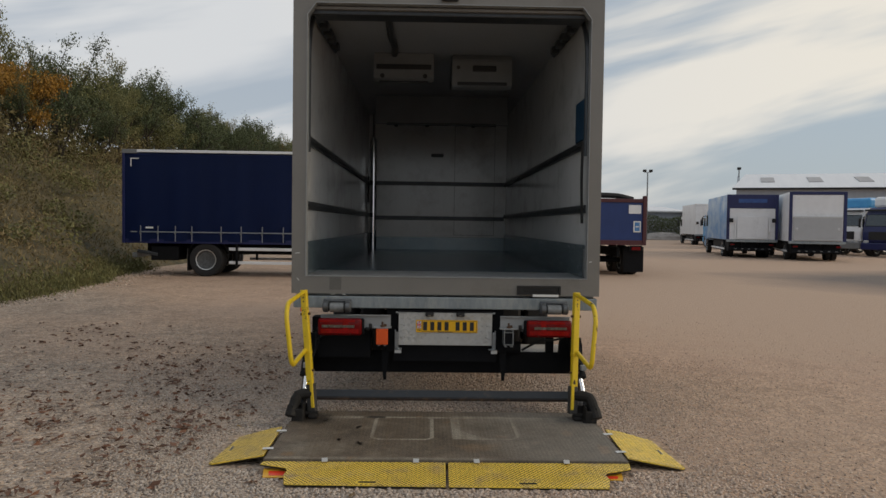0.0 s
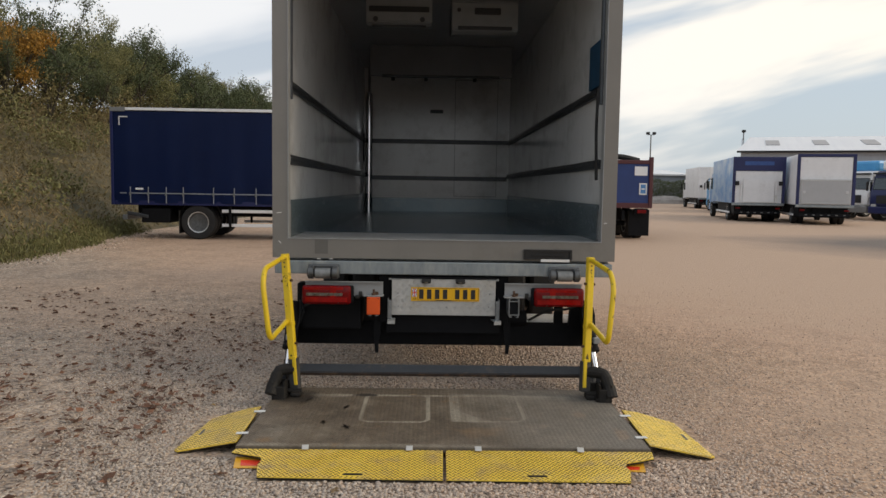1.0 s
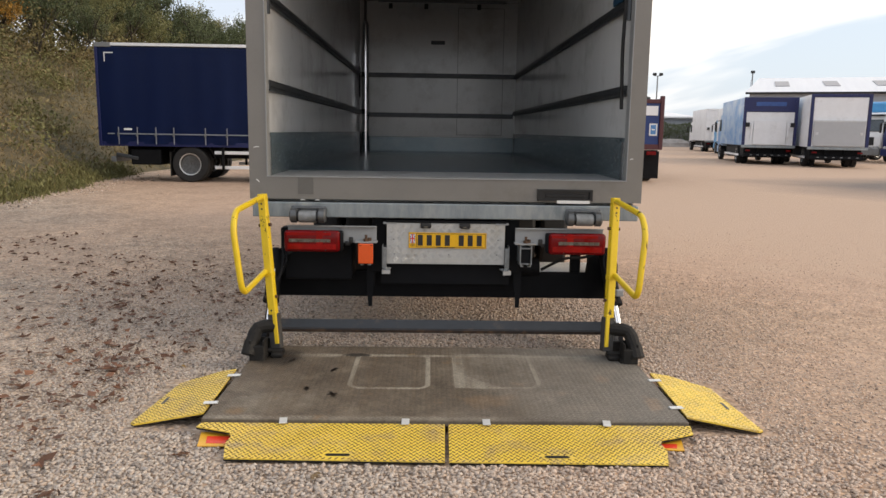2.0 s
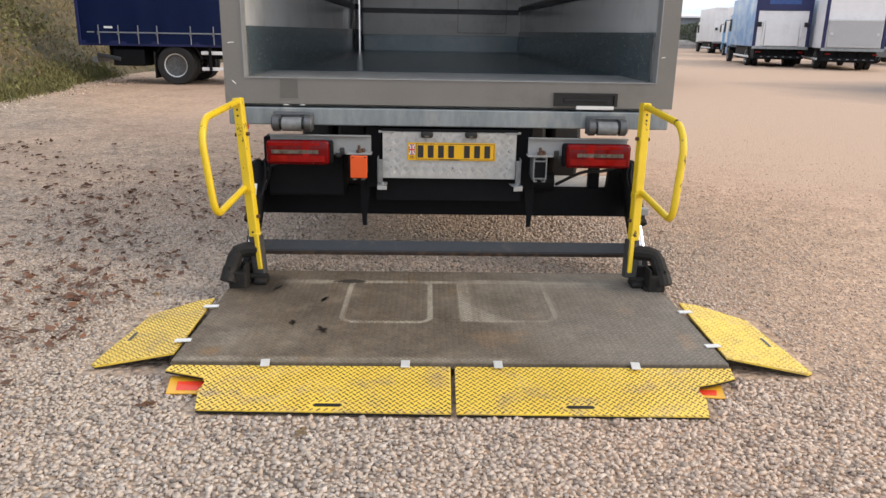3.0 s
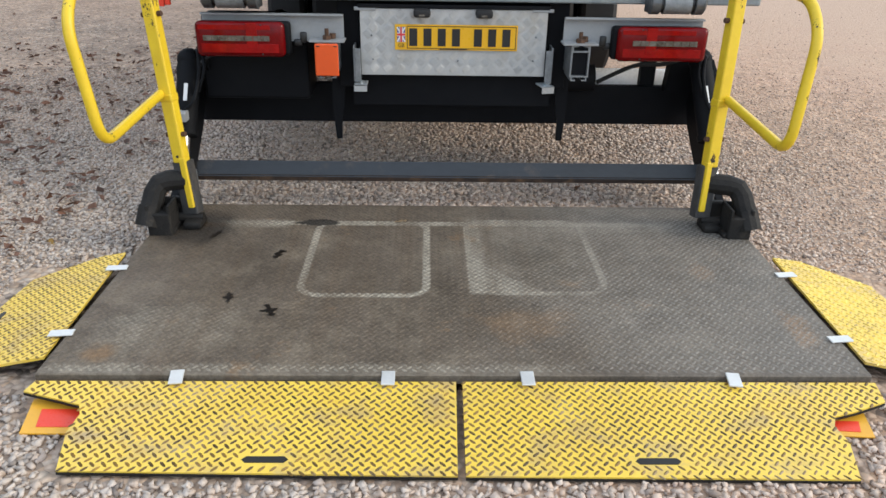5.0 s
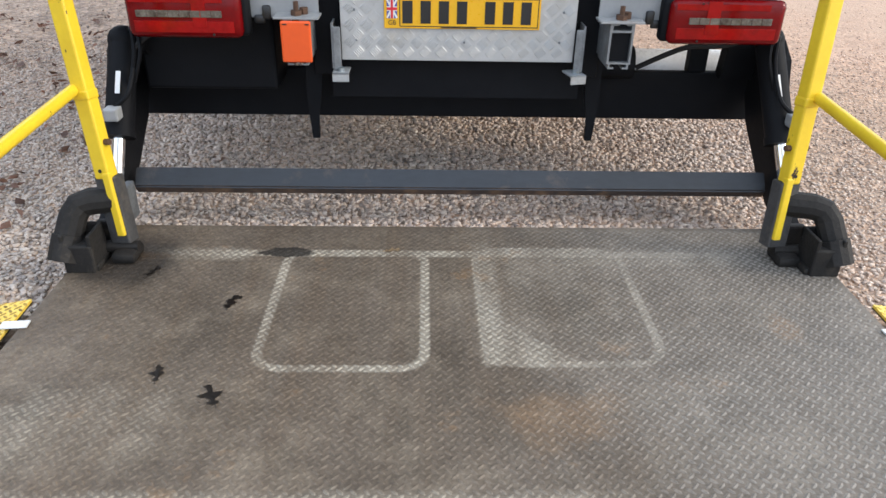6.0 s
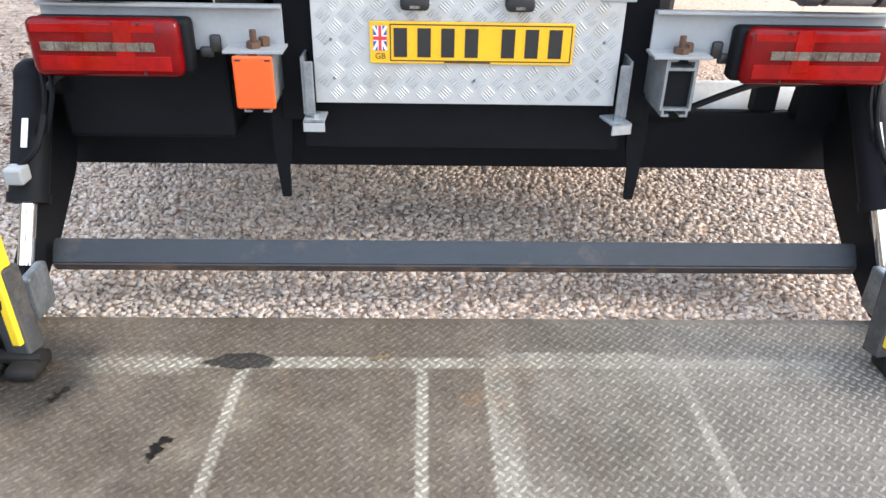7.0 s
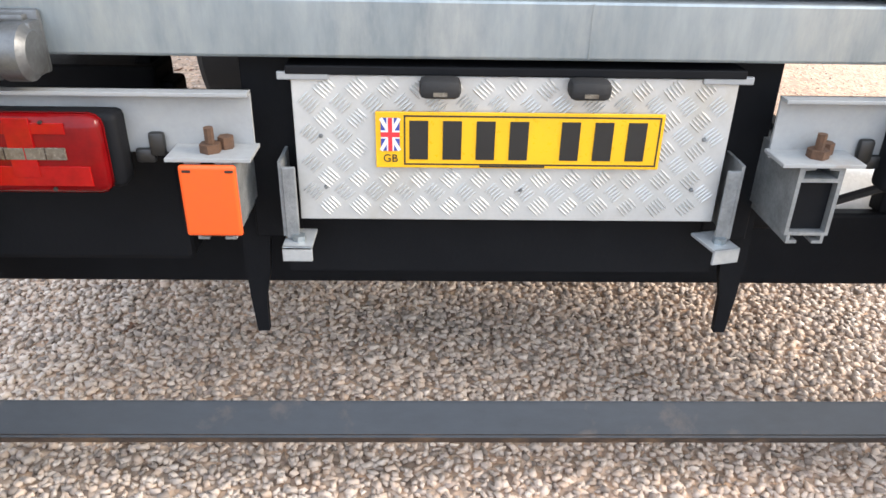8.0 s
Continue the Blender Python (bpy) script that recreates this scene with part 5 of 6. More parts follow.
    add_box(bm, (cx - hw, -0.608, ZP + 0.086), (cx - hw + 0.012, -0.502, ZP + 0.122), 0.003)
    add_box(bm, (cx + hw - 0.012, -0.608, ZP + 0.086), (cx + hw, -0.502, ZP + 0.122), 0.003)
    add_box(bm, (cx - hw, -0.514, ZP + 0.086), (cx + hw, -0.502, ZP + 0.122), 0.003)
    part("pivot_block", bm, M_ELBOW, pv, "dusty dark iron block with an open pocket")
    path = rounded([(s * (1.045 + o), -0.475, 0.258), (s * (1.160 + o), -0.505, 0.256), (s * (1.188 + o), -0.575, 0.140)], 0.040, 2)
    bm = bmesh.new()
    add_tube(bm, path, 0.041, 12)
    part("pivot_elbow", bm, M_ELBOW, pv, "thick bent iron elbow")
    part("pivot_cap", cyl((s * (1.180 + o), -0.557, 0.172), (s * (1.194 + o), -0.594, 0.104), 0.047, segs=12), M_GREASE, pv, "black rubber end cap")
    x0, x1 = sorted((s * (1.055 + o), s * (1.135 + o)))
    part("pivot_web", box((x0, -0.475, ZP), (x1, -0.445, ZP + 0.105), 0.008), M_GREASE, pv)
    part("pivot_pin", cyl((s * 1.00, -0.50, 0.105), (s * 1.11, -0.50, 0.105), 0.019, segs=10), M_GREASE, pv, smooth=True)
    # lift arm plates and tilt cylinder
    arm = [(0.30, 0.60), (0.10, 0.63), (0.02, 0.58), (-0.03, 0.46), (-0.10, 0.28), (-0.24, 0.17), (-0.42, 0.08), (-0.40, 0.05), (-0.24, 0.055), (-0.02, 0.16), (0.18, 0.30), (0.30, 0.46)]
    part("lift_arm", sheet(arm, (), 0.032, lambda c: Vector((s * ((1.150 if s < 0 else 1.122) + 0.02 * (c.y - 0.08) / 0.5 - c.z), c.x, c.y))), M_BLACK, lift, "black steel lift arm plate")
    bm = bmesh.new()
    a, b = (Vector((-1.150, 0.05, 0.610)), Vector((-1.155, -0.112, 0.345))) if s < 0 else (Vector((1.098, 0.06, 0.635)), Vector((1.130, -0.112, 0.345)))
    add_cyl(bm, a, b, 0.048, segs=18)
    add_cyl(bm, b, b + (b - a).normalized() * 0.025, 0.053, segs=18)
    bmesh.ops.create_uvsphere(bm, u_segments=14, v_segments=8, radius=0.052, matrix=Matrix.Translation(a))
    cy = part("tilt_cylinder", bm, M_BLACK, lift, "black hydraulic cylinder", smooth=True)
    e = b + (b - a).normalized() * 0.19
    part("rod", cyl(b, e, 0.021, segs=14), M_CHROME, cy, "chromed piston rod", smooth=True)
    part("port_block", box((s * 1.150 - 0.024, -0.175, 0.395), (s * 1.150 + 0.024, -0.125, 0.438), 0.006), M_BRACKET, cy, "pale valve block")
    q = a + (b - a) * 0.47 + Vector((s * -0.008, -0.050, 0.016))
    part("cylinder_label", box((-0.008, -0.0015, -0.038), (0.008, 0.0015, 0.038), m=Matrix.Translation(q) @ (b - a).to_track_quat("-Z", "Y").to_matrix().to_4x4()), M_WHITEP, cy)
    part("hose", tube([(s * 1.10, 0.03, 0.67), (s * 1.085, -0.055, 0.56), (s * 1.10, -0.12, 0.47), (s * 1.15, -0.135, 0.43)], 0.008, 0.06, 7), M_BLACK, cy, smooth=True)
    for k in range(2):
        part("hose", tube([(s * (1.13 - 0.015 * k), 0.05, 0.64), (s * (1.09 - 0.02 * k), -0.02, 0.675 - 0.02 * k), (s * (1.075 - 0.02 * k), -0.06, 0.60), (s * (1.10 - 0.01 * k), -0.07, 0.50)], 0.0065, 0.05, 6), M_BLACK, cy, smooth=True)
    bm = bmesh.new()
    add_cyl(bm, (s * (1.190 if s < 0 else 1.150), 0.06, 0.605), (s * 1.07, 0.06, 0.605), 0.040, segs=14)
    part("arm_pin", bm, M_BLACK, lift, smooth=True)
    part("knee_plate", box((s * 1.10 - 0.014, -0.335, 0.09), (s * 1.10 + 0.014, -0.235, 0.215), 0.008), M_STEEL, lift, "grey steel knee plate")


# ---- parked vehicles round the yard ----
M_NAVY = material("navy_curtain", (0.005, 0.016, 0.078), (0.006, 0.020, 0.096), spec=0.3, rough=0.42, scale=0.9, fine=30, bump=0.12, depth=0.01, stretch=(1, 1, 0.4))
M_STRAP = material("dull_grey_webbing", (0.25, 0.27, 0.31), (0.17, 0.19, 0.23), rough=0.6, scale=8, fine=60, bump=0.1)
M_NAVYP = material("navy_paint", (0.007, 0.012, 0.072), (0.009, 0.015, 0.090), rough=0.35, scale=2, fine=40, bump=0.05)
M_BLUE = material("mid_blue_paint", (0.03, 0.16, 0.42), (0.16, 0.34, 0.55), rough=0.35, scale=0.8, fine=30, bump=0.04)
M_CYAN = material("sky_blue_paint", (0.06, 0.30, 0.62), (0.10, 0.40, 0.70), rough=0.35, scale=0.8, fine=30, bump=0.04)
M_WHITE = material("white_vehicle_paint", (0.82, 0.83, 0.84), (0.72, 0.73, 0.74), rough=0.38, scale=1.2, fine=40, bump=0.04, dirt=(0.48, 0.46, 0.43), dirt_scale=1.5, dirt_range=(0.55, 0.85))
M_SHUTTER = material("pale_shutter", (0.80, 0.81, 0.82), (0.72, 0.73, 0.74), rough=0.4, scale=2, fine=50, bump=0.05, dirt=(0.50, 0.50, 0.50), dirt_scale=1.2, dirt_range=(0.5, 0.9))
M_PLATF = material("grey_platform_alloy", (0.44, 0.45, 0.46), (0.40, 0.41, 0.42), rough=0.45, metal=0.2, scale=2, fine=40, bump=0.05)
M_MAROON = material("maroon_frame_paint", (0.085, 0.018, 0.022), (0.06, 0.014, 0.018), rough=0.5, scale=3, fine=50, bump=0.1)
M_TIPBLUE = material("blue_tipper_paint", (0.010, 0.036, 0.16), (0.007, 0.027, 0.12), rough=0.45, scale=2, fine=40, bump=0.1)
M_GLASS = material("dark_cab_glass", (0.02, 0.028, 0.03), (0.03, 0.04, 0.04), rough=0.06, scale=3, fine=30, bump=0, rvar=0.02, spec=0.9)
M_SHEDWALL = material("grey_cladding", (0.34, 0.37, 0.41), (0.30, 0.33, 0.37), rough=0.5, scale=0.4, fine=8, bump=0.2, depth=0.03, stretch=(6, 1, 0.1))
M_SHEDROOF = material("pale_roof_sheet", (0.76, 0.77, 0.79), (0.69, 0.70, 0.73), rough=0.45, scale=0.3, fine=8, bump=0.2, depth=0.03, stretch=(6, 0.2, 1))
M_PALEBLUE = material("patched_sky_blue_side", (0.05, 0.24, 0.55), (0.45, 0.56, 0.66), rough=0.35, scale=0.7, fine=3, bump=0.03, contrast=(0.42, 0.62), stretch=(1, 1, 1.6))
M_BANDB = material("dull_blue_lettering", (0.02, 0.06, 0.22), (0.03, 0.09, 0.28), rough=0.4, scale=4, fine=20, bump=0)
M_HEAP = material("pale_rubble", (0.36, 0.33, 0.30), (0.22, 0.20, 0.185), rough=0.9, scale=1.5, fine=9, bump=0.6, depth=0.05)
M_SKYLIGHT = material("grey_rooflight", (0.33, 0.32, 0.33), (0.27, 0.26, 0.27), rough=0.4, scale=2, fine=20, bump=0.1)


def chassis(parent, x0, x1, wheels_at, width=2.45, r=0.48):
    """Dark frame along x with an axle and wheels at each place named; the vehicle drives towards +x."""
    for s in (-1, 1):
        part("chassis_rail", box((x0, s * 0.42 - 0.05, 0.62), (x1, s * 0.42 + 0.05, 0.92), 0.01), M_BLACK, parent)
    for wx, dual in wheels_at:
        part("axle", cyl((wx, -width / 2 + 0.1, r), (wx, width / 2 - 0.1, r), 0.08, segs=10), M_BLACK, parent)
        for s in (-1, 1):
            for k in ((0, 0.3) if dual else (0,)):
                t = wheel(parent, 0, 0, r, 0.27)
                t.matrix_basis = pose(wx, s * (width / 2 - 0.14 - k), 0, 0, 0, 90 * s)


def cab(parent, x, paint, deflector=None, height=2.75, width=2.42, label=""):
    """A lorry cab whose nose points to +x, with screen, side windows, grille, lamps, mirrors and bumper."""
    prof = [(x - 1.75, 0.85), (x - 0.05, 0.85), (x + 0.0, 1.30), (x - 0.06, 1.62), (x - 0.30, height - 0.22), (x - 0.55, height), (x - 1.75, height + 0.05)]
    h = width / 2
    bm = bmesh.new()
    sides = [[bm.verts.new((a, s * (h - (0.06 if b > 1.6 else 0)), b)) for a, b in prof] for s in (-1, 1)]
    n = len(prof)
    for i in range(n):
        bm.faces.new((sides[0][i], sides[0][(i + 1) % n], sides[1][(i + 1) % n], sides[1][i]))
    bm.faces.new(sides[0][::-1])
    bm.faces.new(sides[1])
    bmesh.ops.bevel(bm, geom=bm.edges[:], offset=0.06, segments=3, affect="EDGES")
    body = part("cab", bm, paint, parent, label or "painted lorry cab", smooth=True)
    slope = math.degrees(math.atan2(0.24, height - 0.22 - 1.62))
    m = pose(x - 0.18, 0, (1.62 + height - 0.22) / 2, 0, -slope, 0)
    part("windscreen", box((-0.006, -h + 0.15, -0.36), (0.012, h - 0.15, 0.36), 0.03, m=m), M_GLASS, body)
    for s in (-1, 1):
        part("side_window", box((x - 1.25, s * (h - 0.035) - 0.012, 1.72), (x - 0.45, s * (h - 0.035) + 0.012, height - 0.32), 0.008), M_GLASS, body)
        part("headlamp", box((x - 0.03, s * 0.88 - 0.17, 0.80), (x + 0.02, s * 0.88 + 0.17, 0.98), 0.02), M_ALU, body)
        mi = part("mirror", box((x - 0.06, s * (h + 0.16) - 0.05, 1.75), (x + 0.06, s * (h + 0.16) + 0.05, 2.30), 0.03), M_RUBBER, body)
        part("mirror_arm", tube([(x - 0.15, s * (h - 0.1), 2.38), (x - 0.02, s * (h + 0.16), 2.34)], 0.02), M_RUBBER, mi)
    part("grille", box((x - 0.02, -0.72, 1.02), (x + 0.012, 0.72, 1.50), 0.01), M_RUBBER, body)
    part("bumper", box((x - 0.35, -h, 0.42), (x + 0.06, h, 0.84), 0.05), paint if paint is not M_WHITE else M_UNIT, body)
    part("sun_visor", box((x - 0.30, -h + 0.1, height - 0.22), (x - 0.08, h - 0.1, height - 0.12), 0.02), M_RUBBER, body)
    if deflector:
        part("roof_deflector", box((x - 1.7, -h + 0.12, height), (x - 0.75, h - 0.12, height + 0.65), 0.16), deflector, body)
    part("steps", box((x - 1.5, -h + 0.02, 0.42), (x - 0.5, h - 0.02, 0.88), 0.03), M_BLACK, body)


# navy curtain-sided lorry, broadside on
cs = thing("curtainsider_lorry", "navy blue curtain-sided lorry parked beside the bank", "lorry", at=(-8.86, 16.3, 0))
CL, CW = 8.4, 2.5
part("load_bed", box((0, -CW / 2, 0.94), (CL, CW / 2, 1.06), 0.01), M_NAVYP, cs)
part("headboard", box((CL - 0.06, -CW / 2, 1.06), (CL, CW / 2, 3.55), 0.01), M_NAVYP, cs)
part("rear_doors", box((0, -CW / 2 + 0.03, 1.06), (0.06, CW / 2 - 0.03, 3.50), 0.01), M_NAVYP, cs)
part("roof_sheet", box((0, -CW / 2 + 0.02, 3.53), (CL, CW / 2 - 0.02, 3.585), 0.01), M_WHITE, cs, "white translucent roof sheet")
for s in (-1, 1):
    part("roof_rail", box((0, s * CW / 2 - 0.025, 3.525), (CL, s * CW / 2 + 0.025, 3.60), 0.008), M_WHITE, cs, "pale aluminium roof rail")
    part("roof_corner", box((-0.02, s * CW / 2 - 0.035, 3.49), (0.40, s * CW / 2 + 0.035, 3.605), 0.008), M_UNIT, cs)
    bm = bmesh.new()
    cols = 84
    rows_ = [1.00, 1.04, 1.12, 1.35, 1.9, 2.6, 3.2, 3.50]
    rng = np.random.default_rng(8)
    ph = rng.uniform(0, 6.28, 6)
    grid = []
    for z in rows_:
        line = []
        for i in range(cols + 1):
            u = 0.05 + (CL - 0.1) * i / cols
            k = math.exp(-(z - 1.0) / 0.7)
            w = 0.006 * math.sin(u * 5.1 + ph[0]) + 0.004 * math.sin(u * 11 + ph[1]) + k * 0.012 * math.sin(u * 6.4 + ph[2]) - 0.01 * math.sin((z - 1) * 1.25)
            line.append(bm.verts.new((u, s * (CW / 2 + 0.006) + w, z)))
        grid.append(line)
    for a, b in zip(grid, grid[1:]):
        for i in range(cols):
            bm.faces.new((a[i], a[i + 1], b[i + 1], b[i]))
    ex = bmesh.ops.solidify(bm, geom=bm.faces[:], thickness=0.004)
    cur = part("side_curtain", bm, M_NAVY, cs, "navy blue tarpaulin side curtain", smooth=True)
    part("curtain_pole", box((-0.02, s * CW / 2 - 0.03, 0.94), (0.05, s * CW / 2 + 0.03, 3.52), 0.01), M_NAVYP, cs)
    for u in (0.51, 1.00, 1.49, 1.96, 2.79, 3.36, 3.96, 4.56, 5.16, 5.76, 6.36, 6.96, 7.56, 8.11):
        st = part("strap", box((u - 0.012, s * (CW / 2 + 0.03) - 0.005, 0.99), (u + 0.012, s * (CW / 2 + 0.03) + 0.005, 1.44), 0.002), M_STRAP, cs, "grey webbing strap")
        part("buckle", box((u - 0.03, s * (CW / 2 + 0.04) - 0.008, 1.20), (u + 0.02, s * (CW / 2 + 0.04) + 0.008, 1.29), 0.004), M_STEEL, st)
    part("reflective_tape", box((0.22, s * (CW / 2 + 0.022) - 0.003, 1.250), (CL - 0.2, s * (CW / 2 + 0.022) + 0.003, 1.280)), M_STRAP, cs, "pale reflective tape line")
    bm = bmesh.new()
    add_box(bm, (0.22, s * (CW / 2 + 0.024) - 0.003, 3.335), (0.46, s * (CW / 2 + 0.024) + 0.003, 3.36))
    add_box(bm, (0.22, s * (CW / 2 + 0.024) - 0.003, 3.12), (0.245, s * (CW / 2 + 0.024) + 0.003, 3.334))
    part("corner_tape", bm, M_SHUTTER, cs, "pale corner mark")
    part("corner_tape", box((0.65, s * (CW / 2 + 0.024) - 0.003, 1.36), (0.86, s * (CW / 2 + 0.024) + 0.003, 1.41)), M_SHUTTER, cs)
    for z in (0.365, 0.755):
        part("side_guard", box((3.01, s * CW / 2 - 0.02, z), (6.4, s * CW / 2 + 0.012, z + 0.085), 0.008), M_WHITE, cs, "white aluminium side guard")
    for u in (3.25, 5.1):
        part("guard_post", box((u - 0.03, s * CW / 2 - 0.10, 0.37), (u + 0.03, s * CW / 2 - 0.04, 0.95)), M_BLACK, cs)
    part("mudflap", box((1.81, s * 0.95 - 0.28, 0.16), (1.825, s * 0.95 + 0.28, 0.80)), M_RUBBER, cs)
    part("mudguard", tube([(1.73, s * 0.95, 0.62), (1.91, s * 0.95, 0.98), (2.32, s * 0.95, 1.06), (2.77, s * 0.95, 0.98), (2.95, s * 0.95, 0.62)], 0.02, 0.25, 6), M_RUBBER, cs)
chassis(cs, 0.4, CL + 1.9, ((2.34, True), (7.9, False)))
part("underrun", box((0.20, -1.1, 0.52), (0.34, 1.1, 0.66), 0.02), M_STEEL, cs, "folded steel underrun bar")
part("underrun_arm", box((0.25, -1.16, 0.60), (0.85, -1.08, 0.70), 0.02, m=pose(0, 0, 0.12, 0, 10, 0)), M_RAILIN, cs)
part("tool_locker", box((0.75, -1.15, 0.45), (1.55, -0.4, 0.86), 0.03), M_BLACK, cs)
cab(cs, CL + 2.0, M_WHITE, M_WHITE)
# fuel tank
part("fuel_tank", box((6.4, -1.15, 0.42), (7.2, -0.5, 0.95), 0.08), M_BLACK, cs)

# blue tipper with a maroon frame, seen from the rear
tp = thing("tipper_lorry", "blue steel tipper body with maroon frame seen from the rear", "lorry", at=(5.62, 17.6, 0), yaw=90)
part("tipper_floor", box((0.06, -1.22, 1.06), (6.0, 1.22, 1.16), 0.01), M_MAROON, tp)
for s in (-1, 1):
    part("tipper_side", box((0.06, s * 1.22 - 0.03, 1.16), (6.0, s * 1.22 + 0.03, 2.44), 0.01), M_TIPBLUE, tp)
    part("top_rail", box((0.0, s * 1.22 - 0.06, 2.42), (6.0, s * 1.22 + 0.06, 2.52), 0.015), M_MAROON, tp)
    part("rear_post", box((-0.08, s * 1.22 - 0.06, 1.0), (0.06, s * 1.22 + 0.06, 2.60), 0.015), M_MAROON, tp, "maroon corner post")
    tl = part("tail_lamp", box((-0.10, s * 0.95 - 0.14, 0.84), (-0.04, s * 0.95 + 0.14, 0.95), 0.01), M_LENS, tp, "red tail lamp")
    part("lamp_board", box((-0.04, s * 0.95 - 0.20, 0.80), (0.0, s * 0.95 + 0.20, 0.99)), M_BLACK, tp)
    part("mudflap", box((0.18, s * 0.95 - 0.32, 0.12), (0.20, s * 0.95 + 0.32, 0.95)), M_BLACK, tp)
tg = part("tailgate", box((-0.03, -1.16, 1.12), (0.02, 1.16, 2.40), 0.01), M_TIPBLUE, tp, "blue tailgate")
part("gate_rail", box((-0.06, -1.18, 2.38), (0.04, 1.18, 2.50), 0.015), M_MAROON, tp)
part("gate_rail", box((-0.06, -1.18, 1.0), (0.04, 1.18, 1.16), 0.015), M_MAROON, tp)
part("sign_panel", box((-0.045, -1.10, 2.02), (-0.034, -0.70, 2.30)), M_SHUTTER, tg, "pale sign panel")
sg = part("sign_square", box((-0.045, -1.10, 1.42), (-0.034, -0.86, 1.78)), M_WHITEP, tg, "white framed blue square sign")
part("sign_blue", box((-0.050, -1.06, 1.46), (-0.045, -0.90, 1.74)), M_BLUE, sg)
part("sign_bar", box((-0.054, -1.03, 1.58), (-0.050, -0.93, 1.62)), M_WHITEP, sg)
part("load_sheet", tube([(0.6, -1.0, 2.50), (0.6, -0.5, 2.62), (0.6, 0.6, 2.64), (0.6, 1.0, 2.5)], 0.09, 0.2, 8), M_RUBBER, tp, "rolled dark load sheet")
chassis(tp, 0.1, 8.2, ((0.95, True), (2.3, True), (7.0, False)))
cab(tp, 8.2, M_TIPBLUE)


def box_lorry(name, label, at, yaw, paint_side, paint_frame, length=7.0, top=3.4, rear="shutter", cab_paint=None, band=None, group="box lorries by the shed"):
    """A rigid box lorry, driving towards its own +x, its rear at x = 0."""
    e = thing(name, label, "lorry", group=group, at=at, yaw=yaw)
    h = 1.27
    for s in (-1, 1):
        part("box_side", box((0.05, s * h - 0.03, 0.98), (length, s * h + 0.03, top), 0.01), paint_side, e)
        part("side_skirt", box((1.0, s * h - 0.05, 0.42), (length - 1.4, s * h - 0.02, 0.52), 0.01), M_WHITE, e)
        part("rear_post", box((-0.03, s * 1.23 - 0.08, 0.95), (0.06, s * 1.23 + 0.07, top + 0.02), 0.015), paint_frame, e)
        part("tail_lamp", box((-0.05, s * 0.98 - 0.11, 0.69), (0.0, s * 0.98 + 0.11, 0.76), 0.01), M_LENS, e)
    part("box_roof", box((0.05, -h, top - 0.05), (length, h, top), 0.01), M_WHITE, e)
    part("box_front", box((length - 0.05, -h, 0.98), (length, h, top), 0.01), M_WHITE, e)
    part("box_floor", box((0.05, -h, 0.94), (length, h, 1.02)), M_BLACK, e)
    part("rear_header", box((-0.03, -1.16, top - (0.72 if band else 0.13)), (0.06, 1.16, top + 0.02), 0.015), paint_frame, e)
    part("rear_sill", box((-0.04, -1.3, 0.86), (0.06, 1.3, 1.0), 0.015), M_GALV, e)
    if band:
        part("name_bar", box((-0.036, -0.72, top - 0.42), (-0.031, 0.72, top - 0.22)), M_BANDB, e, "blue lettering strip")
    hi = top - (0.73 if band else 0.14)
    part("shutter", box((0.0, -1.15, 1.0), (0.03, 1.15, hi), 0.006), M_SHUTTER if rear == "shutter" else M_WHITE, e, "pale roller shutter")
    if rear == "lift":
        lf = part("folded_platform", box((-0.10, -1.10, 1.02), (-0.045, 1.10, 2.20), 0.015), M_PLATF, e, "grey folded tail lift platform")
        for i in range(9):
            part("platform_plank", box((-0.104, -1.08, 1.05 + i * 0.124), (-0.099, 1.08, 1.165 + i * 0.124), 0.002), M_PLATF, lf)
        part("platform_edge", box((-0.12, -1.12, 2.17), (-0.04, 1.12, 2.24), 0.01), M_ALU, lf)
        for s in (-1, 1):
            part("latch", box((-0.13, s * 0.95 - 0.06, 1.55), (-0.10, s * 0.95 + 0.06, 1.68), 0.01), M_ALU, lf)
    else:
        lf = part("folded_platform", box((-0.09, -0.78, 1.02), (-0.045, 0.78, 2.25), 0.015), M_SHUTTER, e, "grey folded tail lift platform")
        for s in (-1, 1):
            part("hinge_arm", box((-0.11, s * 0.86 - 0.04, 1.05), (-0.045, s * 0.86 + 0.04, 2.1), 0.01), M_WHITE, lf)
            part("latch", box((-0.11, s * 1.08 - 0.10, 1.92), (-0.045, s * 1.08 + 0.10, 2.14), 0.01), M_RUBBER, lf)
    ub = part("underrun_bar", box((-0.02, -1.15, 0.42), (0.06, 1.15, 0.56), 0.01), M_BLACK, e, "black bar with pale hatching")
    for i in range(6):
        part("hatch_mark", box((-0.025, -0.95 + i * 0.34, 0.48), (-0.02, -0.84 + i * 0.34, 0.515)), M_UNIT, ub)
    part("underbody", box((0.35, -1.12, 0.36), (length - 1.2, 1.12, 0.935), 0.03), M_BLACK, e, "black underbody and storage boxes")
    chassis(e, 0.2, length + 1.9, ((1.9, True), (length + 0.9, False)))
    cab(e, length + 1.95, cab_paint or paint_side, M_WHITE)
    return e


box_lorry("box_lorry", "blue and white box lorry with raised grey tail lift", (17.25, 33.2, 0), 77, M_PALEBLUE, M_NAVYP, band=True)
box_lorry("box_lorry", "white box lorry with navy rear frame and tail lift", (19.2, 30.2, 0), 72, M_WHITE, M_NAVYP, rear="lift", top=3.45)
box_lorry("box_lorry", "plain white box lorry parked far across the yard", (25.4, 60.5, 0), 80, M_WHITE, M_WHITE, top=3.75)
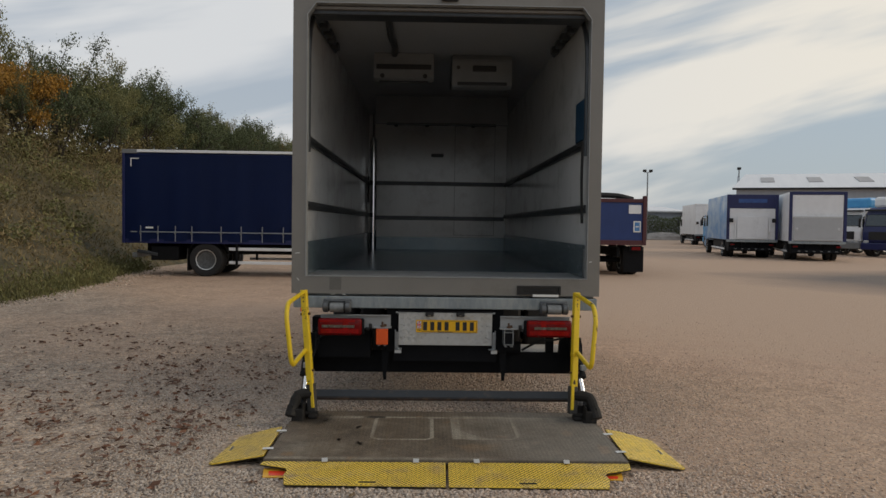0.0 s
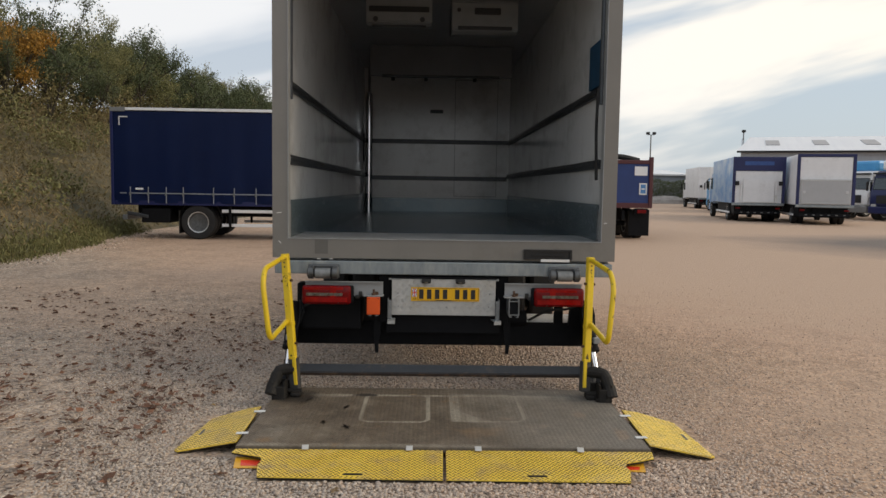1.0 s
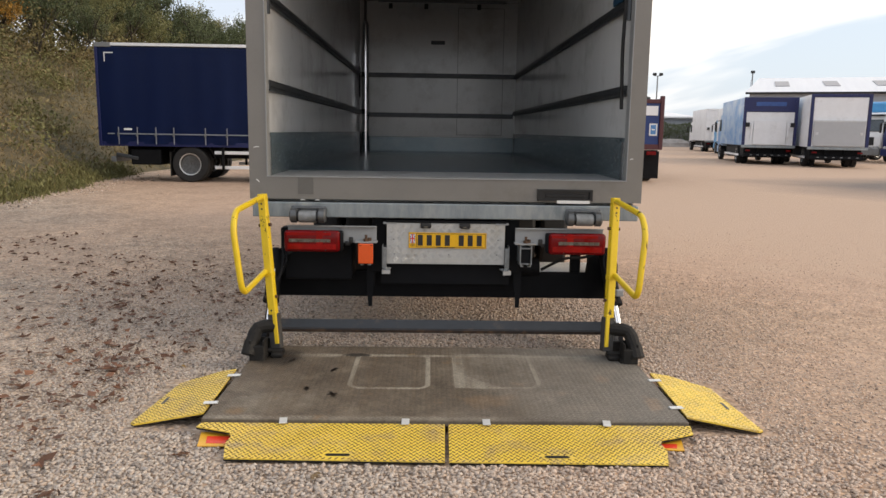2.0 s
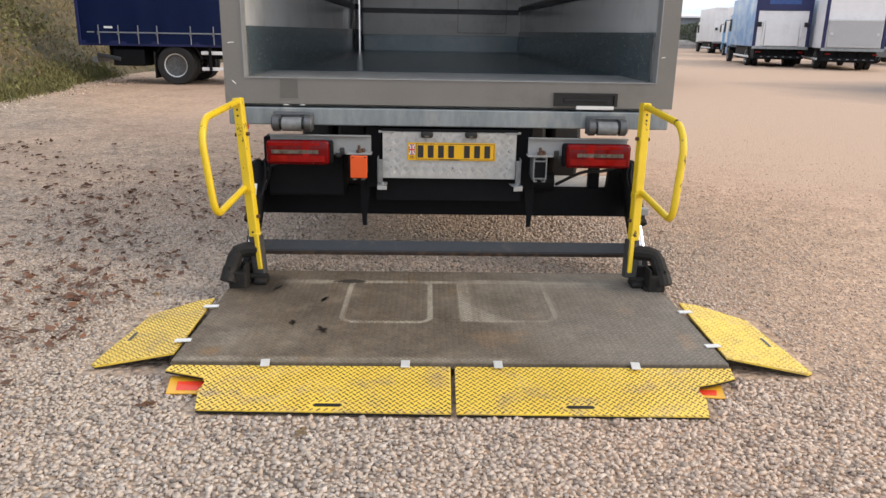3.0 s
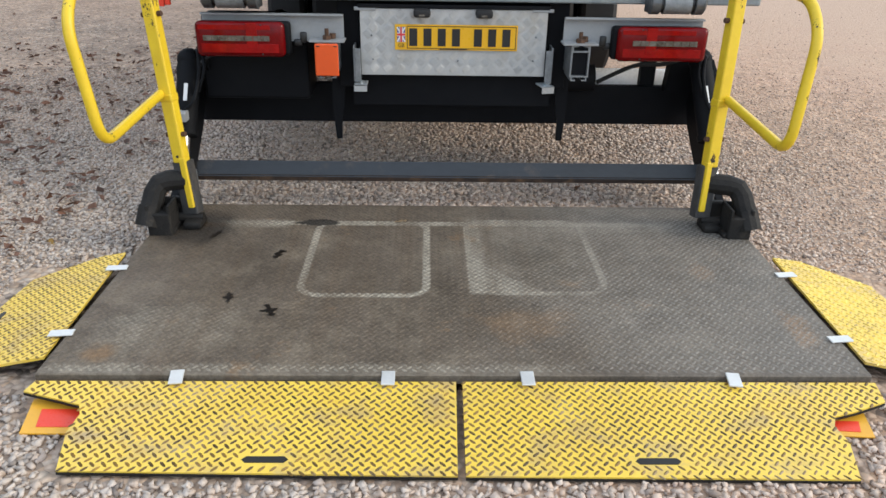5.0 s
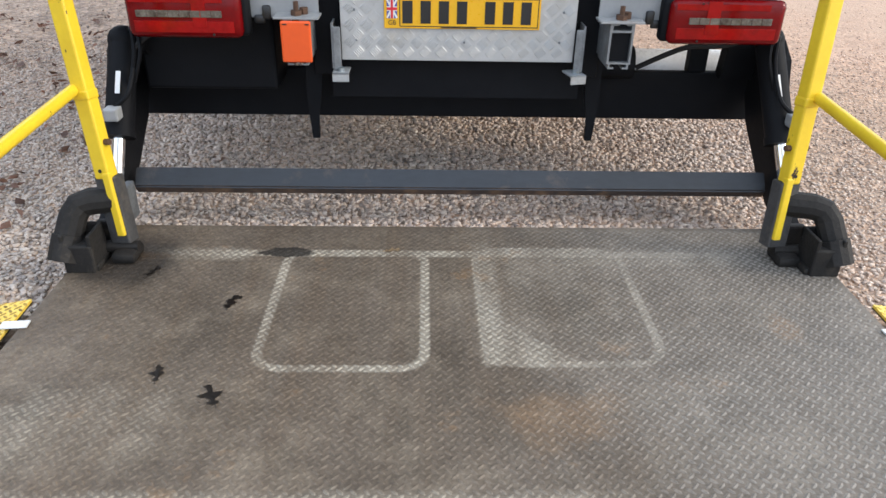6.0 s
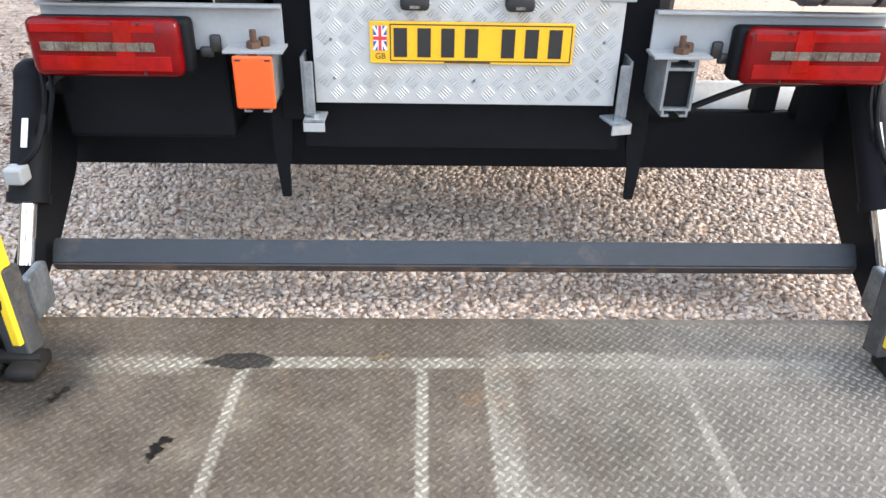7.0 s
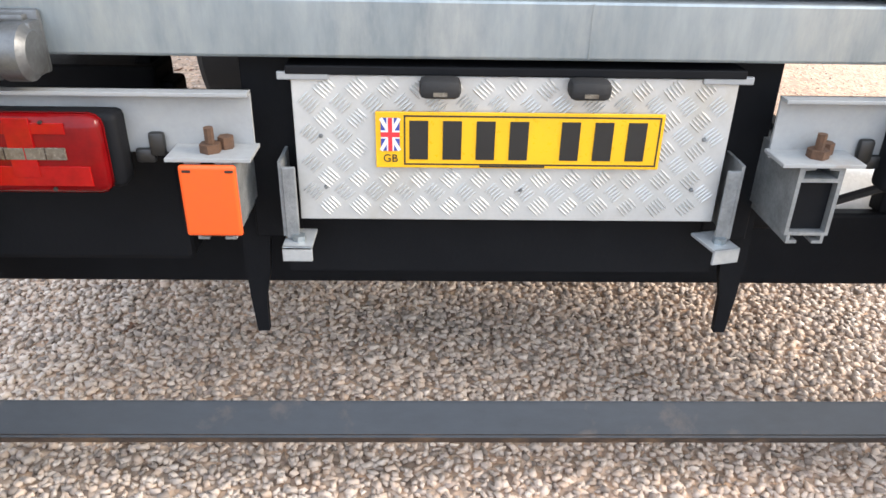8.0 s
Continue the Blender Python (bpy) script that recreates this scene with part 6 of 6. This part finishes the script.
box_lorry("box_lorry", "white box lorry with blue cab parked across the yard", (22.8, 48.0, 0), 78, M_WHITE, M_WHITE, top=3.55, cab_paint=M_CYAN)


def tractor(label, at, yaw, paint, defl):
    e = thing("tractor_unit", label, "lorry", group="tractor units by the shed", at=at, yaw=yaw)
    cab(e, 0.0, paint, defl, height=2.95, label=label)
    chassis(e, -5.2, -0.2, ((-1.0, False), (-4.3, True)))
    part("fifth_wheel", box((-4.8, -0.45, 0.98), (-3.7, 0.45, 1.10), 0.03), M_BLACK, e)
    part("air_tank", cyl((-3.2, -1.0, 0.62), (-2.2, -1.0, 0.62), 0.28), M_STEEL, e, smooth=True)
    return e


tractor("white and sky blue lorry cab beside the box lorries", (25.9, 39.6, 0), 198, M_WHITE, M_CYAN)
tractor("navy blue lorry cab parked nose out", (26.4, 36.8, 0), 198, M_NAVYP, M_WHITE)
tractor("white lorry cab parked nose out behind the others", (26.0, 42.6, 0), 198, M_WHITE, M_WHITE)

# ---- shed, lamp posts and the far edge ----
shed = thing("warehouse", "long grey clad warehouse with a pale roof", "warehouse", at=(32.7, 72.3, 0), yaw=-23)
SL, SD, SE, SR = 62.0, 26.0, 6.0, 8.3
part("front_wall", box((0, 0, 0), (SL, 0.2, SE - 0.25)), M_SHEDWALL, shed, "grey profiled cladding")
part("back_wall", box((0, SD - 0.2, 0), (SL, SD, SE - 0.25)), M_SHEDWALL, shed)
for x0 in (0.0, SL - 0.2):
    part("gable_wall", sheet([(0.2, 0), (SD - 0.2, 0), (SD - 0.2, SE - 0.3), (SD / 2, SR - 0.3), (0.2, SE - 0.3)], (), 0.2, lambda c, x0=x0: Vector((x0 - c.z, c.x, c.y))), M_SHEDWALL, shed)
for sgn in (0, 1):
    y0, y1 = (-0.4, SD / 2) if not sgn else (SD + 0.4, SD / 2)
    rf = part("roof", sheet([(-0.4, 0), (SL + 0.4, 0), (SL + 0.4, 1), (-0.4, 1)], (), 0.15, lambda c, y0=y0, y1=y1: Vector((c.x + (1.3 * c.y if c.x < 0 else 0.0), y0 + (y1 - y0) * c.y, SE - 0.1 + (SR - SE) * c.y + c.z))), M_SHEDROOF, shed, "pale profiled roof sheets")
    if not sgn:
        for i in range(12):
            u = 3.2 + i * 4.8
            part("rooflight", sheet([(u - 0.7, 0.35), (u + 0.7, 0.35), (u + 0.7, 0.68), (u - 0.7, 0.68)], (), 0.06,
                                    lambda c: Vector((c.x, -0.4 + (SD / 2 + 0.4) * c.y, SE - 0.1 + (SR - SE) * c.y + 0.07 + c.z))), M_SKYLIGHT, rf, "grey rooflight")
part("gutter", box((-0.4, -0.62, SE - 0.32), (SL + 0.4, -0.38, SE - 0.12), 0.04), M_RUBBER, shed, "dark eaves gutter")
for i in range(4):
    part("roller_door", box((8 + i * 14, -0.06, 0), (13 + i * 14, -0.01, 4.5), 0.02), M_SKYLIGHT, shed)


def lamp_post(at, height, heads):
    e = thing("lamp_post", "tall grey floodlight post", "lamp post", group="yard lights", at=at)
    part("post", cyl((0, 0, 0), (0, 0, height), 0.11, 0.07, 10), M_STEEL, e, smooth=True)
    if heads == 2:
        part("arm", box((-0.40, -0.04, height - 0.05), (0.40, 0.04, height + 0.01), 0.01), M_STEEL, e)
    for s in ((-0.38, 0.38) if heads == 2 else (0.0,)):
        part("floodlight", box((s - 0.20, -0.2, height + 0.01), (s + 0.20, 0.15, height + 0.32), 0.05), M_RUBBER, e, "black floodlight head")
    return e


lamp_post((26.6, 84.0, 0), 8.3, 2)
lamp_post((37.6, 83.4, 0), 8.7, 1)

M_LEAFG = material("green_leaves", (0.145, 0.152, 0.060), (0.20, 0.182, 0.076), rough=0.6, scale=0.35, fine=2.0, bump=0, per_island=0.30, spec=0.2)
M_LEAFO = material("autumn_leaves", (0.40, 0.20, 0.03), (0.19, 0.12, 0.034), rough=0.6, scale=0.5, fine=2.0, bump=0, per_island=0.30, spec=0.2)
M_LEAFD = material("dark_green_leaves", (0.070, 0.092, 0.044), (0.108, 0.122, 0.056), rough=0.55, scale=0.4, fine=2.0, bump=0, per_island=0.28, spec=0.2)
M_SCRUB = material("dry_scrub", (0.32, 0.235, 0.125), (0.165, 0.148, 0.074), rough=0.8, scale=0.22, fine=1.5, bump=0, per_island=0.32, contrast=(0.38, 0.62), spec=0.1)
M_BANK = material("bank_soil_and_grass", (0.15, 0.115, 0.06), (0.062, 0.055, 0.026), rough=0.95, scale=1.6, fine=12, bump=0.9, contrast=(0.38, 0.60), depth=0.05)
M_THICK = material("thicket_leaves", (0.21, 0.165, 0.080), (0.125, 0.118, 0.054), rough=0.7, scale=0.3, fine=1.6, bump=0, per_island=0.32, spec=0.1)
M_BARK = material("bark", (0.06, 0.048, 0.036), (0.035, 0.03, 0.024), rough=0.9, scale=6, fine=40, bump=0.6, depth=0.01)


def leaf_mesh(name, centres, sizes, mat, seed, upright=0.0):
    """Many small bent leaves or blades, two triangles each, in one mesh."""
    rng = np.random.default_rng(seed)
    n = len(centres)
    u = rng.normal(size=(n, 3))
    u[:, 2] += upright * 2.5
    u /= np.linalg.norm(u, axis=1)[:, None]
    w = np.cross(u, rng.normal(size=(n, 3)))
    w /= np.linalg.norm(w, axis=1)[:, None]
    nrm = np.cross(u, w)
    L_, W_ = sizes[:, None], (sizes * rng.uniform(0.35, 0.7, n))[:, None]
    if upright:
        W_ = W_ * 0.4
    v = np.stack([centres - u * L_ / 2, centres + w * W_ / 2 + nrm * L_ * 0.12, centres + u * L_ / 2, centres - w * W_ / 2 + nrm * L_ * 0.12], 1).reshape(-1, 3)
    i = np.arange(n)[:, None] * 4
    f = np.concatenate([i + np.array([[0, 1, 2]]), i + np.array([[0, 2, 3]])], 1).reshape(-1, 3)
    me = bpy.data.meshes.new(name)
    me.vertices.add(len(v))
    me.vertices.foreach_set("co", v.ravel())
    me.loops.add(f.size)
    me.loops.foreach_set("vertex_index", f.ravel())
    me.polygons.add(len(f))
    me.polygons.foreach_set("loop_start", np.arange(len(f)) * 3)
    me.update(calc_edges=True)
    me.materials.append(mat)
    return me


# the bank along the yard's edge
def bank_foot(y):
    return -8.35 + 0.10 * math.sin(y * 0.9) - 0.9 / (1 + math.exp(-(y - 13.6) * 2.2)) + 0.5 / (1 + math.exp(-(y - 24) * 0.4))


def bank_z(x, y):
    d = bank_foot(y) - x
    if d <= 0:
        return -0.05
    k = min(d, 8.0)
    return 0.70 * k * (1 - 0.018 * k) + 0.30 * math.sin(x * 1.1 + y * 0.37) * min(1, d / 3) + 0.22 * math.sin(y * 1.3 + x * 0.5) * min(1, d / 2) - 0.05 + max(0, d - 8) * 0.06


bm = bmesh.new()
ys = [-14 + i * 1.0 for i in range(35)] + [21 + i * 3.0 for i in range(50)]
ds = [-0.3, 0.0, 0.25, 0.6, 1.1, 1.7, 2.4, 3.2, 4.1, 5.1, 6.2, 7.3, 8.5, 10, 13, 20, 40, 90]
grid = [[bm.verts.new((bank_foot(y) - d, y, bank_z(bank_foot(y) - d, y))) for d in ds] for y in ys]
for a, b in zip(grid, grid[1:]):
    for i in range(len(ds) - 1):
        bm.faces.new((a[i], b[i], b[i + 1], a[i + 1]))
bank = part("bank", bm, M_BANK, smooth=True)
tagged(bank, "steep earth bank with dry grass and scrub", "bank", kind="structure")

rng = np.random.default_rng(21)
pts, sz = [], []
for i in range(110000):
    y = -6 + 80 * rng.uniform() ** 1.6
    d = 10.5 * rng.uniform() ** 0.8
    x = bank_foot(y) - d
    clump = 0.5 + 0.5 * math.sin(x * 1.7 + 2 * math.sin(y * 0.8)) * math.sin(y * 1.25 + 1.3 * math.sin(x * 0.9))
    hgt = (0.10 + 0.85 * clump * min(1.0, 0.25 + d / 4)) * rng.uniform() ** 1.3
    pts.append((x + rng.normal(0, 0.05), y, bank_z(x, y) + hgt))
    sz.append(rng.uniform(0.06, 0.17) * (1 + 0.012 * max(0, y)))
tagged(new("bank_scrub", leaf_mesh("bank_scrub", np.array(pts), np.array(sz), M_SCRUB, 4, upright=0.35)), "dry grass, brambles and weeds covering the bank", "scrub", kind="stuff")
pts, sz = [], []
for i in range(22000):
    k = i % 70
    r2 = np.random.default_rng(900 + k)
    cy = 4 + 62 * r2.uniform() ** 1.4
    dd = r2.uniform(0.8, 9.0)
    rad = r2.uniform(0.5, 1.25)
    cx = bank_foot(cy) - dd
    q = rng.normal(size=3)
    q /= np.linalg.norm(q)
    q *= rad * rng.uniform(0.5, 1.0) * (0.8 + 0.35 * math.sin(q[0] * 7) * math.sin(q[1] * 6 + k))
    pts.append((cx + q[0], cy + q[1], bank_z(cx, cy) + max(-0.1, 0.45 * rad + q[2] * 0.75)))
    sz.append(rng.uniform(0.06, 0.14))
tagged(new("bank_bushes", leaf_mesh("bank_bushes", np.array(pts), np.array(sz), M_LEAFG, 6)), "low green bramble bushes on the bank", "bushes", kind="stuff")
pts, sz = [], []
for i in range(9000):
    y = 1 + 17 * rng.uniform()
    x = bank_foot(y) + rng.normal(0.0, 0.22) - 0.12
    pts.append((x, y, max(0.0, bank_z(x, y)) + 0.30 * rng.uniform() ** 2))
    sz.append(rng.uniform(0.06, 0.17))
pts2, sz2 = [], []
r5 = np.random.default_rng(55)
for i in range(48000):
    y = 1 + 95 * r5.uniform() ** 1.3
    d = r5.uniform(5.8, 13.0)
    x = bank_foot(y) - d
    lump = 0.55 + 0.45 * math.sin(y * 0.7 + 1.5 * math.sin(x * 0.6)) * math.sin(x * 0.9 + y * 0.23)
    pts2.append((x, y, bank_z(x, y) + (0.3 + 2.4 * lump) * r5.uniform() ** 0.7))
    sz2.append(r5.uniform(0.09, 0.21))
tagged(new("crest_thicket", leaf_mesh("crest_thicket", np.array(pts2), np.array(sz2), M_THICK, 19)), "tangled brown-green thicket along the top of the bank", "thicket", kind="stuff")
tagged(new("grass_fringe", leaf_mesh("grass_fringe", np.array(pts), np.array(sz), M_LEAFG, 9, upright=0.8)), "green grass along the foot of the bank", "grass", kind="stuff")


TOPS = []


def tree(name, seed, height, spread, mat, label, leaves, airy=0.0):
    """A tapered trunk with limbs, and clumps of small leaves round the limbs' ends."""
    r = np.random.default_rng(seed)
    e = thing(name, label, "tree", group="trees on the bank")
    bm = bmesh.new()
    tips = []

    def limb(a, d, length, rad, depth):
        n = 4
        pts_, p, v = [Vector(a)], Vector(a), Vector(d)
        for i in range(n):
            v = (v + Vector(r.normal(0, 0.16, 3)) + Vector((0, 0, 0.05))).normalized()
            p = p + v * length / n
            pts_.append(p.copy())
        for i in range(n):
            add_cyl(bm, pts_[i], pts_[i + 1], rad * (1 - i / (n + 1)), rad * (1 - (i + 1) / (n + 1)), 6 if depth < 2 else 4, caps=False)
        if depth >= 2:
            tips.extend(pts_[2:])
            return
        for i in range(5 if depth == 0 else 3):
            k = r.integers(2 if depth == 0 else 1, n + 1)
            a_ = r.uniform(0, 2 * math.pi)
            out = Vector((math.cos(a_) * spread, math.sin(a_) * spread, r.uniform(0.3, 1.0)))
            limb(pts_[k], out.normalized(), length * r.uniform(0.45, 0.7), rad * 0.5, depth + 1)
        tips.append(pts_[-1])

    stems = 1 if airy else 3
    for k in range(stems):
        limb((r.normal(0, 0.25) * (stems > 1), r.normal(0, 0.25) * (stems > 1), -0.3), Vector((r.normal(0, 0.2), r.normal(0, 0.2), 1)), height * 0.62, 0.05 + height * 0.011, 0)
    part("trunk", bm, M_BARK, e, "dark tapered trunk and limbs", smooth=True)
    cs_, ss = [], []
    tips_ = np.array([tuple(t) for t in tips])
    for i in range(leaves):
        t = tips_[r.integers(0, len(tips_))]
        off = r.normal(0, 0.13 + 0.022 * height, 3) * (0.9, 0.9, 0.7)
        cs_.append(t + off)
        ss.append(r.uniform(0.09, 0.19))
    cr = new("crown", leaf_mesh("crown", np.array(cs_), np.array(ss), mat, seed + 1))
    cr.parent = e
    TOPS.append(max(c[2] for c in cs_) * 0.93)
    return e


KINDS = [tree("tree", 31, 6.0, 0.9, M_LEAFG, "shrubby green tree on top of the bank", 6800), tree("tree", 32, 5.2, 0.8, M_LEAFO, "yellowing autumn tree on top of the bank", 6800),
         tree("tree", 33, 6.4, 0.8, M_LEAFD, "dark green tree on top of the bank", 6800), tree("tree", 34, 5.6, 1.0, M_LEAFD, "airy dark tree with gaps in its crown", 3400, airy=1.0),
         tree("tree", 35, 4.6, 0.7, M_LEAFO, "russet bush on top of the bank", 6200)]
r3 = np.random.default_rng(77)
spots = []
y = 2.0
while y < 110:
    for lane in (7.2, 10.5, 14.5):
        spots.append((y + r3.normal(0, 0.8), lane + r3.normal(0, 0.7)))
    y += 1.9 + y * 0.024
used = set()
for y, d in spots:
    pick = r3.choice(5, p=[0.14, 0.50, 0.10, 0.0, 0.26] if y < 25 else [0.42, 0.06, 0.46, 0.02, 0.04] if y < 36 else ([0.20, 0.02, 0.38, 0.40, 0.0]))
    x = bank_foot(y) - d
    z = bank_z(x, y)
    canopy = 1.8 + 0.38 * abs(x) + 0.029 * y
    k = max(0.25, (canopy - z) / TOPS[pick]) * (r3.uniform(0.62, 0.86) if y < 34 else r3.uniform(0.80, 1.14))
    m = pose(x, y, z, 0, 0, r3.uniform(0, 360))
    if pick in used:
        ob = copy_thing(KINDS[pick], m)
    else:
        ob = KINDS[pick]
        ob.matrix_basis = m
        used.add(pick)
    slim = 0.60 if r3.uniform() < 0.4 else 0.9
    ob.scale = (k * slim, k * slim, k * r3.uniform(0.94, 1.08))

# pale stones swept to the foot of the bank
stones("verge_stones", 0.15, -9.6, -6.0, 2.0, 18.0, (0.015, 0.055), 41,
       lambda x, y: np.abs(x - (-7.9 - 0.045 * np.abs(y - 9))) < 0.42 + 0.25 * np.sin(y * 1.7), "pale stones and clods swept along the bank's foot")

# far edge of the yard: hedge, low roofs and woods to the horizon
pts, sz = [], []
for i in range(36000):
    x = rng.uniform(8, 42)
    pts.append((x, 93 + rng.normal(0, 0.7), 3.5 * rng.uniform() ** 0.85 * (0.9 + 0.1 * math.sin(x * 0.83) * math.sin(x * 0.31 + 1))))
    sz.append(rng.uniform(0.10, 0.24))
tagged(new("far_hedge", leaf_mesh("far_hedge", np.array(pts), np.array(sz), M_LEAFD, 12)), "dark hedge at the far edge of the yard", "hedge", kind="stuff")
fb = thing("low_building", "low pale-roofed building behind the far hedge", "building", at=(12, 97, 0))
part("wall", box((0, 0, 0), (24, 12, 3.85)), M_SHEDWALL, fb)
part("roof", sheet([(-0.5, -0.5), (24.5, -0.5), (24.5, 12.5), (-0.5, 12.5)], (), 0.2, lambda c: Vector((c.x, c.y, 3.9 + (c.y + 0.5) * 0.07 + c.z))), M_SHEDROOF, fb)
heap = bmesh.new()
bmesh.ops.create_icosphere(heap, subdivisions=3, radius=1.0)
for v in heap.verts:
    v.co = Vector((v.co.x * 3.4, v.co.y * 1.6, max(-0.1, v.co.z) * 0.8)) + Vector(noise.noise_vector(v.co * 1.7)) * 0.35
hp = part("rubble_heap", heap, M_HEAP, smooth=False)
hp.matrix_world = pose(29.5, 87, 0)
tagged(hp, "pale heap of stone at the yard's far edge", "heap")

# ---- litter on the ground ----
M_LITTER = material("dead_leaves", (0.20, 0.088, 0.046), (0.085, 0.043, 0.026), rough=0.7, scale=6, fine=60, bump=0.3, per_island=0.5)
M_LEAFB = material("brown_fallen_leaf", (0.27, 0.125, 0.055), (0.15, 0.07, 0.033), rough=0.65, scale=25, fine=120, bump=0.3)
M_LEAFY = material("yellow_fallen_leaf", (0.48, 0.30, 0.05), (0.32, 0.18, 0.04), rough=0.6, scale=25, fine=120, bump=0.3)
M_LEAFT = material("tan_fallen_leaf", (0.42, 0.31, 0.18), (0.28, 0.19, 0.10), rough=0.65, scale=25, fine=120, bump=0.3)
M_WET = material("wet_dark_leaf", (0.016, 0.013, 0.010), (0.03, 0.022, 0.016), rough=0.4, scale=30, fine=120, bump=0.3)
pts, sz = [], []
while len(pts) < 2700:
    y = rng.uniform(-4.8, 5.0)
    x = -1.5 - 7.0 * rng.uniform() ** 0.85
    patch = noise.noise(Vector((x * 0.55, y * 0.55, 3.0))) + noise.noise(Vector((x * 1.7, y * 1.7, 8.0))) * 0.6 + rng.normal(0, 0.2)
    near = math.exp(-((y + 1.2) / 2.6) ** 2)
    if patch < 0.22 - 0.30 * near or (x > -1.68 and -1.55 < y < -0.7):
        continue
    for k in range(rng.integers(1, 4)):
        pts.append((x + rng.normal(0, 0.03), y + rng.normal(0, 0.03), 0.018 + 0.006 * rng.uniform()))
        sz.append(rng.uniform(0.03, 0.10))
while len(pts) < 3450:
    y, x = rng.normal(0.1, 1.5), -1.55 - abs(rng.normal(0, 1.5))
    if noise.noise(Vector((x * 1.3, y * 1.3, 5.0))) + rng.normal(0, 0.25) < 0.0 or (x > -1.68 and -1.55 < y < -0.7):
        continue
    pts.append((x, y, 0.018 + 0.006 * rng.uniform()))
    sz.append(rng.uniform(0.022, 0.085))
while len(pts) < 4200:
    y, x = rng.normal(-2.0, 1.1), -1.7 - abs(rng.normal(0, 1.5))
    if noise.noise(Vector((x * 0.9, y * 0.9, 12.0))) + rng.normal(0, 0.2) < 0.0 or (x > -1.75 and -1.55 < y < -0.7):
        continue
    pts.append((x, y, 0.018 + 0.006 * rng.uniform()))
    sz.append(rng.uniform(0.035, 0.095))
leafy = leaf_mesh("leaf_litter", np.array(pts), np.array(sz), M_LITTER, 15)
co = np.empty(len(leafy.vertices) * 3)
leafy.vertices.foreach_get("co", co)
co = co.reshape(-1, 3)
co[:, 2] = np.maximum(0.014, 0.021 + (co[:, 2] - 0.018) * 0.5)
leafy.vertices.foreach_set("co", co.ravel())
tagged(new("leaf_litter", leafy), "dark dead leaves scattered over the gravel", "leaf litter", kind="stuff")


def fallen_leaf(x, y, z, size, turn, mat, lobes, label):
    """One lobed leaf: a long blade with uneven lobes down each side, a midrib, a stalk and slightly curled edges."""
    bm = bmesh.new()
    rg = np.random.default_rng(int(abs(x * 7919 + y * 104729)) % 100000)
    curl = 0.010 if mat is M_WET else 0.12
    n = lobes * 4
    mid, left, right = [], [], []
    bend = rg.normal(0, 0.25)
    for i in range(n + 1):
        u = i / n
        px, py = size * (2.2 * u - 1.1), size * bend * (u - 0.5) ** 2 * 2
        env = math.sin(math.pi * min(1.0, 0.06 + u * 0.92)) ** 0.7
        mid.append(bm.verts.new((px, py, 0.0022)))
        for side, row in ((1, left), (-1, right)):
            w = size * env * (0.40 + 0.26 * math.sin(u * lobes * 2 * math.pi * 0.8 + (0.6 if side > 0 else 2.2))) * rg.uniform(0.3, 1.5) + 0.0012
            row.append(bm.verts.new((px + rg.normal(0, 0.05) * size + 0.25 * w, py + side * w, 0.0018 + curl * w * abs(math.sin(u * 5 + side)))))
    for i in range(n):
        bm.faces.new((mid[i], mid[i + 1], left[i + 1], left[i]))
        bm.faces.new((mid[i + 1], mid[i], right[i], right[i + 1]))
    bmesh.ops.solidify(bm, geom=bm.faces[:], thickness=0.0006)
    add_cyl(bm, (-1.45 * size, size * bend * 0.8, 0.002), (-1.08 * size, size * bend * 0.5, 0.0025), 0.0012, segs=5)
    ob = part("fallen_leaf", bm, mat)
    ob.matrix_world = pose(x, y, z, 0, 0, turn)
    return tagged(ob, label, "leaf", group="fallen leaves")


r8 = random.Random(14)
for _ in range(34):
    lx, ly = r8.uniform(-3.1, -1.65), r8.uniform(-1.9, 2.2)
    fallen_leaf(lx, ly, 0.02, r8.uniform(0.024, 0.046), r8.uniform(0, 360), M_LEAFB, 3, "curled brown leaf lying on the gravel")
for x, y, z, sz_, tn, mt, lb in (
        (-1.21, -1.79, 0.014, 0.045, 20, M_LEAFB, "curled brown leaf on the gravel"), (-0.58, -1.99, 0.014, 0.040, 70, M_LEAFT, "pale tan leaf on the gravel"),
        (-1.60, -0.55, 0.014, 0.036, 120, M_LEAFY, "small yellow leaf on the gravel"), (-1.98, 0.25, 0.014, 0.045, 10, M_LEAFB, "brown leaf on the gravel"),
        (-2.25, 0.42, 0.014, 0.045, 200, M_LEAFB, "brown leaf on the gravel"), (-0.62, -0.24, 0.012, 0.032, 40, M_LEAFB, "reddish brown leaf on the gravel"),
        (-0.98, 0.45, 0.014, 0.030, 90, M_LEAFB, "brown leaf on the gravel"), (-0.215, -0.462, ZP + 0.002, 0.028, 15, M_LEAFT, "tan leaf on the platform"),
        (-0.66, -0.765, ZP + 0.001, 0.040, 75, M_WET, "dark wet leaf flattened on the platform"), (-0.763, -1.09, ZP + 0.001, 0.038, 100, M_WET, "dark wet leaf flattened on the platform"),
        (-0.613, -1.17, ZP + 0.001, 0.045, 115, M_WET, "dark wet leaf flattened on the platform"), (-0.93, -0.60, ZP + 0.001, 0.034, 70, M_WET, "dark wet leaf flattened on the platform"),
        (0.62, 0.10, 0.014, 0.028, 50, M_LEAFB, "brown leaf on the gravel"), (1.62, 0.9, 0.014, 0.034, 50, M_LEAFB, "brown leaf on the gravel")):
    fallen_leaf(x, y, z, sz_ * 0.78, tn, mt, 3, lb)
